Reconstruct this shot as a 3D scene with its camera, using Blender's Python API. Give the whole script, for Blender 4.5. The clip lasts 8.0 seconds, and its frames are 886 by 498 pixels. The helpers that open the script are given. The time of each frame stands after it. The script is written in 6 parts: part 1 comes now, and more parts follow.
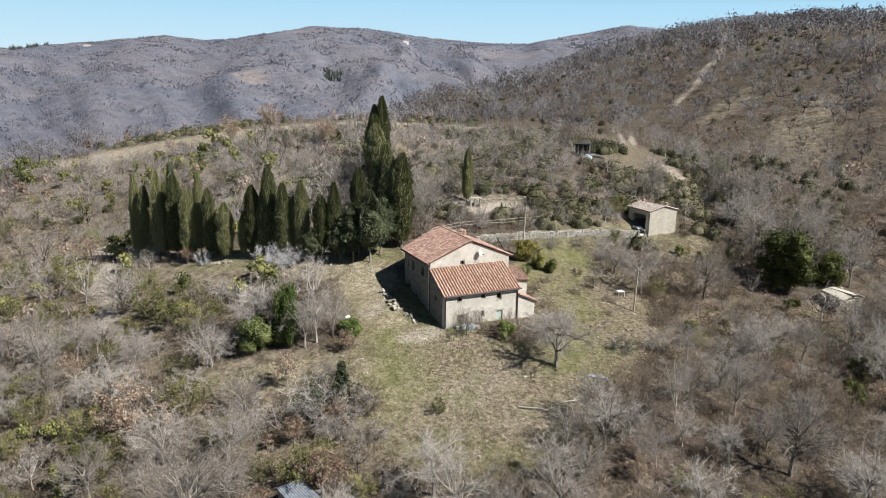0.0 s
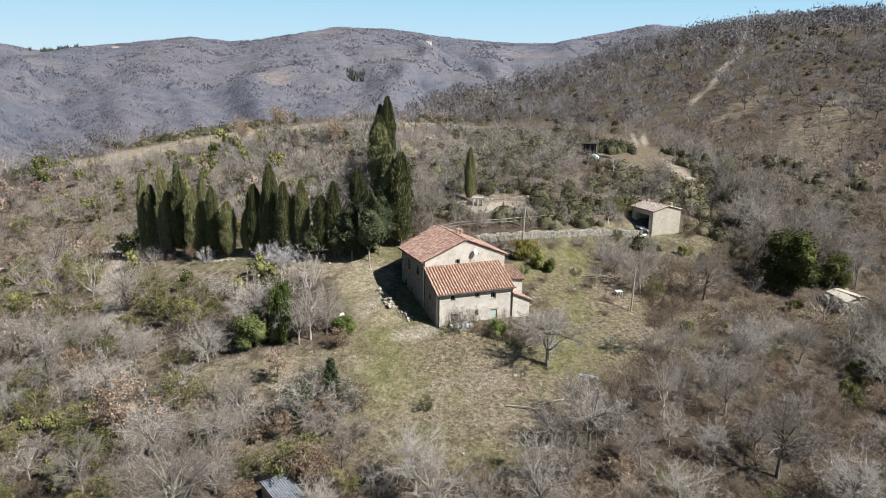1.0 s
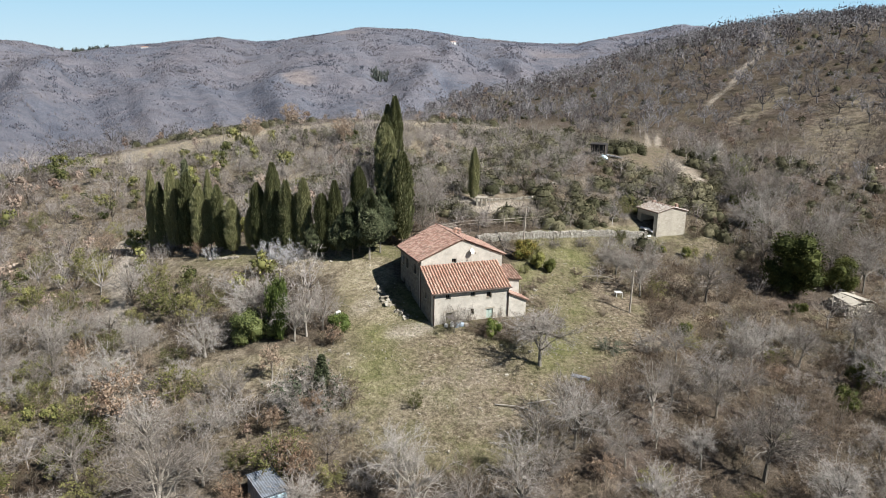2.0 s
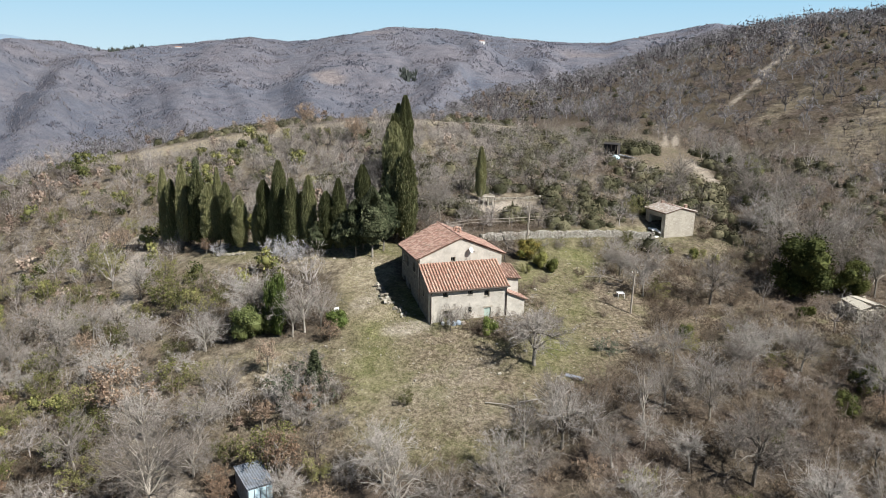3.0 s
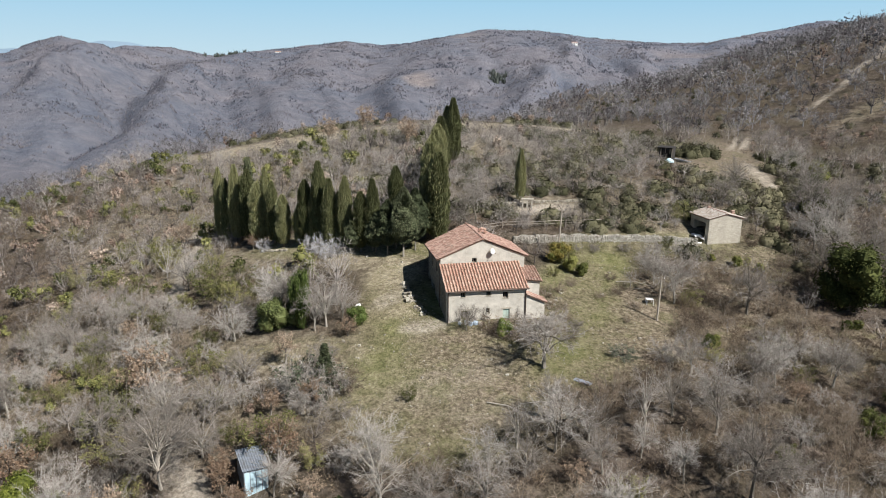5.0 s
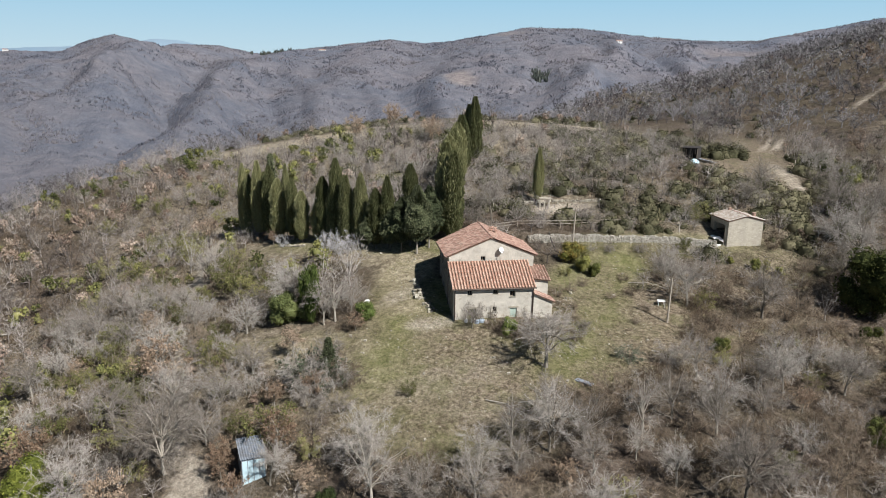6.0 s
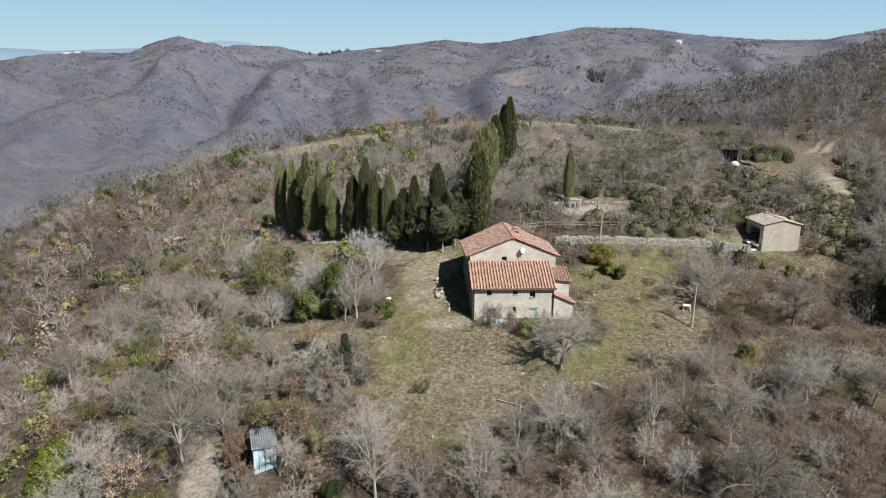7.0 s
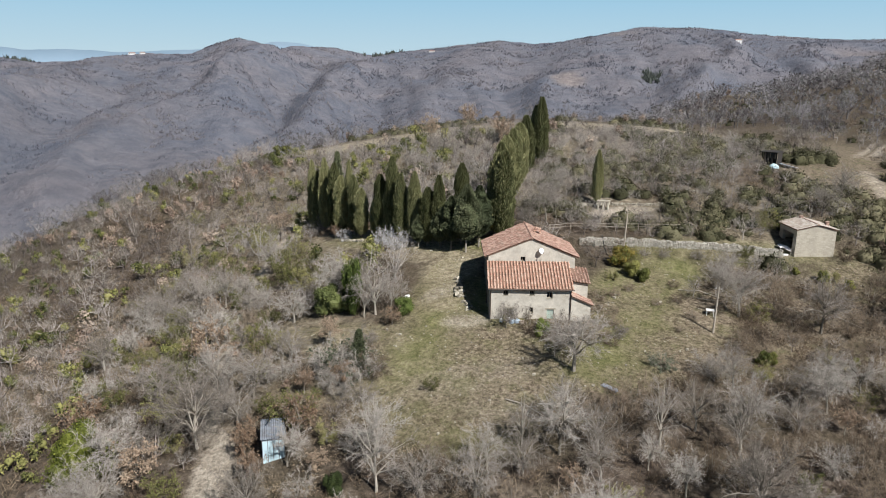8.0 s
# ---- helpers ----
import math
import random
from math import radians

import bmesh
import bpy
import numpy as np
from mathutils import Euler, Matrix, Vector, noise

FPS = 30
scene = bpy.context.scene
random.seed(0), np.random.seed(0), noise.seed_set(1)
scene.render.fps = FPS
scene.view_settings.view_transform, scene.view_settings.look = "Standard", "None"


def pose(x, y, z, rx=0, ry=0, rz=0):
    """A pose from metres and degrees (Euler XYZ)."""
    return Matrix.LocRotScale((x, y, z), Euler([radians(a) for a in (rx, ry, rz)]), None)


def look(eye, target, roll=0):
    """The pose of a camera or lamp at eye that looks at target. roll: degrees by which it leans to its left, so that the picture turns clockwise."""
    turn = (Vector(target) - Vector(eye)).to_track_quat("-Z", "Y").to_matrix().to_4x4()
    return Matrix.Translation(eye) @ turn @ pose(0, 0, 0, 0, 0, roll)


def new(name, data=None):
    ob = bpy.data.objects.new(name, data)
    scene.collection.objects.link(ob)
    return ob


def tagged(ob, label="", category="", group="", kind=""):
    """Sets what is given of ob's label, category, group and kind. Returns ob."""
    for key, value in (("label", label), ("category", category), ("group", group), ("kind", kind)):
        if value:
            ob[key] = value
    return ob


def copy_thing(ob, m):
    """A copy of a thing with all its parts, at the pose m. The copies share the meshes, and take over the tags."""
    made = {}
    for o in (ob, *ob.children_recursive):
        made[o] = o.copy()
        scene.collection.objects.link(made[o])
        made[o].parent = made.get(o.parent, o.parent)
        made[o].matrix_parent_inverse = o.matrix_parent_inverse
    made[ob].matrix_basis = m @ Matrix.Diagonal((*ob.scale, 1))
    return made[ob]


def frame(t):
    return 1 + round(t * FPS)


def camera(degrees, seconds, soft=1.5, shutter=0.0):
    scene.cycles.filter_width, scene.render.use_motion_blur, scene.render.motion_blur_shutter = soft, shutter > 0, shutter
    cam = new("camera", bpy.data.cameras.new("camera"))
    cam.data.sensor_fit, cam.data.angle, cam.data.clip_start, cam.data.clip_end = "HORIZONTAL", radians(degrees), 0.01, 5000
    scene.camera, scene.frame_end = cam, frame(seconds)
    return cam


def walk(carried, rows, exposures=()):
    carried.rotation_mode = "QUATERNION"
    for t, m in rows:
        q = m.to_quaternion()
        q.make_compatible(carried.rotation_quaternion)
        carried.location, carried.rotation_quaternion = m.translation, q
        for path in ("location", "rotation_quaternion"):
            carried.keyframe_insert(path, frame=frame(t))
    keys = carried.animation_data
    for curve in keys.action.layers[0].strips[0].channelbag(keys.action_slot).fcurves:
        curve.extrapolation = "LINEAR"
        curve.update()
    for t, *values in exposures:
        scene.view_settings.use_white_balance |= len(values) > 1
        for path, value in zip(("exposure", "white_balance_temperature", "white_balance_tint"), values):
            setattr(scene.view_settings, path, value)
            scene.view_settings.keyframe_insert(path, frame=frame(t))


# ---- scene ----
cam = camera(63.9, 8.0, soft=0.75)
PATH = [
    (0, (0.22, 0.343, 29.062), (0.2, 2.284, 28.58), 1.2),
    (0.5, (1.904, 0.179, 29.074), (1.85, 2.119, 28.592), 1.1),
    (1, (3.456, -0.02, 29.096), (3.37, 1.919, 28.613), 1.0),
    (1.5, (5.001, -0.226, 29.138), (4.881, 1.711, 28.655), 1.0),
    (3, (9.94, -0.256, 29.136), (9.708, 1.67, 28.65), 1.1),
    (3.5, (11.858, -0.232, 29.138), (11.567, 1.686, 28.652), 1.0),
    (4, (13.914, -0.206, 29.202), (13.549, 1.699, 28.716), 0.9),
    (4.5, (15.935, -0.112, 29.267), (15.512, 1.781, 28.78), 0.9),
    (4.7, (16.707, -0.024, 29.292), (16.261, 1.865, 28.808), 0.8),
    (5.8, (20.837, 0.483, 29.454), (20.27, 2.337, 28.962), 0.7),
    (6, (21.58, 0.596, 29.465), (20.99, 2.443, 28.975), 0.8),
    (6.5, (23.414, 0.963, 29.513), (22.751, 2.785, 29.022), 0.8),
    (7, (25.227, 1.445, 29.509), (24.496, 3.241, 29.018), 0.7),
    (7.5, (26.996, 2.001, 29.482), (26.198, 3.768, 28.992), 0.7),
    (8, (28.848, 2.596, 29.454), (27.986, 4.333, 28.963), 0.7),
]
PATH_LOOK = [(t, look(eye, target, roll)) for t, eye, target, roll in PATH]
walk(cam, PATH_LOOK, exposures=((0.0, 0.77), (4.0, 0.67), (8.0, 0.48)))

# ---------------------------------------------------------------- light
SUN_DIR = Vector((0.90, -0.436, 0.0)).normalized()
SUN_ELEV = radians(45)
world = bpy.data.worlds.new("sky")
scene.world = world
world.use_nodes = True
wn = world.node_tree
sky = wn.nodes.new("ShaderNodeTexSky")
sky.sky_type = "NISHITA"
sky.sun_disc = False
sky.sun_elevation = SUN_ELEV
sky.sun_rotation = math.atan2(SUN_DIR.x, SUN_DIR.y)
sky.altitude = 300
sky.air_density = 1.0
sky.dust_density = 0.25
sky.ozone_density = 1.4
wn.nodes["Background"].inputs["Strength"].default_value = 0.044
cool = wn.nodes.new("ShaderNodeMix")
cool.data_type, cool.blend_type = "RGBA", "MULTIPLY"
cool.inputs["Factor"].default_value = 1.0
cool.inputs[7].default_value = (0.52, 0.62, 0.70, 1)
wn.links.new(sky.outputs["Color"], cool.inputs[6])
# pale winter haze low over the horizon
way = wn.nodes.new("ShaderNodeTexCoord")
split = wn.nodes.new("ShaderNodeSeparateXYZ")
wn.links.new(way.outputs["Generated"], split.inputs[0])
haze = wn.nodes.new("ShaderNodeValToRGB")
haze.color_ramp.elements[0].position, haze.color_ramp.elements[0].color = 0.0, (0.62, 0.80, 0.89, 1)
haze.color_ramp.elements[1].position, haze.color_ramp.elements[1].color = 0.09, (0.40, 0.675, 0.88, 1)
wn.links.new(split.outputs["Z"], haze.inputs["Fac"])
lift = wn.nodes.new("ShaderNodeMix")
lift.data_type, lift.blend_type = "RGBA", "MULTIPLY"
lift.inputs["Factor"].default_value = 1.0
lift.inputs[7].default_value = (14.2, 14.2, 14.2, 1)
wn.links.new(haze.outputs["Color"], lift.inputs[6])
low = wn.nodes.new("ShaderNodeMapRange")
low.inputs["From Min"].default_value, low.inputs["From Max"].default_value = 0.09, 0.16
low.inputs["To Min"].default_value, low.inputs["To Max"].default_value = 1.0, 0.0
wn.links.new(split.outputs["Z"], low.inputs["Value"])
both = wn.nodes.new("ShaderNodeMix")
both.data_type = "RGBA"
wn.links.new(low.outputs["Result"], both.inputs["Factor"])
wn.links.new(cool.outputs[2], both.inputs[6])
wn.links.new(lift.outputs[2], both.inputs[7])
wn.links.new(both.outputs[2], wn.nodes["Background"].inputs["Color"])
sun = new("sun", bpy.data.lights.new("sun", "SUN"))
sun.data.energy = 5.0
sun.data.angle = radians(0.53)
sun.data.color = (1.0, 0.982, 0.958)
sd = Vector((SUN_DIR.x * math.cos(SUN_ELEV), SUN_DIR.y * math.cos(SUN_ELEV), math.sin(SUN_ELEV)))
sun.matrix_world = look(sd * 300, (0, 0, 0))


# ---------------------------------------------------------------- materials
def mat(name, colour, rough=0.9, spec=0.2):
    m = bpy.data.materials.new(name)
    m.use_nodes = True
    b = m.node_tree.nodes["Principled BSDF"]
    b.inputs["Base Color"].default_value = (*colour, 1)
    b.inputs["Roughness"].default_value = rough
    b.inputs["Specular IOR Level"].default_value = spec
    return m, m.node_tree, b


def node(nt, kind, **values):
    n = nt.nodes.new(kind)
    for k, v in values.items():
        n.inputs[k].default_value = v
    return n


def coords(nt):
    return nt.nodes.new("ShaderNodeTexCoord").outputs["Object"]


def noise_tex(nt, scale, detail=4.0, rough=0.6, vec=None):
    n = node(nt, "ShaderNodeTexNoise", Scale=scale, Detail=detail, Roughness=rough)
    nt.links.new(vec if vec else coords(nt), n.inputs["Vector"])
    return n.outputs["Fac"]


def ramp(nt, fac, stops):
    r = nt.nodes.new("ShaderNodeValToRGB")
    while len(r.color_ramp.elements) < len(stops):
        r.color_ramp.elements.new(0.5)
    for e, (p, c) in zip(r.color_ramp.elements, stops):
        e.position, e.color = p, (*c, 1) if len(c) == 3 else c
    nt.links.new(fac, r.inputs["Fac"])
    return r.outputs["Color"]


def mix(nt, fac, a, b, mode="MIX"):
    m = nt.nodes.new("ShaderNodeMix")
    m.data_type, m.blend_type = "RGBA", mode
    if isinstance(fac, (int, float)):
        m.inputs["Factor"].default_value = fac
    else:
        nt.links.new(fac, m.inputs["Factor"])
    for sock, v in ((m.inputs[6], a), (m.inputs[7], b)):
        if isinstance(v, tuple):
            sock.default_value = (*v, 1)
        else:
            nt.links.new(v, sock)
    return m.outputs[2]


def maths(nt, op, a, b=None, clamp=False):
    m = nt.nodes.new("ShaderNodeMath")
    m.operation, m.use_clamp = op, clamp
    for s, v in zip(m.inputs, (a, b)):
        if v is None:
            continue
        if isinstance(v, (int, float)):
            s.default_value = v
        else:
            nt.links.new(v, s)
    return m.outputs[0]


def bump(nt, bsdf, height, strength, distance):
    b = node(nt, "ShaderNodeBump", Strength=strength, Distance=distance)
    nt.links.new(height, b.inputs["Height"])
    nt.links.new(b.outputs["Normal"], bsdf.inputs["Normal"])


def attr(nt, name):
    a = nt.nodes.new("ShaderNodeAttribute")
    a.attribute_name = name
    return a.outputs["Fac"]


def plant_mat(name, dark, mid, light, rough=0.75, spread=1.0, translucent=0.0, by_tint=False):
    """Leaves or twigs: the colour differs from plant to plant and from leaf to leaf."""
    m, nt, b = mat(name, mid, rough, 0.12)
    if by_tint:
        one = attr(nt, "tint")
    else:
        one = nt.nodes.new("ShaderNodeObjectInfo").outputs["Random"]
    geo = nt.nodes.new("ShaderNodeNewGeometry").outputs["Random Per Island"]
    f = maths(nt, "ADD", maths(nt, "MULTIPLY", one, 0.55 * spread), maths(nt, "MULTIPLY", geo, 0.45))
    col = ramp(nt, f, [(0.2, dark), (0.5, mid), (0.8, light)])
    nt.links.new(col, b.inputs["Base Color"])
    if translucent:
        tr = nt.nodes.new("ShaderNodeBsdfTranslucent")
        nt.links.new(col, tr.inputs["Color"])
        ms = nt.nodes.new("ShaderNodeMixShader")
        ms.inputs[0].default_value = translucent
        nt.links.new(b.outputs[0], ms.inputs[1])
        nt.links.new(tr.outputs[0], ms.inputs[2])
        nt.links.new(ms.outputs[0], nt.nodes["Material Output"].inputs["Surface"])
    return m


def ground_mat():
    m, nt, b = mat("soil_and_grass", (0.2, 0.16, 0.1), 0.95, 0.1)
    big = noise_tex(nt, 0.09, 5)
    mid = noise_tex(nt, 0.7, 7, 0.7)
    clod = noise_tex(nt, 2.4, 6, 0.75)
    fine = noise_tex(nt, 7.0, 5, 0.75)
    litter = ramp(nt, mid, [(0.3, (0.05, 0.038, 0.029)), (0.5, (0.115, 0.09, 0.071)), (0.72, (0.24, 0.195, 0.155))])
    litter = mix(nt, ramp(nt, big, [(0.4, (0, 0, 0)), (0.65, (0.7, 0.7, 0.7))]), litter, (0.115, 0.097, 0.062))
    lawn = ramp(nt, mid, [(0.3, (0.115, 0.122, 0.048)), (0.5, (0.19, 0.187, 0.082)), (0.7, (0.285, 0.262, 0.145))])
    lawn = mix(nt, ramp(nt, big, [(0.46, (0, 0, 0)), (0.62, (.8, .8, .8))]), lawn, ramp(nt, mid, [(0.32, (0.15, 0.125, 0.08)), (0.68, (0.33, 0.275, 0.185))]))
    pasture = ramp(nt, clod, [(0.34, (0.11, 0.084, 0.06)), (0.5, (0.215, 0.172, 0.124)), (0.66, (0.32, 0.268, 0.20))])
    pasture = mix(nt, ramp(nt, noise_tex(nt, 0.33, 5, 0.7), [(0.50, (0, 0, 0)), (0.62, (.6, .6, .6))]), pasture, ramp(nt, mid, [(0.3, (0.10, 0.10, 0.045)), (0.7, (0.23, 0.215, 0.11))]))
    meadow = ramp(nt, mid, [(0.3, (0.23, 0.19, 0.125)), (0.5, (0.37, 0.315, 0.22)), (0.72, (0.50, 0.44, 0.32))])
    dirt = ramp(nt, mid, [(0.3, (0.32, 0.27, 0.21)), (0.7, (0.52, 0.46, 0.38))])
    # far woods: the blue-grey haze of distance is mixed into this base colour
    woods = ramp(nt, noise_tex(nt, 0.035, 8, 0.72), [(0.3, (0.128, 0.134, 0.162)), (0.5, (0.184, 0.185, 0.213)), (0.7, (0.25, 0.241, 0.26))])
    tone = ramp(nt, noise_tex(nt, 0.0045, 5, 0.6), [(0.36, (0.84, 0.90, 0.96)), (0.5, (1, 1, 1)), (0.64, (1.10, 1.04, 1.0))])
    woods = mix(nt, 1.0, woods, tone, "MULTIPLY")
    cut = ramp(nt, noise_tex(nt, 0.06, 7, 0.75), [(0.38, (0.17, 0.15, 0.155)), (0.6, (0.33, 0.29, 0.275))])
    wobble = maths(nt, "MULTIPLY", maths(nt, "SUBTRACT", mid, 0.5), 1.2)
    col = litter
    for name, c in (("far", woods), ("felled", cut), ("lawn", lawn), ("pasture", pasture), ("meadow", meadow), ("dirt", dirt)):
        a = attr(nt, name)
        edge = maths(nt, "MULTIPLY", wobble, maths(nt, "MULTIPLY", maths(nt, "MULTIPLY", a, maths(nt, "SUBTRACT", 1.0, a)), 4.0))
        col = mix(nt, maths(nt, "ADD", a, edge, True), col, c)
    col = mix(nt, 1.0, col, ramp(nt, clod, [(0.38, (0.66, 0.65, 0.63)), (0.52, (1.0, 1.0, 1.0)), (0.64, (1.22, 1.22, 1.2))]), "MULTIPLY")
    col = mix(nt, 1.0, col, ramp(nt, fine, [(0.36, (0.68, 0.68, 0.68)), (0.62, (1.2, 1.2, 1.2))]), "MULTIPLY")
    nt.links.new(col, b.inputs["Base Color"])
    h = maths(nt, "ADD", maths(nt, "ADD", maths(nt, "MULTIPLY", mid, 0.6), maths(nt, "MULTIPLY", clod, 0.5)), maths(nt, "MULTIPLY", fine, 0.2))
    far_h = maths(nt, "MULTIPLY", noise_tex(nt, 0.11, 6, 0.75), maths(nt, "MULTIPLY", attr(nt, "far"), 12.0))
    bump(nt, b, maths(nt, "ADD", h, far_h), 1.0, 0.55)
    return m


def stone_wall_mat(name, plaster, stone_a, stone_b, cover=0.5, scale=3.2):
    m, nt, b = mat(name, plaster, 0.93, 0.12)
    tc = nt.nodes.new("ShaderNodeTexCoord").outputs["Object"]
    mp = node(nt, "ShaderNodeMapping", Scale=(1, 1, 1.7))
    nt.links.new(tc, mp.inputs["Vector"])
    warp = node(nt, "ShaderNodeTexNoise", Scale=2.0, Detail=3.0)
    nt.links.new(mp.outputs[0], warp.inputs["Vector"])
    wv = mix(nt, 0.12, mp.outputs[0], warp.outputs["Color"])
    vor = node(nt, "ShaderNodeTexVoronoi", Scale=scale)
    nt.links.new(wv, vor.inputs["Vector"])
    edge = node(nt, "ShaderNodeTexVoronoi", Scale=scale)
    edge.feature = "DISTANCE_TO_EDGE"
    nt.links.new(wv, edge.inputs["Vector"])
    sep = nt.nodes.new("ShaderNodeSeparateColor")
    nt.links.new(vor.outputs["Color"], sep.inputs[0])
    stones = mix(nt, sep.outputs[0], stone_a, stone_b)
    joint = ramp(nt, edge.outputs["Distance"], [(0.02, (0, 0, 0)), (0.09, (1, 1, 1))])
    stones = mix(nt, joint, tuple(0.72 * c for c in plaster), stones)
    big = noise_tex(nt, 0.55, 6, 0.7)
    fine = noise_tex(nt, 9.0, 5, 0.7)
    render_coat = mix(nt, ramp(nt, big, [(0.35, (0, 0, 0)), (0.65, (1, 1, 1))]), plaster, tuple(0.66 * c for c in plaster))
    where = ramp(nt, noise_tex(nt, 0.9, 5, 0.65), [(max(0.0, cover - 0.08), (1, 1, 1)), (min(1.0, cover + 0.1), (0, 0, 0))])
    col = mix(nt, where, render_coat, stones)
    col = mix(nt, 1.0, col, ramp(nt, fine, [(0.3, (0.88, 0.87, 0.86)), (0.65, (1.05, 1.05, 1.05))]), "MULTIPLY")
    nt.links.new(col, b.inputs["Base Color"])
    bump(nt, b, maths(nt, "ADD", maths(nt, "MULTIPLY", maths(nt, "MULTIPLY", joint, where), 0.6), fine), 0.5, 0.05)
    return m


def tile_mat(name, a, c, e, lichen):
    m, nt, b = mat(name, c, 0.88, 0.2)
    rnd = nt.nodes.new("ShaderNodeNewGeometry").outputs["Random Per Island"]
    col = ramp(nt, rnd, [(0.1, a), (0.5, c), (0.9, e)])
    spots = ramp(nt, noise_tex(nt, 2.6, 6, 0.7), [(0.48, (0, 0, 0)), (0.68, (1, 1, 1))])
    col = mix(nt, maths(nt, "MULTIPLY", spots, 0.7), col, lichen)
    col = mix(nt, 1.0, col, ramp(nt, noise_tex(nt, 14, 4), [(0.3, (0.78, 0.78, 0.78)), (0.7, (1.1, 1.1, 1.1))]), "MULTIPLY")
    nt.links.new(col, b.inputs["Base Color"])
    bump(nt, b, noise_tex(nt, 18, 4), 0.4, 0.02)
    return m


def worn_mat(name, colour, dirt, rough=0.7, scale=3.0, amount=0.6, metal=0.0):
    m, nt, b = mat(name, colour, rough, 0.4)
    b.inputs["Metallic"].default_value = metal
    f = ramp(nt, noise_tex(nt, scale, 6, 0.7), [(0.42, (0, 0, 0)), (0.68, (1, 1, 1))])
    col = mix(nt, maths(nt, "MULTIPLY", f, amount), colour, dirt)
    nt.links.new(col, b.inputs["Base Color"])
    bump(nt, b, noise_tex(nt, scale * 5, 4), 0.25, 0.02)
    return m


def island_mat(name, a, c, e, scale=6.0):
    """Loose stones, boards: each piece has its own shade."""
    m, nt, b = mat(name, c, 0.93, 0.12)
    rnd = nt.nodes.new("ShaderNodeNewGeometry").outputs["Random Per Island"]
    col = ramp(nt, rnd, [(0.1, a), (0.5, c), (0.9, e)])
    col = mix(nt, 1.0, col, ramp(nt, noise_tex(nt, scale, 6, 0.7), [(0.3, (0.7, 0.7, 0.68)), (0.7, (1.12, 1.12, 1.1))]), "MULTIPLY")
    nt.links.new(col, b.inputs["Base Color"])
    bump(nt, b, noise_tex(nt, scale * 3, 4), 0.5, 0.03)
    return m


M_GROUND = ground_mat()
M_BARK = plant_mat("grey_bark", (0.09, 0.077, 0.062), (0.19, 0.168, 0.138), (0.33, 0.30, 0.255))
M_BARK_PALE = plant_mat("pale_bark", (0.22, 0.195, 0.16), (0.33, 0.295, 0.245), (0.45, 0.41, 0.35))
M_TWIG = plant_mat("bare_twigs", (0.148, 0.127, 0.106), (0.28, 0.249, 0.217), (0.45, 0.413, 0.372))
M_TWIG_BROWN = plant_mat("brown_twigs", (0.085, 0.062, 0.043), (0.175, 0.132, 0.095), (0.30, 0.242, 0.182))
M_TWIG_MASS = plant_mat("bare_twigs_of_a_wood", (0.075, 0.061, 0.053), (0.213, 0.186, 0.164), (0.365, 0.33, 0.298), by_tint=True, spread=1.2)
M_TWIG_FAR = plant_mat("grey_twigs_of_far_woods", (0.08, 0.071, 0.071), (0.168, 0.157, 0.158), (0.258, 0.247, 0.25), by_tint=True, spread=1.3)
M_RUSSET = plant_mat("dry_oak_leaves", (0.20, 0.13, 0.085), (0.33, 0.235, 0.165), (0.46, 0.36, 0.265), translucent=0.2)
M_CYPRESS = plant_mat("cypress_green", (0.085, 0.092, 0.04), (0.185, 0.19, 0.09), (0.34, 0.33, 0.17), 0.9, translucent=0.2)
M_PINE = plant_mat("dark_conifer_green", (0.032, 0.04, 0.02), (0.085, 0.096, 0.05), (0.17, 0.178, 0.105), 0.95)
M_IVY = plant_mat("ivy_green", (0.038, 0.055, 0.014), (0.105, 0.14, 0.038), (0.23, 0.265, 0.08), 0.6, translucent=0.2)
M_IVY_DARK = plant_mat("dark_ivy_green", (0.026, 0.038, 0.014), (0.066, 0.085, 0.03), (0.145, 0.165, 0.06), 0.6, translucent=0.15)
M_OLIVE = plant_mat("yellow_green_leaves", (0.08, 0.088, 0.026), (0.18, 0.182, 0.064), (0.32, 0.305, 0.12), 0.6, translucent=0.2)
M_BRIGHT = plant_mat("bright_yellow_green_leaves", (0.09, 0.105, 0.02), (0.24, 0.26, 0.052), (0.44, 0.44, 0.11), 0.6, translucent=0.2)
M_SCRUB = plant_mat("maquis_leaves", (0.038, 0.038, 0.02), (0.085, 0.082, 0.045), (0.155, 0.14, 0.085), 0.9, by_tint=True, spread=1.2)
M_HOLM = plant_mat("holm_oak_leaves", (0.045, 0.054, 0.016), (0.12, 0.13, 0.04), (0.27, 0.26, 0.085), 0.8, translucent=0.15)
M_GREYGREEN = plant_mat("grey_green_leaves", (0.04, 0.05, 0.03), (0.09, 0.105, 0.065), (0.17, 0.185, 0.125), 0.8)
M_ORANGE = plant_mat("autumn_yellow_leaves", (0.05, 0.066, 0.018), (0.105, 0.118, 0.03), (0.25, 0.185, 0.05), 0.6)
M_BLOSSOM = plant_mat("grey_white_sprigs", (0.30, 0.29, 0.29), (0.45, 0.44, 0.44), (0.62, 0.60, 0.60))
M_GRASS = plant_mat("grass_blades", (0.12, 0.128, 0.045), (0.20, 0.20, 0.085), (0.29, 0.265, 0.14), by_tint=True)
M_BRACKEN = plant_mat("dead_bracken", (0.062, 0.043, 0.029), (0.165, 0.12, 0.08), (0.33, 0.26, 0.178), by_tint=True)
M_WALL = stone_wall_mat("lime_washed_stone", (0.60, 0.56, 0.485), (0.35, 0.315, 0.26), (0.53, 0.485, 0.41), 0.42)
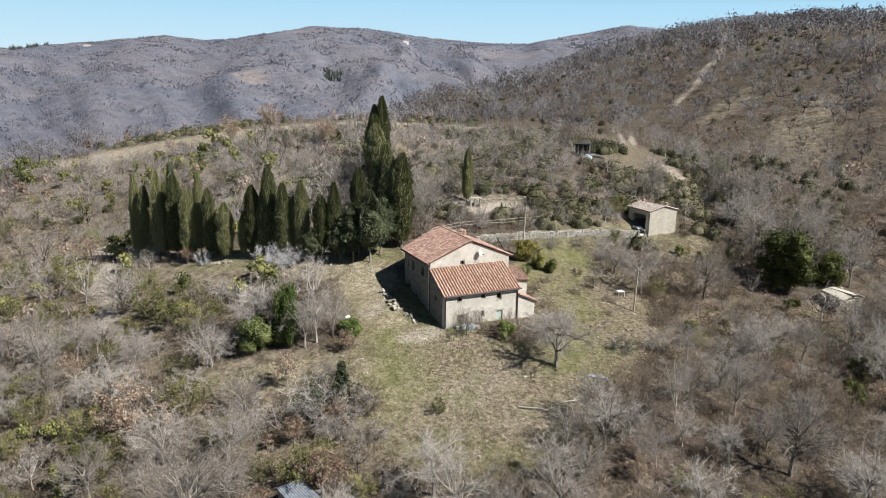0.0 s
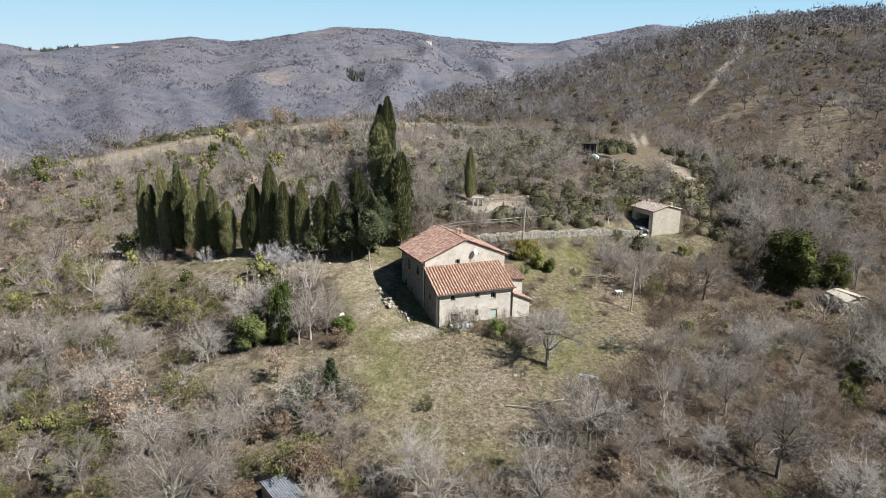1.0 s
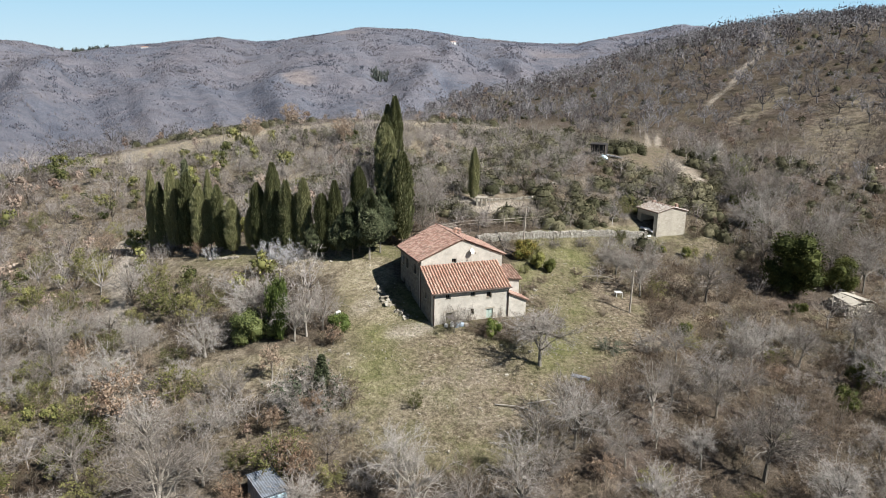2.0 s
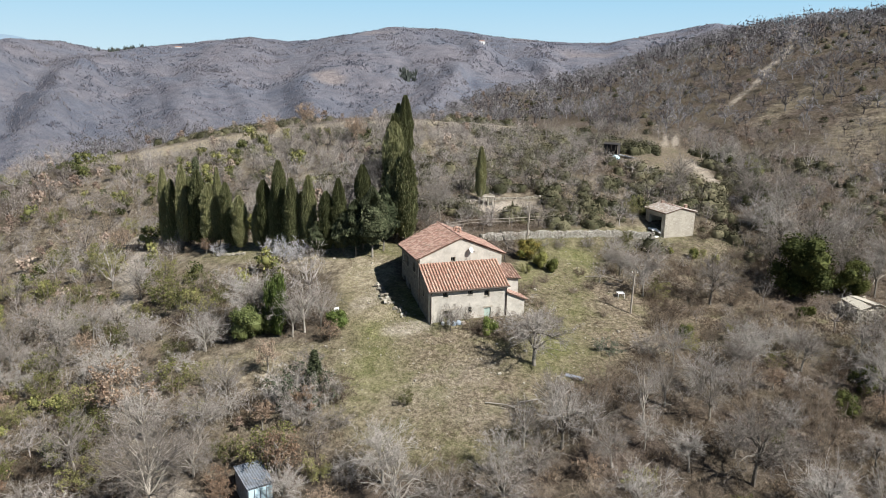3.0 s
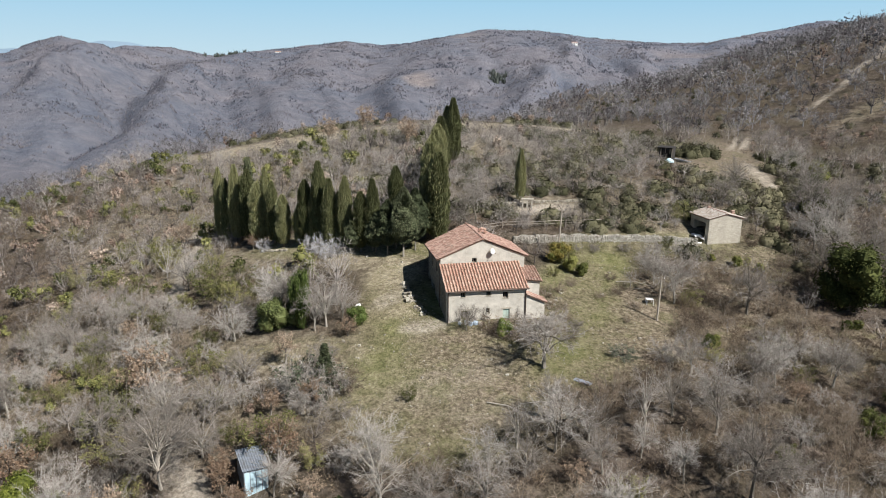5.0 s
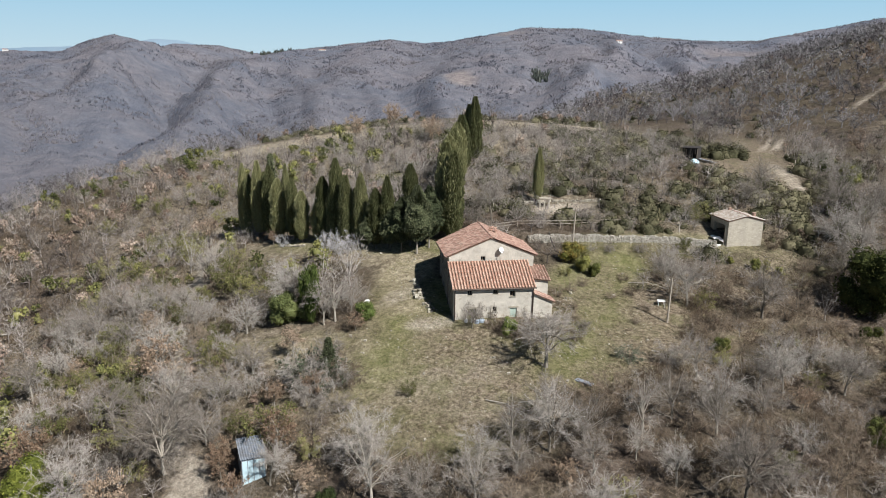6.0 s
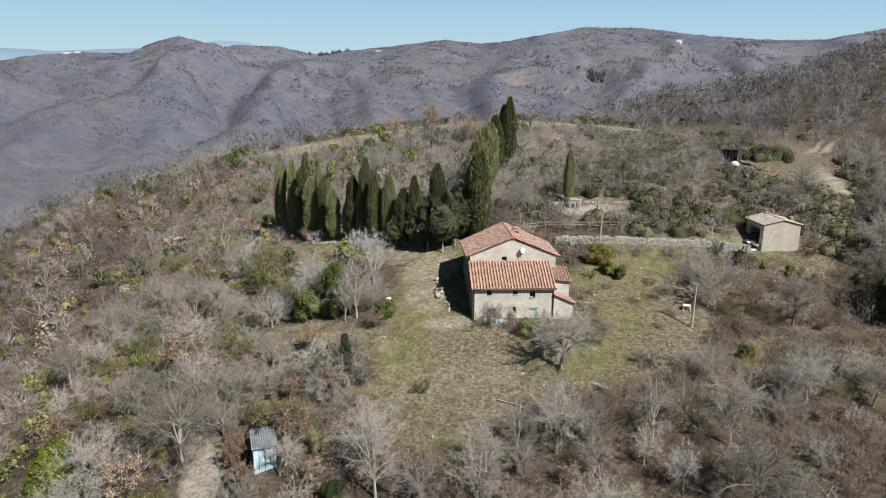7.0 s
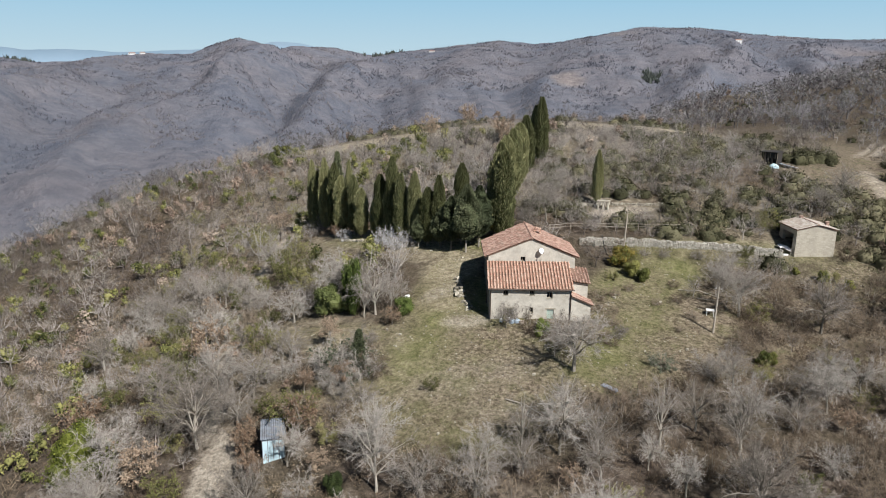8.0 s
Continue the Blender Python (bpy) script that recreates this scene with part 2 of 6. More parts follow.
# stone of the left walls, its colour darkened to deepen their shade
M_WALL_SHADED = stone_wall_mat("side_stone_shade_darkened", (0.27, 0.25, 0.215), (0.15, 0.137, 0.115), (0.27, 0.25, 0.21), 0.62)
M_WALL_HUT = stone_wall_mat("hut_stone", (0.50, 0.455, 0.375), (0.33, 0.30, 0.245), (0.50, 0.455, 0.375), 0.48)
M_TILE_OLD = tile_mat("old_clay_tiles", (0.235, 0.135, 0.105), (0.33, 0.195, 0.15), (0.43, 0.285, 0.225), (0.28, 0.24, 0.19))
M_TILE_NEW = tile_mat("clay_tiles", (0.40, 0.22, 0.16), (0.49, 0.285, 0.21), (0.56, 0.37, 0.285), (0.40, 0.335, 0.25))
M_TILE_HUT = tile_mat("pale_clay_tiles", (0.33, 0.27, 0.225), (0.41, 0.35, 0.30), (0.48, 0.43, 0.375), (0.38, 0.36, 0.315))
M_TILE_BED = worn_mat("tile_channels", (0.20, 0.12, 0.085), (0.14, 0.10, 0.075), 0.9)
M_TIMBER = worn_mat("grey_timber", (0.26, 0.21, 0.16), (0.14, 0.11, 0.085), 0.85, 4)
M_POLE = worn_mat("weathered_pole", (0.40, 0.35, 0.29), (0.25, 0.21, 0.17), 0.9, 4)
M_DARK = worn_mat("dark_interior", (0.03, 0.027, 0.024), (0.05, 0.04, 0.035), 0.95)
M_PIPE = worn_mat("dark_metal_pipe", (0.10, 0.07, 0.055), (0.05, 0.04, 0.035), 0.55, 5, 0.6, 0.4)
M_HOSE = worn_mat("black_rubber", (0.012, 0.012, 0.012), (0.03, 0.03, 0.03), 0.5)
M_WHITE = worn_mat("white_plastic", (0.78, 0.77, 0.75), (0.6, 0.58, 0.54), 0.5, 4, 0.4)
M_SHEETING = worn_mat("pale_blue_grey_sheet_metal", (0.28, 0.31, 0.35), (0.15, 0.14, 0.13), 0.55, 2.0, 0.8, 0.2)
M_DOOR = worn_mat("pale_green_door_paint", (0.36, 0.47, 0.41), (0.45, 0.42, 0.35), 0.7, 5, 0.5)
M_STONES = island_mat("field_stones", (0.24, 0.215, 0.175), (0.37, 0.335, 0.275), (0.51, 0.47, 0.395))
M_PALESTONE = island_mat("pale_wall_stones", (0.33, 0.305, 0.265), (0.44, 0.41, 0.36), (0.54, 0.51, 0.455))
M_GLASS, _nt, _b = mat("window_glass", (0.02, 0.022, 0.025), 0.08, 0.6)
M_CARBODY = worn_mat("pale_blue_car_paint", (0.50, 0.66, 0.72), (0.40, 0.5, 0.52), 0.35, 3, 0.3)
M_JUNKBLUE = worn_mat("blue_grey_plastic", (0.30, 0.36, 0.42), (0.2, 0.22, 0.25), 0.5)
M_RUST = worn_mat("rusty_iron", (0.18, 0.09, 0.055), (0.10, 0.06, 0.04), 0.8, 8)


# ---------------------------------------------------------------- mesh tools
class Soup:
    """Collects vertices and faces for one mesh."""

    def __init__(self):
        self.v, self.f, self.t = [], [], []

    def tri(self, a, b, c):
        n = len(self.v)
        self.v += [a, b, c]
        self.f.append((n, n + 1, n + 2))

    def quad(self, a, b, c, d):
        n = len(self.v)
        self.v += [a, b, c, d]
        self.f.append((n, n + 1, n + 2, n + 3))

    def tube(self, pts, radii, sides=5, cap=True):
        n0 = len(self.v)
        for i, (p, r) in enumerate(zip(pts, radii)):
            d = (pts[min(i + 1, len(pts) - 1)] - pts[max(i - 1, 0)]).normalized()
            a = d.orthogonal().normalized()
            b = d.cross(a)
            for k in range(sides):
                w = 2 * math.pi * k / sides
                self.v.append(p + (a * math.cos(w) + b * math.sin(w)) * r)
        for i in range(len(pts) - 1):
            for k in range(sides):
                q, s = n0 + i * sides, (k + 1) % sides
                self.f.append((q + k, q + s, q + sides + s, q + sides + k))
        if cap:
            self.f.append(tuple(range(n0 + sides - 1, n0 - 1, -1)))
            e = n0 + (len(pts) - 1) * sides
            self.f.append(tuple(range(e, e + sides)))

    def box(self, lo, hi, m=None):
        n = len(self.v)
        for z in (lo[2], hi[2]):
            for x, y in ((lo[0], lo[1]), (hi[0], lo[1]), (hi[0], hi[1]), (lo[0], hi[1])):
                p = Vector((x, y, z))
                self.v.append(m @ p if m else p)
        for q in ((3, 2, 1, 0), (4, 5, 6, 7), (0, 1, 5, 4), (1, 2, 6, 5), (2, 3, 7, 6), (3, 0, 4, 7)):
            self.f.append(tuple(n + i for i in q))

    def prism(self, outline, offset):
        """A solid: a flat outline and the same outline moved by offset."""
        n, k = len(self.v), len(outline)
        self.v += [Vector(p) for p in outline] + [Vector(p) + Vector(offset) for p in outline]
        self.f.append(tuple(range(n + k - 1, n - 1, -1)))
        self.f.append(tuple(range(n + k, n + 2 * k)))
        for i in range(k):
            j = (i + 1) % k
            self.f.append((n + i, n + j, n + k + j, n + k + i))

    def rock(self, c, size, rng, flat=0.75):
        """An irregular stone: a cube with its corners pulled in and out."""
        n = len(self.v)
        turn = Euler((rng.uniform(-.3, .3), rng.uniform(-.3, .3), rng.uniform(0, 3.1))).to_matrix()
        s = Vector((size * rng.uniform(.8, 1.3), size * rng.uniform(.6, 1.0), size * flat * rng.uniform(.7, 1.1))) * 0.5
        for z in (-1, 1):
            for x, y in ((-1, -1), (1, -1), (1, 1), (-1, 1)):
                k = rng.uniform(.62, 1.0)
                self.v.append(c + turn @ Vector((x * s.x * k, y * s.y * k, z * s.z * rng.uniform(.7, 1.0))))
        for q in ((3, 2, 1, 0), (4, 5, 6, 7), (0, 1, 5, 4), (1, 2, 6, 5), (2, 3, 7, 6), (3, 0, 4, 7)):
            self.f.append(tuple(n + i for i in q))

    def mesh(self, name, material, smooth=False, bevel=0.0):
        me = bpy.data.meshes.new(name)
        me.from_pydata([tuple(p) for p in self.v], [], self.f)
        if bevel:
            bm = bmesh.new()
            bm.from_mesh(me)
            bmesh.ops.recalc_face_normals(bm, faces=bm.faces)
            bmesh.ops.bevel(bm, geom=list(bm.edges), offset=bevel, segments=1, affect="EDGES", clamp_overlap=True)
            bm.to_mesh(me)
            bm.free()
        me.materials.append(material)
        if smooth:
            me.polygons.foreach_set("use_smooth", [True] * len(me.polygons))
        me.update()
        return me


def empty(name, m, label, category, group="", kind=""):
    ob = new(name)
    ob.matrix_world = m
    return tagged(ob, label, category, group, kind)


def part(name, soup, material, parent, label="", smooth=False, bevel=0.0):
    me = soup if isinstance(soup, bpy.types.Mesh) else soup.mesh(name, material, smooth, bevel)
    ob = new(name, me)
    ob.parent = parent
    if label:
        tagged(ob, label)
    return ob


def smooth_step(a, b, x):
    t = np.clip((np.asarray(x, float) - a) / (b - a), 0, 1)
    return t * t * (3 - 2 * t)


# ---------------------------------------------------------------- the lie of the land
# slopes of the near hillside: rows of hummocks on three lattices, heights in metres
HUMMOCKS = [
    (22, (-40, -15, 10, 35), (45, 68, 91, 114, 137), [1.63, 0.07, 2.4, -1.59, 2.26, 1.33, 1.53, 0.81, -0.06, 0.52, 1.82, -0.1, -0.8, -0.17, -0.88, 1.9, 1.58, -2.39, 0.32, 1.41]),
    (55, (-120, -60, 0, 60, 120), (20, 80, 140, 200), [-4.59, -0.35, 14.23, -0.49, 2.37, 0.11, 6.92, 12.72, 0.33, 8.77, 13.51, 4.83, -5.36, -2.77, 0.47, -3.06, -3.92, -1.04, 1.26, 4.2]),
    (110, (-100, 0, 100, 200), (270, 400), [8.27, 23.69, -9.25, -9.99, 18.63, 10.55, 4.33, 9.63]),
]
WALL_A, WALL_B = np.array((2.5, 94.6)), np.array((29.0, 105.2))  # foot line of the terrace wall
WALL_DIR = (WALL_B - WALL_A) / np.linalg.norm(WALL_B - WALL_A)
WALL_N = np.array((-WALL_DIR[1], WALL_DIR[0]))
# skyline of the far hills: compass angle from straight ahead, elevation, both in degrees
SKYLINE = [(-180, 1.5), (-120, 2.0), (-80, 1.2), (-62, 0.6), (-57.6, 0.45), (-55, 0.15), (-52.5, 0.2), (-50.5, 0.6), (-48.8, 0.8), (-45.2, 0.85),
           (-43.3, 1.7), (-41.8, 2.1), (-40.4, 1.8), (-38.8, 1.25), (-34.6, 1.4), (-32, 0.95), (-27.4, 1.45), (-21.8, 2.2), (-19.2, 1.9), (-16.9, 2.15),
           (-11.2, 3.2), (-7.3, 3.15), (-3.7, 2.68), (2.4, 2.2), (5.4, 2.3), (9, 3.0), (12.6, 3.72), (15.5, 3.4), (22, 3.2), (40, 2.5), (80, 2.0), (130, 2.4), (180, 1.5)]


# spurs and gullies of the far hills: (way up the slope, compass angle) along each line, height, width in degrees
SPURS = [
    ([(0.05, -55), (0.3, -47.5), (0.6, -40), (1.0, -34.5)], 48, 2.52),
    ([(0.2, -38), (0.6, -32.5), (1.0, -28)], 31, 1.85),
    ([(0.1, -64), (0.5, -56), (1.0, -49)], 36, 2.52),
    ([(0.1, -28), (0.5, -24.8), (1.0, -23)], 19, 2.13),
    ([(0.1, -15.5), (0.5, -17.2), (1.0, -16.5)], 19, 2.13),
    ([(0.1, -11.5), (0.3, -8.5), (0.6, -5.2), (1.0, -4)], 22, 1.45),
    ([(0.1, -2), (0.5, 0.5), (1.0, 3)], 17, 1.93),
    ([(0.1, -20), (0.5, -20.2), (1.0, -21)], -8, 1.63),
    ([(0.1, -10), (0.5, -10.2), (1.0, -8.5)], -8, 1.51),
    ([(0.1, -52), (0.5, -45.8), (1.0, -39.5)], -22, 2.0),
    ([(0.2, -41.5), (0.6, -35.8), (1.0, -31.5)], -18, 1.5),
    ([(0.1, -58), (0.5, -51), (1.0, -46)], -16, 1.8),
    ([(0.1, 5), (0.5, 6.5), (1.0, 8)], -6, 1.89),
]


def near_height(x, y):
    h = -17.09 + 12.38 * x / 100 + 8.77 * y / 100
    for s, xs, ys, amps in HUMMOCKS:
        k = 0
        for cx in xs:
            for cy in ys:
                h = h + amps[k] * np.exp(-((x - cx) ** 2 + (y - cy) ** 2) / s ** 2)
                k += 1
    return h


def ground_height(x, y):
    x, y = np.asarray(x, float), np.asarray(y, float)
    dx, dy = x - 14.0, y
    r = np.hypot(dx, dy)
    az = np.degrees(np.arctan2(dx, dy))
    h = near_height(np.clip(x, -260, 330), np.clip(y, -120, 470))
    # terrace step behind the house
    s = (x - WALL_A[0]) * WALL_DIR[0] + (y - WALL_A[1]) * WALL_DIR[1]
    d = (x - WALL_A[0]) * WALL_N[0] + (y - WALL_A[1]) * WALL_N[1]
    along = smooth_step(-3, 1, s) * (1 - smooth_step(26, 31, s))
    h = h + along * 0.55 * np.tanh((d - 0.3) / 0.35) * np.exp(-(d / 5.0) ** 2)
    # the brow past which the hillside falls into the valley
    brow = 195 + 150 * smooth_step(-60, 0, x) + 110 * smooth_step(10, 120, x)
    over = np.maximum(y - brow, 0)
    left = np.maximum(-130 - x, 0)
    h = h - 120 * (1 - np.exp(-(over / 190) ** 2)) - 60 * (1 - np.exp(-(left / 200) ** 2))
    near = 1 - smooth_step(420, 760, r)
    # far ridge with spurs
    el = np.interp(az, [a for a, e in SKYLINE], [e for a, e in SKYLINE])
    dist = 2100 + 500 * smooth_step(-25, -50, az) + 600 * smooth_step(6, 11, az) + 90 * np.sin(az * 0.21 + 1)
    crest = 29 + dist * np.tan(np.radians(el))
    t = np.clip((r - 620) / (dist - 620), 0, 1.6)
    rise = np.where(t < 1, 0.62 * t + 0.38 * t * t * (3 - 2 * t) , 1 - 0.35 * smooth_step(1, 1.6, t))
    bell = np.clip(4 * t * (1 - t), 0, 1) * (t < 1)
    warp = az + 2.2 * np.sin(r / 230 + az * 0.17) + 0.9 * np.sin(r / 95 + 2 + az * 0.4)
    far = -95 + (crest + 95) * rise
    for line, amp, width in SPURS:
        at = np.interp(t, [p for p, a in line], [a for p, a in line])
        d = az + 0.35 * (warp - az) - at
        far = far + bell * amp * np.exp(-np.abs(d / width) ** 1.6)
    fold = np.abs(np.sin(np.radians(warp * 31 + 30))) + 0.5 * np.abs(np.sin(np.radians(warp * 67 + 70))) - 0.95
    far = far + bell * 11 * fold
    return h * near + far * (1 - near)


# clearings: (x, y, half length, half width, turn in degrees, strength)
LAWNS = [(-1.5, 68, 14, 7.5, 95, 1), (8, 68, 13, 7, 30, 1), (17, 79, 10, 6.5, 55, 1), (14, 91, 9, 4.5, 60, 1), (-20, 91.0, 16, 3.4, -8, 1), (-8.5, 78, 9, 3.2, 100, 1),
         (37, 83, 19, 4.2, 6, .22), (22, 102, 14, 2.2, 22, .6), (37, 104, 6, 5, 40, .4), (-17, 65.6, 9, 2.0, 8, .9), (3, 58, 8, 6, 10, .75)]
# trodden brown earth with thin dry grass
PASTURES = [(3.5, 66.5, 7, 4.5, 30, .85), (9, 61.5, 9, 4, 25, .9), (21.5, 77, 7, 5.5, 50, .9), (23, 87, 8, 6, 60, .95), (17.5, 68.5, 6, 3.5, 30, .6), (1.5, 70.8, 5, 2.0, 26, .85), (2, 58, 8, 4.5, 10, .8),
            (-20, 91, 16, 3.4, -8, .45), (-17, 65.6, 9, 2.2, 8, .8), (-9, 84, 6, 3, 100, .6), (33, 84.5, 9, 2.4, 20, .95), (44, 88.5, 9, 2.2, 16, .95), (38, 103, 7, 5, 50, .6), (30, 93, 10, 6, 10, .6),
            (38, 155, 34, 6.0, 94, .8), (14, 86, 7, 5, 60, .5), (8.5, 70, 4, 3, 30, .5), (35, 134, 9, 7, 20, .85)]
OPEN = [(38, 155, 34, 5.0, 94, .5), (35, 134, 9, 7, 20, .6)]
MEADOWS = [(-58, 158, 34, 8, 8, 1), (-30, 158, 30, 11, 8, 1), (-2, 160, 24, 9, 0, .9), (84, 172, 26, 7, 60, .3), (78, 205, 18, 4, 50, .25)]
STRAW = [(-10, 83, 5, 3.5, 100, .75), (-14, 86, 7, 2.5, -8, .6), (-5.6, 74.5, 2.2, 1.2, 40, .6), (-26, 130, 36, 22, 0, .6), (-60, 124, 24, 26, 0, .5), (-45, 82, 36, 22, 60, .4), (-20, 60, 16, 10, 0, .35), (14, 112, 24, 10, 0, .35)]
# felled and grazed patches on the far hills: compass angle, distance, half width in degrees, half depth in metres
FELLED = [(-16.2, 1285, 1.6, 42, 1), (-12.5, 1890, 2.0, 35, .6), (4.0, 1800, 2.6, 60, .6), (-17, 1920, 1.2, 30, .4)]
DIRT = [(-55, 106.5, 5, 2.2, 60, 1), (-49, 96.5, 7, 1.8, 112, 1), (-43.5, 86, 7, 1.3, 118, .75), (-37.5, 76, 7, 1.1, 112, .6), (-30, 63, 8, 1.1, 122, .6), (-22, 52.5, 7, 1.2, 125, .75), (-14.5, 44, 6, 1.8, 122, .95),
        (-2.6, 72.0, 2.6, 1.5, 30, .8), (6.5, 106.2, 4.5, 1.5, 30, 1), (44, 176, 16, .6, 80, .9), (41.5, 175, 16, .6, 80, .9), (41, 134, 9, 1.6, 100, .6), (-8.2, 76.5, 3, 1.3, 60, .5),
        (71, 225, 8, .9, 56, .75), (80, 239, 12, 1.0, 62, .75), (88, 254, 10, 1.3, 48, .8), (97, 270, 12, 1.6, 70, .8), (112, 310, 22, 1.6, 70, .6), (3, 63, 7, 2.5, 40, .18), (9, 60, 6, 2, 20, .15)]


def zone(rows, x, y, soft=0.35):
    z = np.zeros(np.broadcast(x, y).shape)
    for cx, cy, a, b, turn, k in rows:
        c, s = math.cos(radians(turn)), math.sin(radians(turn))
        u, v = ((x - cx) * c + (y - cy) * s) / a, (-(x - cx) * s + (y - cy) * c) / b
        z = np.maximum(z, k * (1 - smooth_step(1 - soft, 1 + soft, np.hypot(u, v))))
    return z


class Lookup:
    """A table of a function of x and y on a one-metre lattice, read by blending the four nearest entries."""

    def __init__(self, f, x0, x1, y0, y1):
        self.x0, self.y0 = x0, y0
        gx, gy = np.meshgrid(np.arange(x0, x1 + 1.0), np.arange(y0, y1 + 1.0), indexing="ij")
        self.t = f(gx, gy)
        self.nx, self.ny = self.t.shape

    def __call__(self, x, y):
        u = min(max(x - self.x0, 0), self.nx - 1.001)
        v = min(max(y - self.y0, 0), self.ny - 1.001)
        i, j = int(u), int(v)
        a, b = u - i, v - j
        t = self.t
        return float((t[i, j] * (1 - a) + t[i + 1, j] * a) * (1 - b) + (t[i, j + 1] * (1 - a) + t[i + 1, j + 1] * a) * b)


LAND = Lookup(ground_height, -560, 420, 20, 620)
CLEAR = Lookup(lambda x, y: np.maximum(np.maximum(zone(LAWNS, x, y), zone(DIRT, x, y)), np.maximum(zone(MEADOWS, x, y) * .8, zone(OPEN, x, y))), -140, 200, 30, 330)
WORN = Lookup(lambda x, y: zone(PASTURES, x, y, .5), -60, 80, 40, 120)
LAWN = Lookup(lambda x, y: zone(LAWNS, x, y), -60, 80, 40, 120)


def ground_z(x, y):
    return LAND(x, y) if -559 < x < 419 and 21 < y < 619 else float(ground_height(x, y))


def felled(x, y):
    az, r = np.degrees(np.arctan2(x - 14.0, y)), np.hypot(x - 14.0, y)
    z = np.zeros(np.shape(r))
    for a, d, w, deep, k in FELLED:
        z = np.maximum(z, k * (1 - smooth_step(.6, 1.1, np.hypot((az - a) / w, (r - d) / deep))))
    return z


def build_ground():
    fwd = np.radians(np.concatenate([np.linspace(-66, 44, 400), np.linspace(48, 290, 60)]))
    rad = np.concatenate([np.linspace(2, 30, 10), np.arange(31, 125, 0.75), np.geomspace(125.9, 700, 125), np.geomspace(708, 4600, 95)])
    A, Rr = np.meshgrid(fwd, rad, indexing="ij")
    x, y = 14 + Rr * np.sin(A), Rr * np.cos(A)
    z = ground_height(x, y)
    rough = np.array([noise.fractal((px * .16, py * .16, 0), 0.9, 2.1, 5) if r < 420 else 0.0 for px, py, r in zip(x.ravel(), y.ravel(), Rr.ravel())]).reshape(z.shape)
    lump = np.array([noise.fractal((px * .013, py * .013, 7), 0.8, 2.1, 5) if r > 300 else 0.0 for px, py, r in zip(x.ravel(), y.ravel(), Rr.ravel())]).reshape(z.shape)
    z = z + rough * 0.15 + lump * 5 * smooth_step(450, 900, Rr)
    na, nr = x.shape
    verts = np.stack([x, y, z], -1).reshape(-1, 3)
    idx = np.arange(na * nr).reshape(na, nr)
    nxt = np.roll(idx, -1, axis=0)
    faces = np.stack([idx[:, :-1], nxt[:, :-1], nxt[:, 1:], idx[:, 1:]], -1).reshape(-1, 4)
    me = bpy.data.meshes.new("ground")
    me.from_pydata(verts.tolist(), [], faces.tolist() + [idx[::-1, 0].tolist()])
    me.materials.append(M_GROUND)
    me.polygons.foreach_set("use_smooth", [True] * len(me.polygons))
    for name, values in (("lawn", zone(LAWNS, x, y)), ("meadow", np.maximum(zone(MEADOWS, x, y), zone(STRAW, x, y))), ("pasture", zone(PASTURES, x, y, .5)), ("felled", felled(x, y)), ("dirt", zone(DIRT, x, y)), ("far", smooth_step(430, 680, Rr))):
        a = me.attributes.new(name, "FLOAT", "POINT")
        a.data.foreach_set("value", np.asarray(values, np.float32).ravel())
    ob = new("ground", me)
    return tagged(ob, "rolling winter hillside of dry grass, leaf litter and bare woodland soil", "ground", kind="structure")


build_ground()


# ---------------------------------------------------------------- farmhouse
HOUSE = pose(-0.25, 73.15, 0, 0, 0, 26.3)


def wall_panel(soup, p, du, length, z0, z1, inward, thick, holes=()):
    """An upright wall from p along du, with square holes (a, b, low, high) through it."""
    p, du, back = Vector(p), Vector(du), Vector(inward) * thick
    us = sorted({0.0, length, *[h[0] for h in holes], *[h[1] for h in holes]})
    zs = sorted({z0, z1, *[h[2] for h in holes], *[h[3] for h in holes]})
    base, nu, nz = len(soup.v), len(us), len(zs)
    for off in (Vector(), back):
        for u in us:
            for z in zs:
                soup.v.append(p + du * u + Vector((0, 0, z)) + off)

    def at(i, k, side):
        return base + side * nu * nz + i * nz + k

    def solid(i, k):
        if not (0 <= i < nu - 1 and 0 <= k < nz - 1):
            return False
        mu, mz = (us[i] + us[i + 1]) / 2, (zs[k] + zs[k + 1]) / 2
        return not any(h[0] < mu < h[1] and h[2] < mz < h[3] for h in holes)
    for i in range(nu - 1):
        for k in range(nz - 1):
            if not solid(i, k):
                continue
            for side in (0, 1):
                soup.f.append((at(i, k, side), at(i + 1, k, side), at(i + 1, k + 1, side), at(i, k + 1, side)))
            for di, dk, a, c in ((-1, 0, (i, k), (i, k + 1)), (1, 0, (i + 1, k), (i + 1, k + 1)), (0, -1, (i, k), (i + 1, k)), (0, 1, (i, k + 1), (i + 1, k + 1))):
                if not solid(i + di, k + dk):
                    soup.f.append((at(*a, 0), at(*c, 0), at(*c, 1), at(*a, 1)))


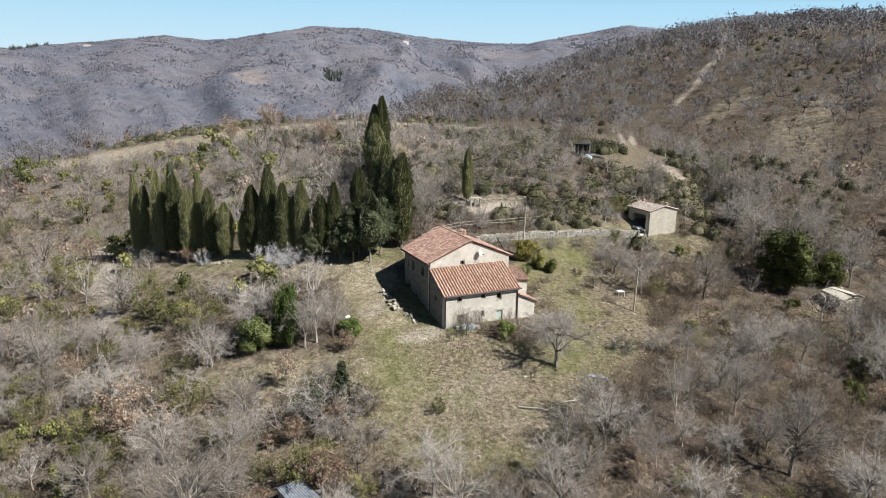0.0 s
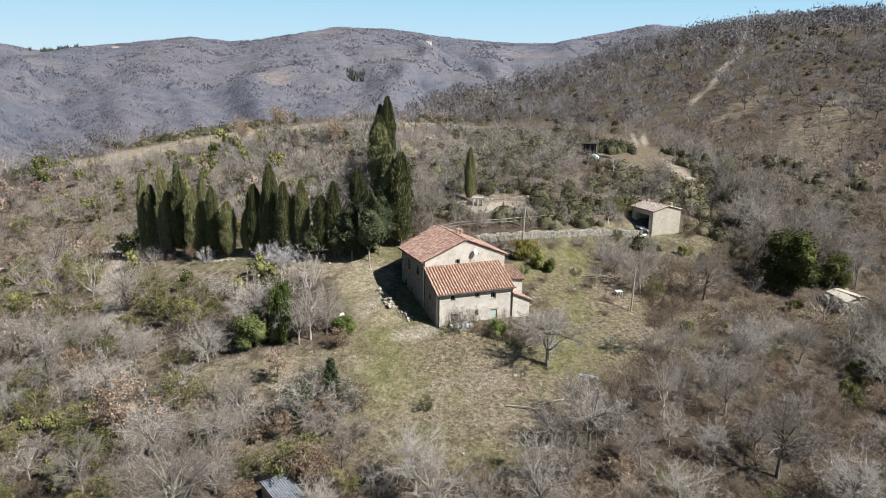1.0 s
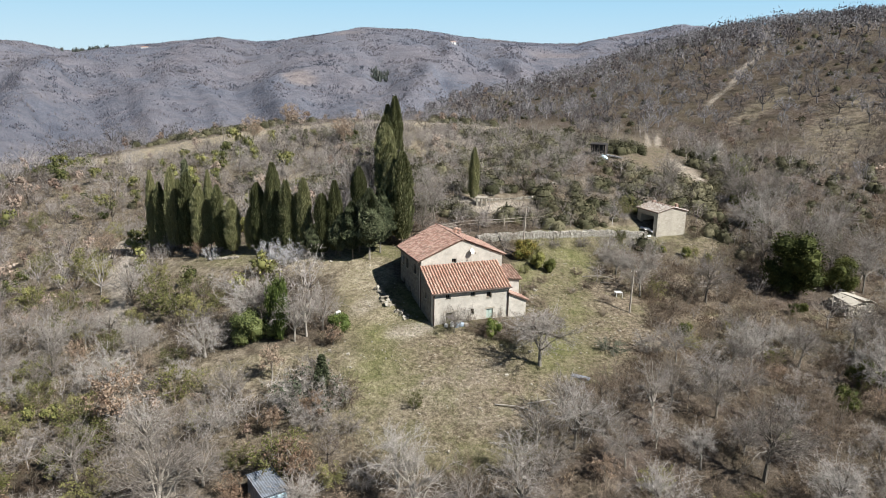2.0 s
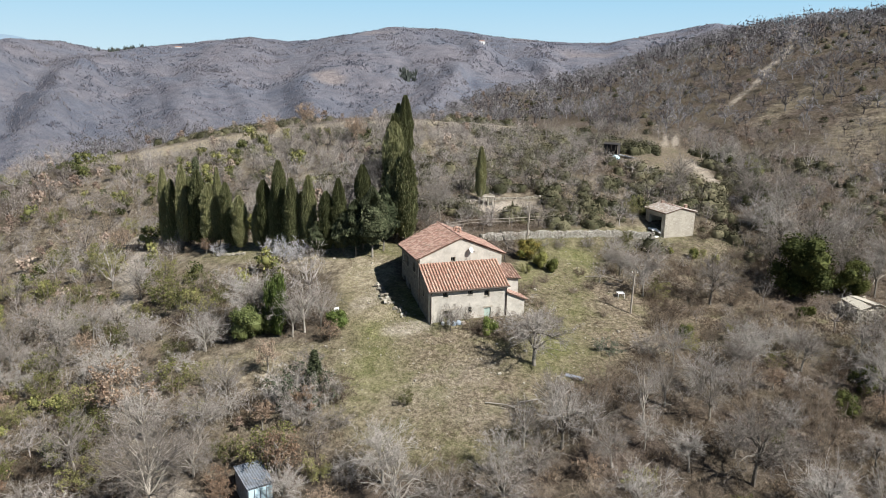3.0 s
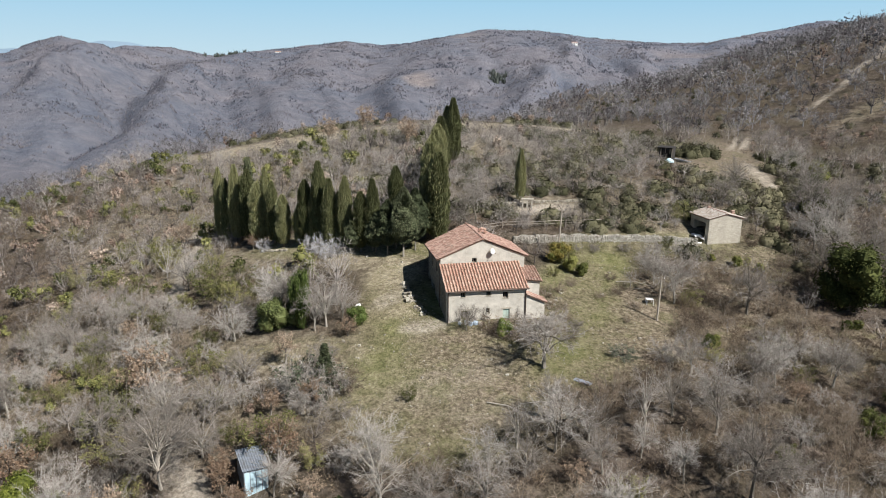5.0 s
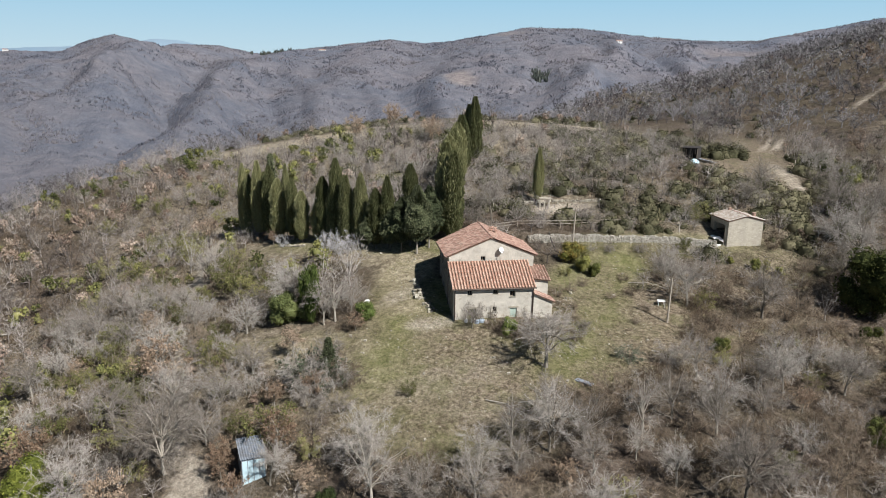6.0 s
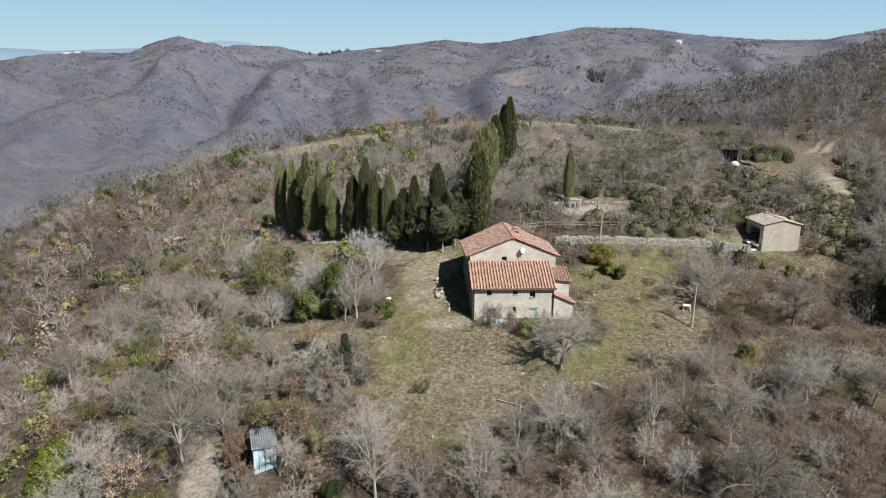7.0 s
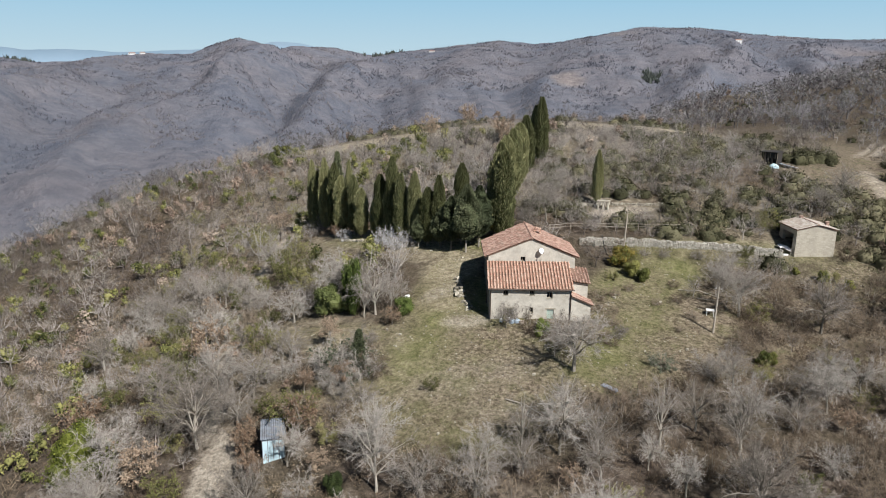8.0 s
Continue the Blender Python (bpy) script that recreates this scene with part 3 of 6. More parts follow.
def roof_tiles(rng, eave, along, slope, pitch=0.34, length=0.43, radius=0.115, wild=0.02, short=0.0):
    """Rows of half-round clay tiles: eave is the lower corner, along the eave line, slope runs up the roof."""
    s = Soup()
    eave, along, slope = Vector(eave), Vector(along), Vector(slope)
    a, u = along.normalized(), slope.normalized()
    n = a.cross(u).normalized()
    if n.z < 0:
        n = -n
    rows = int(along.length / pitch)
    steps = max(1, int(slope.length / (length * 0.86)))
    gap = slope.length / steps
    for i in range(rows + 1):
        x = along.length * i / rows
        for k in range(steps):
            if x > along.length - short * (1 - k / steps):
                continue
            c = eave + a * (x + rng.uniform(-wild, wild)) + u * (k * gap - 0.03 + rng.uniform(-wild, wild)) + n * (0.03 + rng.uniform(0, wild))
            skew = a * rng.uniform(-wild, wild)
            base = len(s.v)
            for end, r in ((0.0, radius), (1.0, radius * 0.82)):
                q = c + (u * (gap * 1.14) + skew) * end - n * (0.022 * end)
                for w in (0, 45, 90, 135, 180):
                    s.v.append(q + a * math.cos(radians(w)) * r + n * math.sin(radians(w)) * r * 0.85)
            for j in range(4):
                s.f.append((base + j, base + j + 1, base + 6 + j, base + 5 + j))
            s.f.append((base, base + 1, base + 2, base + 3, base + 4))
    return s


def slab(soup, a, b, c, d, thick):
    """A roof slab below the sheet a b c d."""
    a, b, c, d = (Vector(p) for p in (a, b, c, d))
    n = (b - a).cross(d - a).normalized()
    if n.z > 0:
        n = -n
    soup.prism([a, b, c, d], n * thick)


def add_window(parent, p, du, out, w, z0, z1, deep=0.28):
    """A small window set back in its opening."""
    p, du, out = Vector(p), Vector(du), Vector(out)
    base = p - out * deep
    fr = Soup()
    for a, b, c, d in ((0, .06, z0, z1), (w - .06, w, z0, z1), (.06, w - .06, z0, z0 + .06), (.06, w - .06, z1 - .06, z1), (w / 2 - .025, w / 2 + .025, z0 + .06, z1 - .06)):
        q = [base + du * a + Vector((0, 0, c)), base + du * b + Vector((0, 0, c)), base + du * b + Vector((0, 0, d)), base + du * a + Vector((0, 0, d))]
        fr.prism(q, -out * 0.05)
    win = part("window", fr, M_TIMBER, parent, "small dark window with a weathered wooden frame")
    g = Soup()
    q = [base - out * .03 + du * .05 + Vector((0, 0, z0 + .05)), base - out * .03 + du * (w - .05) + Vector((0, 0, z0 + .05)),
         base - out * .03 + du * (w - .05) + Vector((0, 0, z1 - .05)), base - out * .03 + du * .05 + Vector((0, 0, z1 - .05))]
    g.prism(q, -out * 0.006)
    part("pane", g, M_GLASS, win)
    sl = Soup()
    q = [p + out * .05 - du * .06 + Vector((0, 0, z0 - .07)), p + out * .05 + du * (w + .06) + Vector((0, 0, z0 - .07)), p + out * .05 + du * (w + .06) + Vector((0, 0, z0)), p + out * .05 - du * .06 + Vector((0, 0, z0))]
    sl.prism(q, -out * 0.2)
    part("sill", sl, M_STONES, win)


def build_house():
    rng = random.Random(5)
    house = empty("farmhouse", HOUSE, "old Tuscan stone farmhouse with plastered walls and clay tile roofs", "house")
    X, Y = Vector((1, 0, 0)), Vector((0, 1, 0))
    # lean-to in front
    s = Soup()
    front_holes = [(1.55, 2.1, 4.95, 5.45), (4.5, 5.05, 5.0, 5.45), (6.45, 7.08, 4.62, 5.32), (1.6, 2.7, 0.9, 3.35), (6.5, 7.3, 0.9, 3.3), (4.55, 4.95, 2.9, 3.5)]
    wall_panel(s, (0, 0, 0), X, 9.2, 0.0, 5.56, Y, 0.5, front_holes)
    part("front_wall", s, M_WALL, house, "plastered stone wall with bare patches")
    s = Soup()
    wall_panel(s, (0, 0.5, 0), Y, 3.3, 0.0, 5.56, X, 0.5, [(1.5, 2.0, 4.55, 5.2)])
    s.prism([(0, 0.0, 5.56), (0, 3.8, 5.56), (0, 3.8, 7.62)], (0.5, 0, 0))
    part("side_wall", s, M_WALL_SHADED, house, "bare rubble stone wall with shade put into its colour")
    s = Soup()
    wall_panel(s, (9.2, 0.5, 0), Y, 3.3, 0.0, 5.56, -X, 0.5)
    s.prism([(9.2, 0.0, 5.56), (9.2, 3.8, 5.56), (9.2, 3.8, 7.62)], (-0.5, 0, 0))
    part("side_wall", s, M_WALL, house)
    # main block
    s = Soup()
    wall_panel(s, (0, 3.8, 0), X, 10.1, 0.0, 8.45, Y, 0.55, [(3.75, 4.3, 7.86, 8.4)])
    s.prism([(0, 3.8, 8.45), (10.1, 3.8, 8.45), (4.98, 3.8, 10.5)], (0, 0.55, 0))
    part("gable_wall", s, M_WALL, house, "smooth lime-washed gable wall")
    s = Soup()
    left_holes = [(1.2, 2.0, 6.4, 7.5), (3.9, 4.7, 6.4, 7.5), (5.6, 6.4, 6.5, 7.5), (2.6, 3.6, 2.0, 4.4), (5.0, 5.8, 3.6, 4.8)]
    wall_panel(s, (0, 4.35, 0), Y, 6.8, 0.0, 8.45, X, 0.55, left_holes)
    part("side_wall", s, M_WALL_SHADED, house, "bare rubble stone wall with shade put into its colour")
    s = Soup()
    wall_panel(s, (10.1, 4.35, 0), Y, 6.35, 1.0, 8.45, -X, 0.55)
    part("side_wall", s, M_WALL, house)
    s = Soup()
    s.prism([(0, 11.15, 1.0), (5.0, 12.1, 1.0), (5.0, 12.1, 10.5), (0, 11.15, 8.45)], (.1, -0.54, 0))
    s.prism([(10.1, 10.7, 1.0), (5.0, 12.1, 1.0), (5.0, 12.1, 10.5), (10.1, 10.7, 8.45)], (-.15, -0.53, 0))
    part("back_wall", s, M_WALL, house)
    s = Soup()
    s.box((0.6, 0.6, 0.5), (8.6, 3.7, 0.9))
    s.box((0.6, 4.4, 0.5), (9.5, 10.5, 0.9))
    part("floor_slab", s, M_DARK, house)
    # annexes on the sunny side
    s = Soup()
    s.prism([(9.2, 1.5, 1.5), (11.3, 1.5, 1.5), (11.3, 1.5, 5.95), (9.2, 1.5, 6.25)], (0, .4, 0))
    s.prism([(11.3, 1.9, 1.5), (11.3, 4.4, 1.5), (11.3, 4.4, 6.75), (11.3, 1.9, 6.05)], (-.4, 0, 0))
    part("annex_wall", s, M_WALL, house)
    s = Soup()
    slab(s, (9.2, 1.25, 6.3), (11.5, 1.25, 6.0), (11.5, 4.6, 6.95), (9.2, 4.0, 7.3), .1)
    roof = part("annex_roof", s, M_TILE_BED, house)
    part("tiles", roof_tiles(rng, (9.25, 1.2, 6.3), (2.2, 0, -.3), (0, 3.2, .95)), M_TILE_OLD, roof, "weathered clay roof tiles")
    s = Soup()
    s.prism([(9.2, -0.15, 1.0), (11.4, -0.15, 1.0), (11.4, -0.15, 3.9), (9.2, -0.15, 4.85)], (0, .35, 0))
    s.prism([(11.4, .2, 1.0), (11.4, 1.5, 1.0), (11.4, 1.5, 3.9), (11.4, .2, 3.9)], (-.35, 0, 0))
    part("shed_wall", s, M_WALL, house)
    s = Soup()
    slab(s, (9.2, -.35, 4.98), (11.65, -.35, 3.92), (11.65, 1.5, 3.92), (9.2, 1.5, 4.98), .08)
    roof = part("shed_roof", s, M_TILE_BED, house)
    part("tiles", roof_tiles(rng, (11.62, -.3, 3.95), (0, 1.75, 0), (-2.4, 0, 1.04)), M_TILE_OLD, roof)
    # roofs
    s = Soup()
    slab(s, (-.15, -.26, 5.71), (9.35, -.26, 5.71), (9.35, 3.8, 7.86), (-.15, 3.8, 7.86), .13)
    roof = part("lean_to_roof", s, M_TILE_BED, house)
    part("tiles", roof_tiles(rng, (-.12, -.27, 5.72), (9.42, 0, 0), (0, 4.02, 2.13)), M_TILE_NEW, roof, "rows of warm half-round clay tiles")
    s = Soup()
    slab(s, (-.42, 3.7, 8.46), (-.42, 11.35, 8.46), (4.98, 12.4, 10.68), (4.98, 3.7, 10.68), .14)
    slab(s, (10.5, 3.7, 8.42), (10.5, 10.9, 8.42), (4.98, 12.4, 10.68), (4.98, 3.7, 10.68), .14)
    roof = part("main_roof", s, M_TILE_BED, house)
    part("tiles", roof_tiles(rng, (-.46, 3.66, 8.47), (0, 8.65, 0), (5.44, 0, 2.22), .25, .36, .098, wild=.03, short=1.05), M_TILE_OLD, roof, "old mottled clay roof tiles with lichen")
    part("tiles", roof_tiles(rng, (10.54, 3.66, 8.43), (0, 8.65, 0), (-5.56, 0, 2.26), .25, .36, .098, wild=.03, short=1.5), M_TILE_OLD, roof, "reddish clay roof tiles")
    s = Soup()
    for k in range(20):
        a = 3.6 + k * 0.44
        s.tube([Vector((4.98, a, 10.68)), Vector((4.98, a + .47, 10.7))], [.14, .12], 8)
    part("ridge_tiles", s, M_TILE_OLD, roof)
    s = Soup()
    for k in range(9):  # edge course along the gable
        for q0, q1 in (((-.4, 3.7, 8.52), (4.98, 3.7, 10.74)), ((10.45, 3.7, 8.48), (4.98, 3.7, 10.74))):
            a, b = Vector(q0), Vector(q1)
            s.tube([a.lerp(b, k / 9), a.lerp(b, (k + 1.05) / 9)], [.065, .055], 6)
    part("verge_tiles", s, M_TILE_OLD, roof)
    # broken low chimney
    s = Soup()
    for k in range(26):
        s.rock(Vector((6.0 + rng.uniform(-.45, .45), 8.0 + rng.uniform(-.35, .35), 10.3 + k * .028)), .3, rng, .5)
    part("chimney", s, M_TILE_NEW, house, "squat broken brick chimney")
    # gutter and downpipes
    s = Soup()
    s.tube([Vector((-.2, -.36, 5.70)), Vector((9.45, -.36, 5.67))], [.075, .075], 8)
    part("gutter", s, M_PIPE, house, "dark metal gutter under the eave")
    for u in (.12, 9.12):
        s = Soup()
        s.tube([Vector((u, -.34, 5.62)), Vector((u, -.09, 5.35)), Vector((u, -.09, 1.6))], [.05, .05, .05], 6)
        part("downpipe", s, M_PIPE, house)
    s = Soup()
    s.tube([Vector((-.5, 3.6, 8.38)), Vector((-.5, 11.3, 8.36))], [.06, .06], 6)
    s.tube([Vector((-.5, 3.75, 8.36)), Vector((-.08, 3.75, 8.0)), Vector((-.08, 3.75, 2.0))], [.05, .05, .05], 6)
    part("gutter", s, M_PIPE, house)
    for a, w, z0, z1 in ((1.55, .55, 4.95, 5.45), (4.5, .55, 5.0, 5.45), (6.45, .63, 4.62, 5.32), (4.55, .4, 2.9, 3.5)):
        add_window(house, (a, 0, 0), X, -Y, w, z0, z1)
    add_window(house, (3.75, 3.8, 0), X, -Y, .55, 7.86, 8.4)
    for a, w, z0, z1 in ((5.55, .8, 6.4, 7.5), (8.25, .8, 6.4, 7.5), (9.95, .8, 6.5, 7.5), (9.35, .8, 3.6, 4.8), (2.0, .5, 4.55, 5.2)):
        add_window(house, (0, a, 0), Y, -X, w, z0, z1)
    s = Soup()
    for k in range(5):
        s.box((6.52 + k * .155, .12, 1.2), (6.52 + k * .155 + .145, .17, 3.28))
    s.box((6.55, .17, 1.6), (7.25, .21, 1.75))
    s.box((6.55, .17, 2.8), (7.25, .21, 2.95))
    d = part("door", s, M_DOOR, house, "faded pale green plank door")
    s = Soup()
    s.tube([Vector((7.18, .1, 2.3)), Vector((7.18, .05, 2.3)), Vector((7.1, .05, 2.3))], [.014, .014, .014], 6)
    part("handle", s, M_RUST, d)
    s = Soup()
    for k in range(4):
        s.box((-.0 + .2, 6.96 + k * .25, 2.0), (.26, 6.96 + k * .25 + .235, 4.38))
    part("door", s, M_TIMBER, house, "weathered plank side door in the shade")
    # stone lintels
    for a, c, z in ((6.3, 7.5, 3.3), (1.4, 2.9, 3.35)):
        s = Soup()
        s.box((a, -.03, z), (c, .3, z + .2))
        part("lintel", s, M_STONES, house)


build_house()


def build_vine():
    """Leafless creepers that spread flat over the front of the lean-to."""
    rng = random.Random(23)
    for u0, reach, top in ((1.1, .7, 4.3), (2.9, 1.0, 4.6), (4.3, .8, 4.1), (7.9, .6, 3.6)):
        s, t = Soup(), Soup()
        for k in range(7):
            p = Vector((u0 + rng.uniform(-.1, .1), -.12, 1.0))
            end = Vector((u0 + rng.uniform(-1, 1) * reach, -.1, rng.uniform(.6, 1.0) * top))
            pts = [p.lerp(end, j / 5) + Vector((rng.uniform(-.1, .1), -rng.uniform(0, .12), rng.uniform(-.1, .1))) for j in range(6)]
            s.tube(pts, [.035, .03, .025, .02, .016, .01], 4, False)
            for j in range(34):
                q = pts[rng.randrange(1, 6)] + Vector((rng.uniform(-.15, .15), 0, rng.uniform(-.25, .25)))
                d = Vector((rng.gauss(0, 1), -abs(rng.gauss(0, .5)), rng.gauss(.2, 1))).normalized()
                sliver(t, q, d, rng.uniform(.2, .5), .013, rng)
        ob = empty("bare_creeper", HOUSE, "leafless creeper climbing the front wall of the house", "creeper", "bare creepers")
        part("stem", s, M_BARK, ob)
        part("twigs", t, M_TWIG, ob)


def build_dish():
    s = Soup()
    n0 = 14
    for ring, (r, z) in enumerate(((0.02, .0), (.16, .02), (.30, .07), (.38, .12))):
        for k in range(n0):
            w = 2 * math.pi * k / n0
            s.v.append(Vector((math.cos(w) * r, math.sin(w) * r * 1.08, z)))
    for ring in range(3):
        for k in range(n0):
            a, b = ring * n0 + k, ring * n0 + (k + 1) % n0
            s.f.append((a, b, b + n0, a + n0))
    ob = empty("satellite_dish", HOUSE @ pose(6.05, 3.5, 9.2), "white satellite dish on a bracket on the gable wall", "satellite dish")
    me = s.mesh("reflector", M_WHITE, True)
    m = pose(0, 0, 0, 68, 0, 25)
    me.transform(m)
    me.transform(Matrix.Scale(.85, 4))
    part("reflector", me, None, ob)
    a = Soup()
    a.tube([Vector((0, .5, -.25)), Vector((0, .05, -.2)), Vector((0, .05, 0))], [.025] * 3, 6)
    part("bracket", a, M_PIPE, ob)
    a = Soup()
    a.tube([Vector((0, 0, -.1)), Vector((.2, -.5, -.1))], [.015, .015], 5)
    a.box((.16, -.58, -.15), (.26, -.48, -.05))
    part("feed_arm", a, M_PIPE, ob)


build_dish()


# ---------------------------------------------------------------- stone hut
HUT = pose(30.0, 105.1, 0, 0, 0, 26.5)


def build_hut():
    rng = random.Random(8)
    hut = empty("stone_hut", HUT, "small square stone hut with a low tiled roof", "hut")
    X, Y = Vector((1, 0, 0)), Vector((0, 1, 0))
    s = Soup()
    wall_panel(s, (0, 0, 0), X, 5.2, 4.4, 9.5, Y, .45)
    s.prism([(0, 0, 9.5), (5.2, 0, 9.5), (2.6, 0, 10.05)], (0, .45, 0))
    part("front_wall", s, M_WALL_HUT, hut, "rough pale stone wall")
    s = Soup()
    # opening cut wider than it is, so this shaded wall comes out dark
    wall_panel(s, (0, .45, 0), Y, 3.9, 4.4, 9.5, X, .45, [(.4, 3.4, 4.4, 8.8)])
    part("side_wall", s, M_WALL_HUT, hut)
    s = Soup()
    wall_panel(s, (5.2, .45, 0), Y, 3.9, 4.4, 9.5, -X, .45)
    part("side_wall", s, M_WALL_HUT, hut)
    s = Soup()
    wall_panel(s, (0, 4.8, 0), X, 5.2, 4.4, 9.5, -Y, .45)
    s.prism([(0, 4.8, 9.5), (5.2, 4.8, 9.5), (2.6, 4.8, 10.05)], (0, -.45, 0))
    part("back_wall", s, M_WALL_HUT, hut)
    s = Soup()
    slab(s, (-.14, -.1, 9.52), (-.14, 5.0, 9.52), (2.6, 5.0, 10.22), (2.6, -.1, 10.22), .12)
    slab(s, (5.36, -.1, 9.52), (5.36, 5.0, 9.52), (2.6, 5.0, 10.22), (2.6, -.1, 10.22), .12)
    roof = part("roof", s, M_TILE_BED, hut)
    part("tiles", roof_tiles(rng, (-.16, -.1, 9.54), (0, 5.1, 0), (2.76, 0, .7), .42), M_TILE_HUT, roof, "pale lichen-covered clay tiles")
    part("tiles", roof_tiles(rng, (5.38, -.1, 9.54), (0, 5.1, 0), (-2.78, 0, .7), .42), M_TILE_HUT, roof)
    s = Soup()
    for k in range(11):
        a = -.18 + k * .45
        s.tube([Vector((2.6, a, 10.25)), Vector((2.6, a + .48, 10.27))], [.13, .11], 8)
    part("ridge_tiles", s, M_TILE_OLD, roof)
    s = Soup()
    s.box((4.55, 1.6, 9.4), (4.95, 2.0, 10.25))
    s.box((4.5, 1.55, 10.25), (5.0, 2.05, 10.33))
    part("chimney", s, M_TILE_OLD, hut, "short reddish brick chimney", bevel=.02)
    s = Soup()
    s.box((2.3, 4.2, 9.8), (2.75, 4.6, 10.55))
    part("chimney", s, M_TILE_OLD, hut, bevel=.02)
    # awning of sheeting on poles by the open side
    aw = empty("awning", HUT @ pose(0, 0, 0), "torn white sheet awning on poles beside the hut", "awning")
    s = Soup()
    grid = [[Vector((-1.9 + i * .32 + .1 * math.sin(j * 1.3), .2 + j * .4, 7.0 - .07 * i * (1 if j < 3 else .3) + .16 * math.sin(i * 1.1 + j))) for j in range(6)] for i in range(6)]
    for i in range(5):
        for j in range(5):
            s.quad(grid[i][j], grid[i + 1][j], grid[i + 1][j + 1], grid[i][j + 1])
    sheet = part("sheet", s, M_WHITE, aw, smooth=True)
    for x, y in ((-1.85, .3), (-1.85, 2.2), (-.4, .25)):
        s = Soup()
        s.tube([Vector((x, y, 4.6)), Vector((x + .03, y, 7.0))], [.05, .04], 6)
        part("pole", s, M_POLE, aw)
    s = Soup()
    s.box((-1.2, .4, 4.9), (-.5, 1.0, 6.1))
    ob = part("white_tank", s, M_WHITE, None, bevel=.08)
    ob.name = "water_tank"
    ob.matrix_world = HUT
    tagged(ob, "white plastic tank under the awning", "tank")


build_hut()


# ---------------------------------------------------------------- plants: templates
def rand_dir(rng, up=0.0):
    d = Vector((rng.gauss(0, 1), rng.gauss(0, 1), rng.gauss(0, 1) + up))
    return d.normalized()


def sliver(s, p, d, length, width, rng):
    """A twig: one long thin blade."""
    side = d.cross(rand_dir(rng)).normalized() * width
    s.tri(p - side, p + side, p + d * length)


def bent(a, b, up, n):
    """Points on a bow from a to b that first heads along up."""
    c = a.lerp(b, .35) + up
    return [a * (1 - t) ** 2 + c * 2 * t * (1 - t) + b * t * t for t in (k / n for k in range(n + 1))]


def bare_plant(seed, height, radius, base, limbs, subs, twigs, width, twig_len, leaves=0.0, trunk_r=.13, shrub=False, leaf_size=.12):
    """Wood, twigs and leaves of a leafless tree or shrub with a rounded uneven crown, as three soups."""
    rng = random.Random(seed)
    wood, tw, lf = Soup(), Soup(), Soup()
    mid = Vector((rng.uniform(-.1, .1) * radius, rng.uniform(-.1, .1) * radius, height * (1 + base) / 2))
    half = height * (1 - base) / 2

    def dome(k, n, f):
        z = 1 - 1.45 * (k + rng.random()) / n
        a = k * 2.4 + rng.uniform(-.5, .5)
        q = math.sqrt(max(0, 1 - z * z))
        g = f * rng.uniform(.8, 1.15) * (1 + .25 * math.sin(a * 2 + seed))
        return mid + Vector((math.cos(a) * q * radius * g, math.sin(a) * q * radius * g, z * half * g))
    top = Vector((mid.x, mid.y, height * (base + .35 * (1 - base))))
    if not shrub:
        pts = bent(Vector((0, 0, -.3)), top, Vector((rng.uniform(-.3, .3), rng.uniform(-.3, .3), 0)), 5)
        wood.tube(pts, [trunk_r * (1.25 - .17 * k) for k in range(6)], 6, False)
    for i in range(limbs):
        tip = dome(i, limbs, .8)
        if shrub:
            a = math.atan2(tip.y, tip.x)
            start = Vector((math.cos(a), math.sin(a), 0)) * radius * rng.uniform(.03, .2) + Vector((0, 0, -.2))
        else:
            start = pts[rng.choice((3, 4, 5))]
        limb = bent(start, tip, Vector((0, 0, half * rng.uniform(.0, .35))), 5)
        limb = [limb[0]] + [p + rand_dir(rng) * height * .018 for p in limb[1:]]
        r = trunk_r * (.38 if shrub else .55) * rng.uniform(.7, 1.1)
        wood.tube(limb, [max(.012, r * (1 - .17 * k)) for k in range(6)], 4, False)
        for j in range(subs):
            f = rng.uniform(.3, 1.0) * 5
            k = min(4, int(f))
            sp = limb[k].lerp(limb[k + 1], f - k)
            out = (sp - mid + Vector((0, 0, half * .3)))
            out = out.normalized() if out.length > .01 else Vector((0, 0, 1))
            end = sp + (out * .75 + rand_dir(rng) * .85).normalized() * radius * rng.uniform(.25, .55)
            br = bent(sp, end, rand_dir(rng) * radius * .08, 3)
            tw.tube(br, [width * 1.5, width * 1.2, width, width * .6], 3, False)
            for w in range(twigs):
                g = rng.random() ** .7 * 3
                k2 = min(2, int(g))
                tp = br[k2].lerp(br[k2 + 1], g - k2)
                td = (out * .35 + rand_dir(rng, .25)).normalized()
                sliver(tw, tp, td, twig_len * rng.uniform(.45, 1.25), width * rng.uniform(.6, 1.1), rng)
                if rng.random() < leaves:
                    for _ in range(2):
                        c = tp + td * twig_len * rng.uniform(.2, 1.0) + rand_dir(rng) * .08
                        e1 = rand_dir(rng) * leaf_size * rng.uniform(.7, 1.2)
                        e2 = e1.cross(rand_dir(rng)).normalized() * leaf_size * .6
                        lf.quad(c - e1, c - e2, c + e1, c + e2)
    return wood, tw, lf


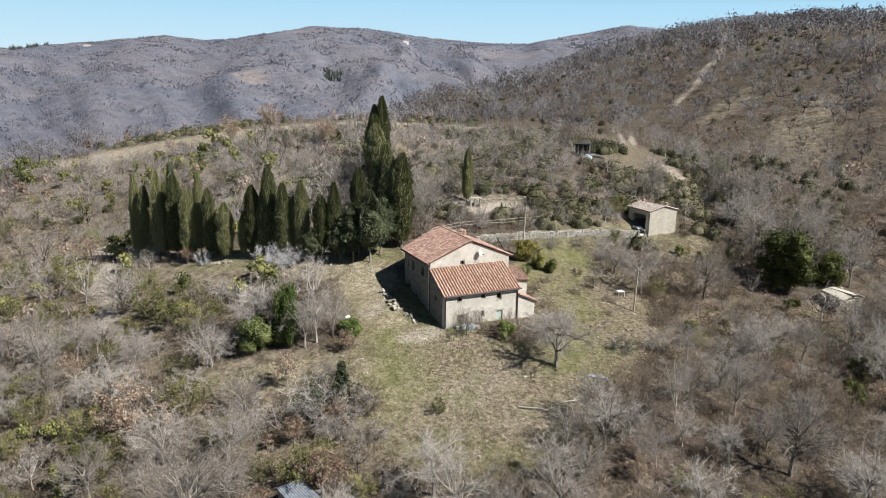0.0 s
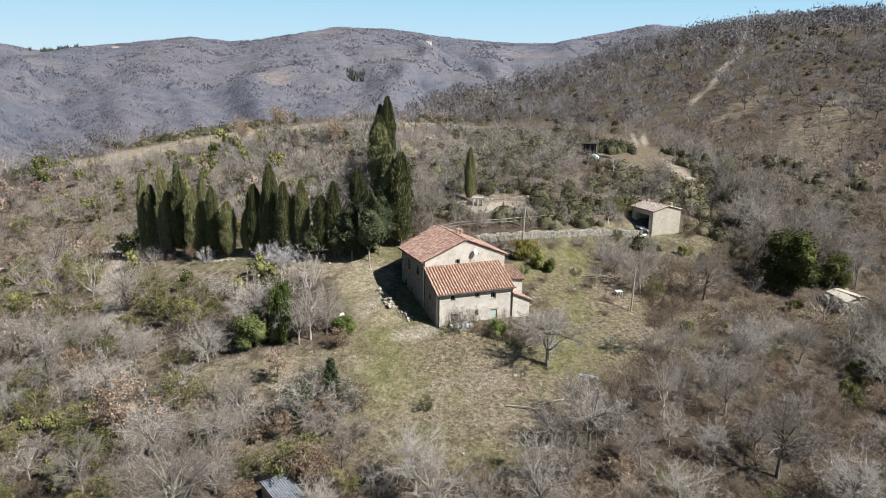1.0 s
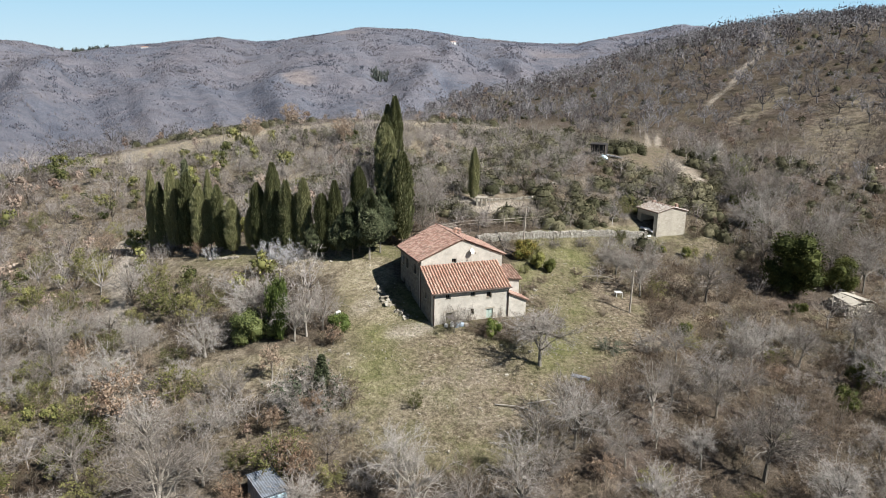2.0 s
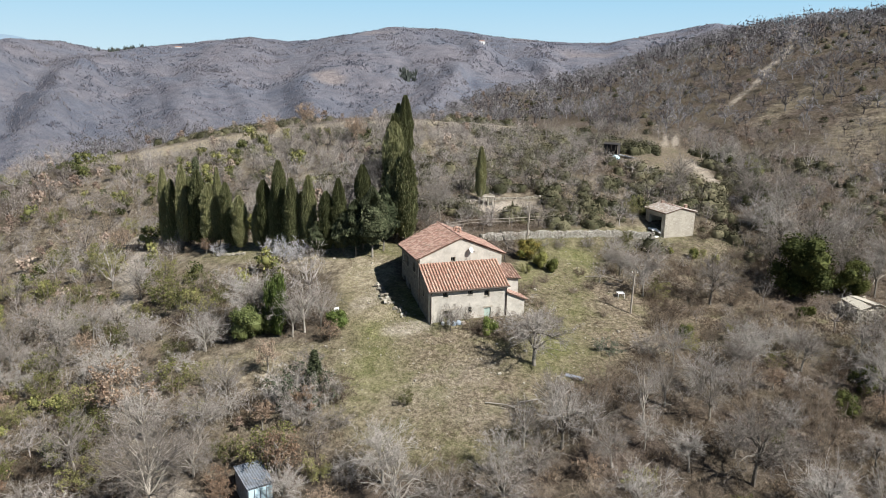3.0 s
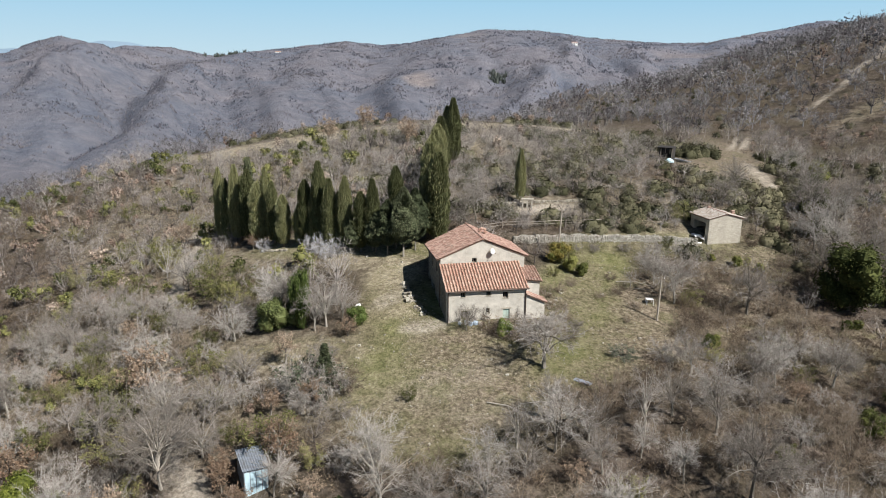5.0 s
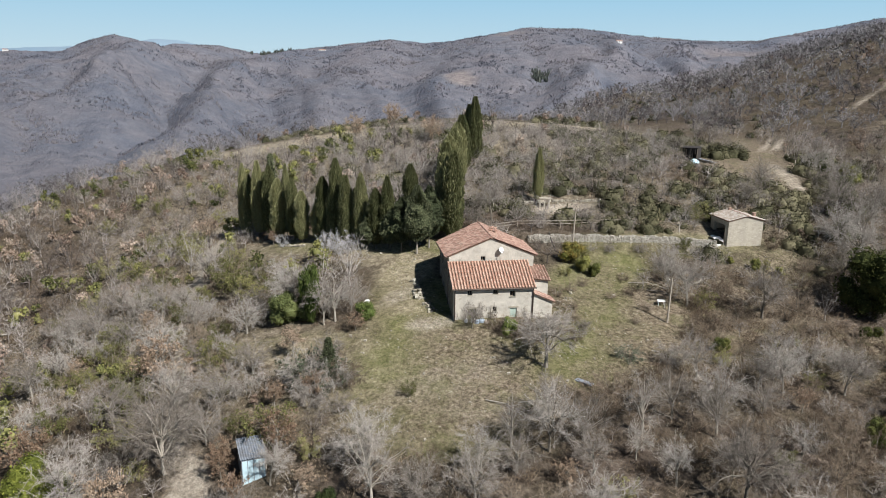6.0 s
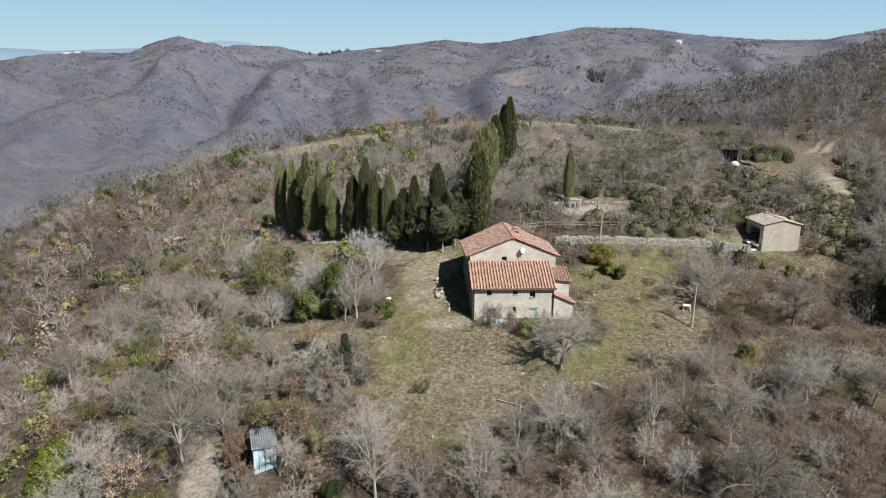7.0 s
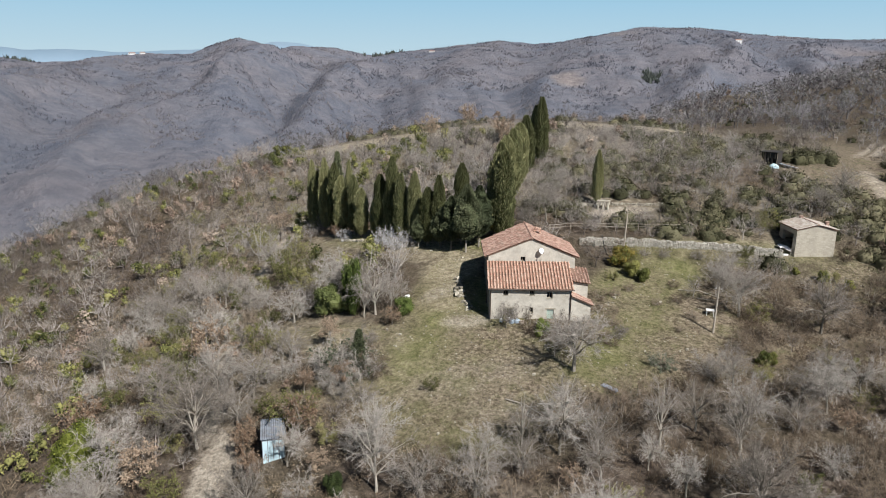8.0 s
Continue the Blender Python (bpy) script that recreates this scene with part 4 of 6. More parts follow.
def lumpy(seed, rings, sides, radius_at, height, wob=.22, freq=1.0):
    """A closed uneven body of revolution, the dense inside of a crown."""
    s = Soup()
    for i in range(rings + 1):
        t = i / rings
        for k in range(sides):
            w = 2 * math.pi * k / sides
            c = Vector((math.cos(w), math.sin(w), 0))
            r = radius_at(t) * (1 + wob * noise.noise(Vector((c.x * 1.5, c.y * 1.5, t * height * freq)) + Vector((seed, 0, 0))))
            s.v.append(c * r + Vector((0, 0, t * height)))
    for i in range(rings):
        for k in range(sides):
            a, b = i * sides + k, i * sides + (k + 1) % sides
            s.f.append((a, b, b + sides, a + sides))
    return s


def cypress(seed, height, radius, tufts, point):
    """A dense column of upright flame-like clumps."""
    rng = random.Random(seed)

    def prof(t):
        return radius * (0.5 + 0.5 * min(1, t / .18)) * (1 - max(0, (t - point) / (1 - point)) ** 1.9 * .95)

    def lump(c, t):
        q = Vector((c.x * 2.4, c.y * 2.4, t * height * .55)) + Vector((seed, 0, 0))
        return 1 + .28 * noise.noise(q) + .16 * noise.noise(q * 2.3)
    body = Soup()
    rings, sides = 44, 18
    for i in range(rings + 1):
        for k in range(sides):
            w = 2 * math.pi * k / sides + i * .12
            c = Vector((math.cos(w), math.sin(w), 0))
            body.v.append(c * prof(i / rings) * .84 * lump(c, i / rings) + Vector((0, 0, 1.0 + (height - 1.3) * i / rings)))
    for i in range(rings):
        for k in range(sides):
            a, e = i * sides + k, i * sides + (k + 1) % sides
            body.f.append((a, e, e + sides, a + sides))
    for _ in range(tufts):
        t = rng.random() ** .9
        w = rng.uniform(0, 6.283)
        c = Vector((math.cos(w), math.sin(w), 0))
        r = prof(t) * lump(c, t) * rng.uniform(.74, .98)
        p = c * r + Vector((0, 0, .8 + t * (height - 1.2)))
        d = (c * .30 + Vector((0, 0, 1)) + rand_dir(rng) * .22).normalized()
        ln = rng.uniform(.2, .48)
        side = d.cross(c).normalized() * ln * .24
        out = c * ln * .3
        body.tri(p, p + side + d * ln * .45 + out, p + d * ln)
        body.tri(p, p + d * ln, p - side + d * ln * .45 + out)
    tr = Soup()
    tr.tube([Vector((0, 0, -.3)), Vector((0.03, 0, 1.0)), Vector((0, 0.02, 2.6))], [.15, .12, .11], 7)
    return tr, body


def leafy(seed, radius, height, leaves, size, clumps=9, base=.25, core=.6):
    """A dense evergreen bush or crown: many leaves set on several uneven clumps."""
    rng = random.Random(seed)
    s = Soup()
    cl = []
    for i in range(clumps):
        a, rr = rng.uniform(0, 6.28), radius * rng.uniform(.15, .68)
        z = height * rng.uniform(base, .82)
        k = 1 - .45 * abs(z / height - .4)
        cl.append((Vector((math.cos(a) * rr * k, math.sin(a) * rr * k, z)), radius * rng.uniform(.30, .5) * k))
    cl.append((Vector((0, 0, height * .5)), radius * .55))
    for c, r in cl:
        n = len(s.v)
        for i in range(5):
            for k in range(7):
                w, q = 2 * math.pi * k / 7, math.pi * (i + .3) / 4.7
                d = Vector((math.sin(q) * math.cos(w), math.sin(q) * math.sin(w), math.cos(q)))
                s.v.append(c + d * r * core * rng.uniform(.8, 1.1))
        for i in range(4):
            for k in range(7):
                a, b = n + i * 7 + k, n + i * 7 + (k + 1) % 7
                s.f.append((a, a + 7, b + 7, b))
    for _ in range(leaves):
        c, r = rng.choice(cl)
        d = rand_dir(rng, .25)
        p = c + d * r * rng.uniform(.62, 1.12)
        if p.z < .05:
            continue
        e1 = (rand_dir(rng) + Vector((0, 0, -.2))).normalized() * size * rng.uniform(.6, 1.2)
        e2 = e1.cross((d + rand_dir(rng) * .7).normalized())
        if e2.length < 1e-4:
            continue
        e2 = e2.normalized() * e1.length * .62
        s.quad(p - e1, p - e2, p + e1, p + e2)
    return s


def conifer(seed, height, radius, whorls, tufts):
    """A dark broad conifer with drooping tufted branches and open foot."""
    rng = random.Random(seed)
    tr, s = Soup(), Soup()
    tr.tube([Vector((0, 0, -.3)), Vector((.05, 0, height * .5)), Vector((0, .05, height * .97))], [.22, .15, .03], 7)
    for i in range(whorls):
        t = (i + .5) / whorls
        z = height * (.14 + .84 * t)
        reach = radius * (1 - t) ** .85 * (0.75 + .25 * min(1, t / .15))
        for k in range(6):
            w = k * 1.047 + i * .7 + rng.uniform(-.3, .3)
            rr = reach * rng.uniform(.7, 1.1)
            p0 = Vector((0, 0, z))
            p1 = Vector((math.cos(w) * rr, math.sin(w) * rr, z + rr * rng.uniform(-.05, .3)))
            tr.tube([p0, p1], [.05, .015], 3, False)
            for _ in range(tufts):
                a = rng.uniform(.25, 1.05)
                c = p0.lerp(p1, a) + rand_dir(rng) * .38
                d = ((p1 - p0).normalized() * .7 + rand_dir(rng, .3)).normalized()
                ln = rng.uniform(.2, .42)
                side = d.cross(rand_dir(rng)).normalized() * ln * .3
                s.quad(c - d * ln * .3, c + side, c + d * ln, c - side)
    return tr, s


def mass_bare(seed, height, radius, n, width):
    """A bramble mound for the masses: a rounded cloud of twigs."""
    rng = random.Random(seed)
    s = Soup()
    mid, half = Vector((0, 0, height / 2)), height / 2
    for i in range(n):
        d = rand_dir(rng, .35)
        f = rng.random() ** .35
        lump = 1 + .3 * noise.noise(d * 1.6 + Vector((seed, 0, 0)))
        p = mid + Vector((d.x * radius, d.y * radius, d.z * half)) * f * lump * .85
        sliver(s, p, (d * .8 + rand_dir(rng, .2)).normalized(), height * .2 * rng.uniform(.6, 1.4), width * rng.uniform(.5, 1.0), rng)
    return s


def mass_tree(seed, height, radius, clumps, n, width, limb_r, twig, fat=.36, spray=1):
    """A leafless tree for the woods further off: forked limbs, each ending in a rounded clump of fine twigs."""
    rng = random.Random(seed)
    s = Soup()
    fork = Vector((rng.uniform(-.2, .2), rng.uniform(-.2, .2), height * rng.uniform(.15, .28)))
    s.tube([Vector((0, 0, -.5)), fork], [limb_r * 1.6, limb_r * 1.2], 3, False)
    for k in range(clumps):
        z = 1 - 1.3 * (k + rng.random()) / clumps
        a = k * 2.4 + rng.uniform(-.4, .4)
        q = math.sqrt(max(0, 1 - z * z))
        g = rng.uniform(.5, .9) * (1 + .22 * math.sin(a * 2 + seed))
        c = Vector((math.cos(a) * q * radius * g, math.sin(a) * q * radius * g, height * .46 + z * height * .46 * g))
        m = fork.lerp(c, .5) + Vector((0, 0, -.05 * height)) + rand_dir(rng) * .15
        sliver(s, fork, m - fork, 1.15, limb_r, rng)
        sliver(s, m, c - m, 1.3, limb_r * .7, rng)
        r = radius * fat * rng.uniform(.75, 1.2)
        for j in range(n):
            d = rand_dir(rng, .3)
            p = c + d * r * (.15 + .85 * rng.random() ** .7)
            if j % 5 < spray:  # a spray of twigs too fine to tell apart
                e = rand_dir(rng, .5) * twig * rng.uniform(.5, .9)
                s.tri(p - e * .5, p + e * .5, p + (e.cross(d) + rand_dir(rng) * .01).normalized() * e.length * .8)
            else:
                sliver(s, p, (d + rand_dir(rng, .15) * .9).normalized(), twig * rng.uniform(.6, 1.5), width * rng.uniform(.5, 1.0), rng)
    return s


def to_arrays(soup):
    v = np.array([tuple(p) for p in soup.v], np.float32)
    f3 = []
    for f in soup.f:
        for k in range(1, len(f) - 1):
            f3.append((f[0], f[k], f[k + 1]))
    return v, np.array(f3, np.int32)


def scatter_mesh(name, templates, places, material, label, category):
    """Joins many plants into one object: places are (x, y, z, turn, size, tint, template)."""
    vs, fs, ts, off = [], [], [], 0
    for x, y, z, turn, size, tint, k in places:
        v, f = templates[k]
        c, s = math.cos(turn), math.sin(turn)
        w = np.empty_like(v)
        w[:, 0] = (v[:, 0] * c - v[:, 1] * s) * size + x
        w[:, 1] = (v[:, 0] * s + v[:, 1] * c) * size + y
        w[:, 2] = v[:, 2] * size + z
        vs.append(w)
        fs.append(f + off)
        ts.append(np.full(len(v), tint, np.float32))
        off += len(v)
    if not vs:
        return None
    v, f, t = np.concatenate(vs), np.concatenate(fs), np.concatenate(ts)
    me = bpy.data.meshes.new(name)
    me.vertices.add(len(v))
    me.vertices.foreach_set("co", v.ravel())
    me.loops.add(len(f) * 3)
    me.loops.foreach_set("vertex_index", f.ravel())
    me.polygons.add(len(f))
    me.polygons.foreach_set("loop_start", np.arange(0, len(f) * 3, 3, dtype=np.int32))
    me.update(calc_edges=True)
    a = me.attributes.new("tint", "FLOAT", "POINT")
    a.data.foreach_set("value", t)
    me.materials.append(material)
    return tagged(new(name, me), label, category, kind="stuff")


def plant_thing(name, pieces, label, category, group=""):
    """A plant with its parts, kept as a pattern for copies."""
    ob = new(name)
    tagged(ob, label, category, group)
    for pname, soup, m, lab in pieces:
        if soup.v:
            part(pname, soup, m, ob, lab)
    return ob


USED = set()
import collections
TAKEN = collections.defaultdict(list)


def room(x, y, r):
    """Whether a crown of radius r finds room among those already standing."""
    i, j = int(x // 6), int(y // 6)
    for a in (i - 1, i, i + 1):
        for b in (j - 1, j, j + 1):
            for px, py, pr in TAKEN[a, b]:
                if (px - x) ** 2 + (py - y) ** 2 < (pr + r) ** 2:
                    return False
    return True


def take(x, y, r):
    TAKEN[int(x // 6), int(y // 6)].append((x, y, r))


def set_plant(pattern, x, y, size=1.0, turn=None, z=None, tall=1.0, label="", wide=0.0):
    """Puts the pattern, or a copy of it, on the ground at x, y."""
    z = ground_z(x, y) - .05 if z is None else z
    turn = RNG.uniform(0, 360) if turn is None else turn
    take(x, y, 1.7 * (wide or size))
    if pattern.name in USED:
        ob = copy_thing(pattern, pose(x, y, z, 0, 0, turn))
    else:
        USED.add(pattern.name)
        ob = pattern
        ob.matrix_basis = pose(x, y, z, 0, 0, turn)
    ob.scale = (wide or size, wide or size, size * tall)
    if label:
        ob["label"] = label
    return ob


RNG = random.Random(42)

BARE_TREES = []
for h, rad, limbs, subs, tws, seed in ((6.2, 3.3, 16, 10, 27, 1), (6.8, 3.5, 17, 10, 26, 2), (5.4, 3.4, 15, 11, 26, 3)):
    w, t, _ = bare_plant(seed, h, rad, .18, limbs, subs, tws, .0115, .6, trunk_r=.15)
    BARE_TREES.append(plant_thing("bare_tree", [("trunk", w, M_BARK, ""), ("crown", t, M_TWIG, "")], "leafless grey-brown deciduous tree in winter", "tree", "bare winter trees"))
BARE_SHRUBS = []
for k, (h, rad, seed) in enumerate(((3.4, 2.1, 11), (2.9, 2.0, 12), (4.0, 2.2, 13), (3.1, 2.3, 14))):
    w, t, _ = bare_plant(seed, h, rad, .0, 15, 8, 21, .0125, .48, shrub=True, trunk_r=.11)
    BARE_SHRUBS.append(plant_thing("bare_shrub", [("trunk", w, M_BARK, ""), ("crown", t, M_TWIG if k % 2 else M_TWIG_BROWN, "")], "leafless many-stemmed shrub with grey twigs", "shrub", "bare winter shrubs"))
w, t, _ = bare_plant(5, 5.9, 3.6, .36, 20, 13, 26, .0125, .5, trunk_r=.19)
FRUIT_TREE = plant_thing("fruit_tree", [("trunk", w, M_BARK, ""), ("crown", t, M_TWIG, "")], "gnarled wide-spreading leafless fruit tree on the lawn", "tree")
PALE_TREES = []
for seed in (21, 22):
    w, t, _ = bare_plant(seed, 7.0, 2.9, .16, 17, 8, 20, .0115, .55, trunk_r=.135)
    PALE_TREES.append(plant_thing("pale_bare_tree", [("trunk", w, M_BARK_PALE, "pale smooth bark"), ("crown", t, M_TWIG, "")], "leafless tree with pale whitish bark", "tree", "pale-barked trees"))
BIG = bare_plant(24, 7.6, 4.3, .08, 26, 11, 26, .012, .65, trunk_r=.13)
BIG_TREE = plant_thing("spreading_bare_tree", [("trunk", BIG[0], M_BARK_PALE, "pale spreading limbs"), ("crown", BIG[1], M_TWIG, "")], "large leafless tree with a broad mass of fine pale twigs", "tree")
OAKS = []
for seed in (31, 32):
    w, t, l = bare_plant(seed, 5.5, 2.2, .12, 11, 7, 12, .013, .45, leaves=.75, leaf_size=.115)
    OAKS.append(plant_thing("russet_oak", [("trunk", w, M_BARK, ""), ("crown", t, M_TWIG_BROWN, ""), ("dry_leaves", l, M_RUSSET, "dry russet leaves")], "young oak still holding dry russet leaves", "tree", "russet oaks"))
CYPRESSES = []
for seed, point in ((41, .58), (42, .72), (43, .45), (44, .66)):
    tr, b = cypress(seed, 12.0, 1.0, 3600, point)
    CYPRESSES.append(plant_thing("cypress", [("trunk", tr, M_BARK, ""), ("crown", b, M_CYPRESS, "")], "tall narrow dark green Italian cypress", "tree", "row of cypresses"))
CONIFERS = []
for seed in (51, 52):
    tr, b = cypress(seed, 9.6, 2.1, 5200, .35)
    for v in b.v:
        v.z = .9 + v.z * .9
        k = (.62 + .38 * min(1, max(0, (v.z - 1.5) / 2.5))) * (1 + .42 * noise.noise(Vector((v.x * .8 + seed, v.y * .8, v.z * .75))))
        v.x, v.y = v.x * k, v.y * k
    CONIFERS.append(plant_thing("dark_conifer", [("trunk", tr, M_BARK, ""), ("crown", b, M_PINE, "")], "broad dark conifer with bare lower trunk", "tree", "conifers beside the house"))
tr, b = conifer(53, 10.0, 2.0, 17, 40)
SPRUCE = plant_thing("spruce", [("trunk", tr, M_BARK, ""), ("crown", b, M_PINE, "")], "narrow dark spruce rising behind the cypresses", "tree", "spruces")
OLIVES = []
for seed in (61, 62, 63):
    w, t, l = bare_plant(seed, 3.8, 2.2, .0, 11, 7, 13, .013, .42, leaves=1.0, shrub=True, trunk_r=.10, leaf_size=.092)
    OLIVES.append(plant_thing("yellow_green_shrub", [("trunk", w, M_BARK, ""), ("crown", t, M_TWIG_BROWN, ""), ("leaves", l, M_OLIVE, "yellow-green leaves")], "loose evergreen shrub with yellow-green leaves", "shrub", "yellow-green shrubs"))
w, t, l = bare_plant(64, 3.6, 2.6, .0, 14, 8, 16, .012, .42, leaves=.6, shrub=True, trunk_r=.10, leaf_size=.11)
GREY_BUSH = plant_thing("grey_green_bush", [("trunk", w, M_BARK, ""), ("crown", t, M_TWIG, ""), ("leaves", l, M_GREYGREEN, "dull grey-green leaves")], "broad rounded bush with dull grey-green leaves and bare twigs", "shrub")
IVIES = []
for seed in (71, 72):
    IVIES.append(plant_thing("ivy_bush", [("leaves", leafy(seed, 2.0, 2.6, 6500, .085, 12, .25, .8), M_IVY if seed == 72 else M_IVY_DARK, "")], "dense bright green evergreen bush", "shrub", "evergreen bushes"))
BRIGHT = plant_thing("bright_evergreen", [("leaves", leafy(73, 3.0, 5.2, 13000, .11, 20, .12, .85), M_BRIGHT, "")], "big bright yellow-green evergreen bush on the slope", "shrub", "evergreen bushes")
HOLMS = []
for seed in (81,):
    tr = Soup()
    tr.tube([Vector((0, 0, -.3)), Vector((.1, 0, 2.5)), Vector((0, .1, 5))], [.35, .25, .12], 7)
    HOLMS.append(plant_thing("holm_oak", [("trunk", tr, M_BARK, ""), ("crown", leafy(seed, 4.3, 8.2, 11000, .16, 26, .12, .72), M_HOLM, "")], "big dense dark evergreen holm oak", "tree", "holm oaks"))

build_vine()


# ---------------------------------------------------------------- trees and bushes that stand out
# row of cypresses along the terrace, then the avenue up the hill behind the house: (x, y, height, pattern)
CYPRESS_ROW = ((-46.3, 101.9, 12.5, .76), (-44.5, 100.9, 10.6, .83), (-42.2, 100.0, 12.5, 1.0), (-41.1, 100.2, 10.4, .7), (-38.9, 98.2, 11.5, 1.06), (-36.3, 96.3, 9.5, 1.1), (-35.0, 96.7, 11.4, .65), (-33.0, 94.9, 9.4, .75),
               (-31.7, 94.1, 6.4, .55), (-30.2, 92.9, 7.6, .96), (-27.4, 92.5, 6.0, .75), (-26.1, 91.9, 9.5, .88), (-24.8, 91.7, 8.2, .6), (-23.7, 91.4, 12.0, .9), (-21.5, 90.0, 9.8, 1.0), (-20.1, 90.3, 7.8, .72),
               (-19.0, 89.7, 10.0, .86), (-16.3, 88.6, 8.1, .92), (-14.6, 88.7, 9.7, .95), (-11.6, 89.6, 11.1, .9))
CYPRESS_AVENUE = ((-6.3, 91.9, 12.3, 1.2), (-7.7, 92.8, 11.6, 1.05), (-8.8, 96.7, 11.8, 1.15), (-9.8, 101.0, 11.4, 1.2), (-10.8, 106.5, 10.9, 1.25), (-11.8, 112.0, 10.2, 1.2), (-12.6, 117.0, 10.0, 1.25),
                  (-11.9, 122.8, 11.4, 1.05), (-13.3, 123.9, 9.8, .9))
for i, (x, y, h, r) in enumerate(CYPRESS_ROW + CYPRESS_AVENUE):
    set_plant(CYPRESSES[i * 7 % 4 if i < 27 else 2], x + max(0, -x - 14) * .011, y, (h + .35) / 12.0, wide=r * (1.06 if i < 20 else 1.22))
set_plant(CYPRESSES[2], 2.6, 107.2, .70, wide=.75, label="small lone cypress on the slope")
for x, y, s, k in ((-9.9, 87.6, .98, 0), (-12.1, 87.6, .8, 1), (-13.8, 87.8, .62, 0), (-8.8, 89.4, .9, 1), (-17.4, 88.0, .5, 0)):
    set_plant(CONIFERS[k], x, y, s)
set_plant(SPRUCE, -40.2, 101.4, 1.3, wide=.85)
set_plant(FRUIT_TREE, 11.3, 67.7, 1.0, 40, wide=1.12)
set_plant(BARE_TREES[0], 13.8, 55.6, 1.0)
set_plant(BARE_TREES[1], 29.4, 54.5, 1.15)
set_plant(PALE_TREES[0], 21.2, 60.2, .9)
set_plant(PALE_TREES[1], 23.6, 63.6, .8)
set_plant(PALE_TREES[1], 27.4, 62.2, .9)
set_plant(PALE_TREES[0], 1.3, 46.4, 1.0)
set_plant(BIG_TREE, -18.6, 46.6, 1.1)
set_plant(PALE_TREES[0], -13.6, 70.4, .95)
set_plant(PALE_TREES[1], -12.0, 71.4, .8)
set_plant(PALE_TREES[1], -14.6, 69.6, .8)
set_plant(BARE_TREES[0], 24.9, 88.4, 1.1)
set_plant(BARE_TREES[2], 22.5, 93.0, .8)
set_plant(BARE_TREES[1], 33.6, 89.8, 1.05)
set_plant(BARE_TREES[1], -2.7, 99.5, .95)
set_plant(BARE_TREES[0], -3.8, 95.5, .7)
set_plant(BARE_TREES[1], -20.0, 71.5, 1.05)
set_plant(BARE_TREES[0], -18.0, 72.5, 1.0)
set_plant(BARE_TREES[2], -24.0, 55.0, 1.0)
set_plant(BARE_TREES[0], 2.2, 72.2, .5, label="bare climbing vine tangled in front of the house")
for x, y, s in ((-10.5, 58.0, 1.3), (-8.2, 59.3, 1.1), (-12.3, 59.5, 1.25), (-9.6, 56.3, 1.05), (-6.9, 59.8, .9)):
    set_plant(BARE_SHRUBS[RNG.randrange(4)], x, y, s)
set_plant(GREY_BUSH, -10.4, 58.9, 1.2)
set_plant(SPRUCE, -9.4, 60.4, .44, wide=.6, label="young dark spruce among bare shrubs")
set_plant(BARE_TREES[2], 16.5, 57.8, .8)
set_plant(IVIES[0], -19.3, 70.0, 1.45, tall=1.0, label="dense ivy bush under bare branches")
set_plant(IVIES[1], -16.6, 70.2, .78, tall=3.3, label="tree trunk wrapped in bright green ivy")
set_plant(IVIES[1], -10.1, 71.2, .78, label="round bright green laurel bush on the lawn edge")
set_plant(IVIES[1], 6.4, 72.4, .62, tall=1.25, label="round green bush by the house door")
set_plant(IVIES[0], -2.1, 45.2, .5, tall=1.6)
set_plant(OLIVES[0], -0.4, 59.4, .42, label="small grey-green bush on the grass")
set_plant(GREY_BUSH, 19.0, 72.4, .55, label="small grey-green bush on the brown grass")
set_plant(OLIVES[1], 27.0, 88.4, .7)
set_plant(HOLMS[0], 46.3, 95.5, 1.06)
set_plant(BRIGHT, -28.0, 40.9, 1.15)
for x, y, s, k in ((-32.1, 78.6, 1.25, 0), (-29.5, 76.5, 1.0, 1), (-55.7, 99.4, 1.3, 2), (-52.0, 96.0, 1.1, 0), (-24.5, 62.0, 1.0, 1), (-32.7, 58.6, 1.0, 2), (-30.0, 55.5, 1.1, 0), (-10.8, 51.0, 1.1, 1), (-36.5, 82.0, 1.2, 1),
                   (-60.0, 92.0, 1.2, 2), (-45.0, 70.0, 1.1, 0), (26.5, 110.0, .9, 1), (24.3, 103.0, .55, 2), (27.0, 90.0, .6, 0), (34.5, 101.5, .5, 2), (28.5, 76.0, .55, 0)):
    set_plant(OLIVES[k], x, y, s)
# yellow-green shrubs spread through the woods on the shadier slope
for x, y, s, k in ((-38, 74, .8, 0), (-42, 66, .9, 1), (-34, 68, .7, 2), (-48, 80, 1.0, 0), (-27, 50, .8, 1), (-20, 57, .6, 2), (-37, 52, .9, 0), (-52, 88, .9, 1), (-66, 104, 1.0, 2), (-70, 96, 1.0, 0), (-58, 112, .8, 1), (-62, 84, .9, 2),
                   (-31, 82, .9, 1), (-27, 78, .8, 2), (-40, 90, .8, 0), (-15, 52, .6, 0), (-35, 62, .8, 1), (-76, 118, 1.0, 0), (-84, 112, .9, 2), (20, 52, .6, 1), (33, 60, .6, 2), (-6, 50, .6, 0)):
    set_plant(OLIVES[k], x, y, s)
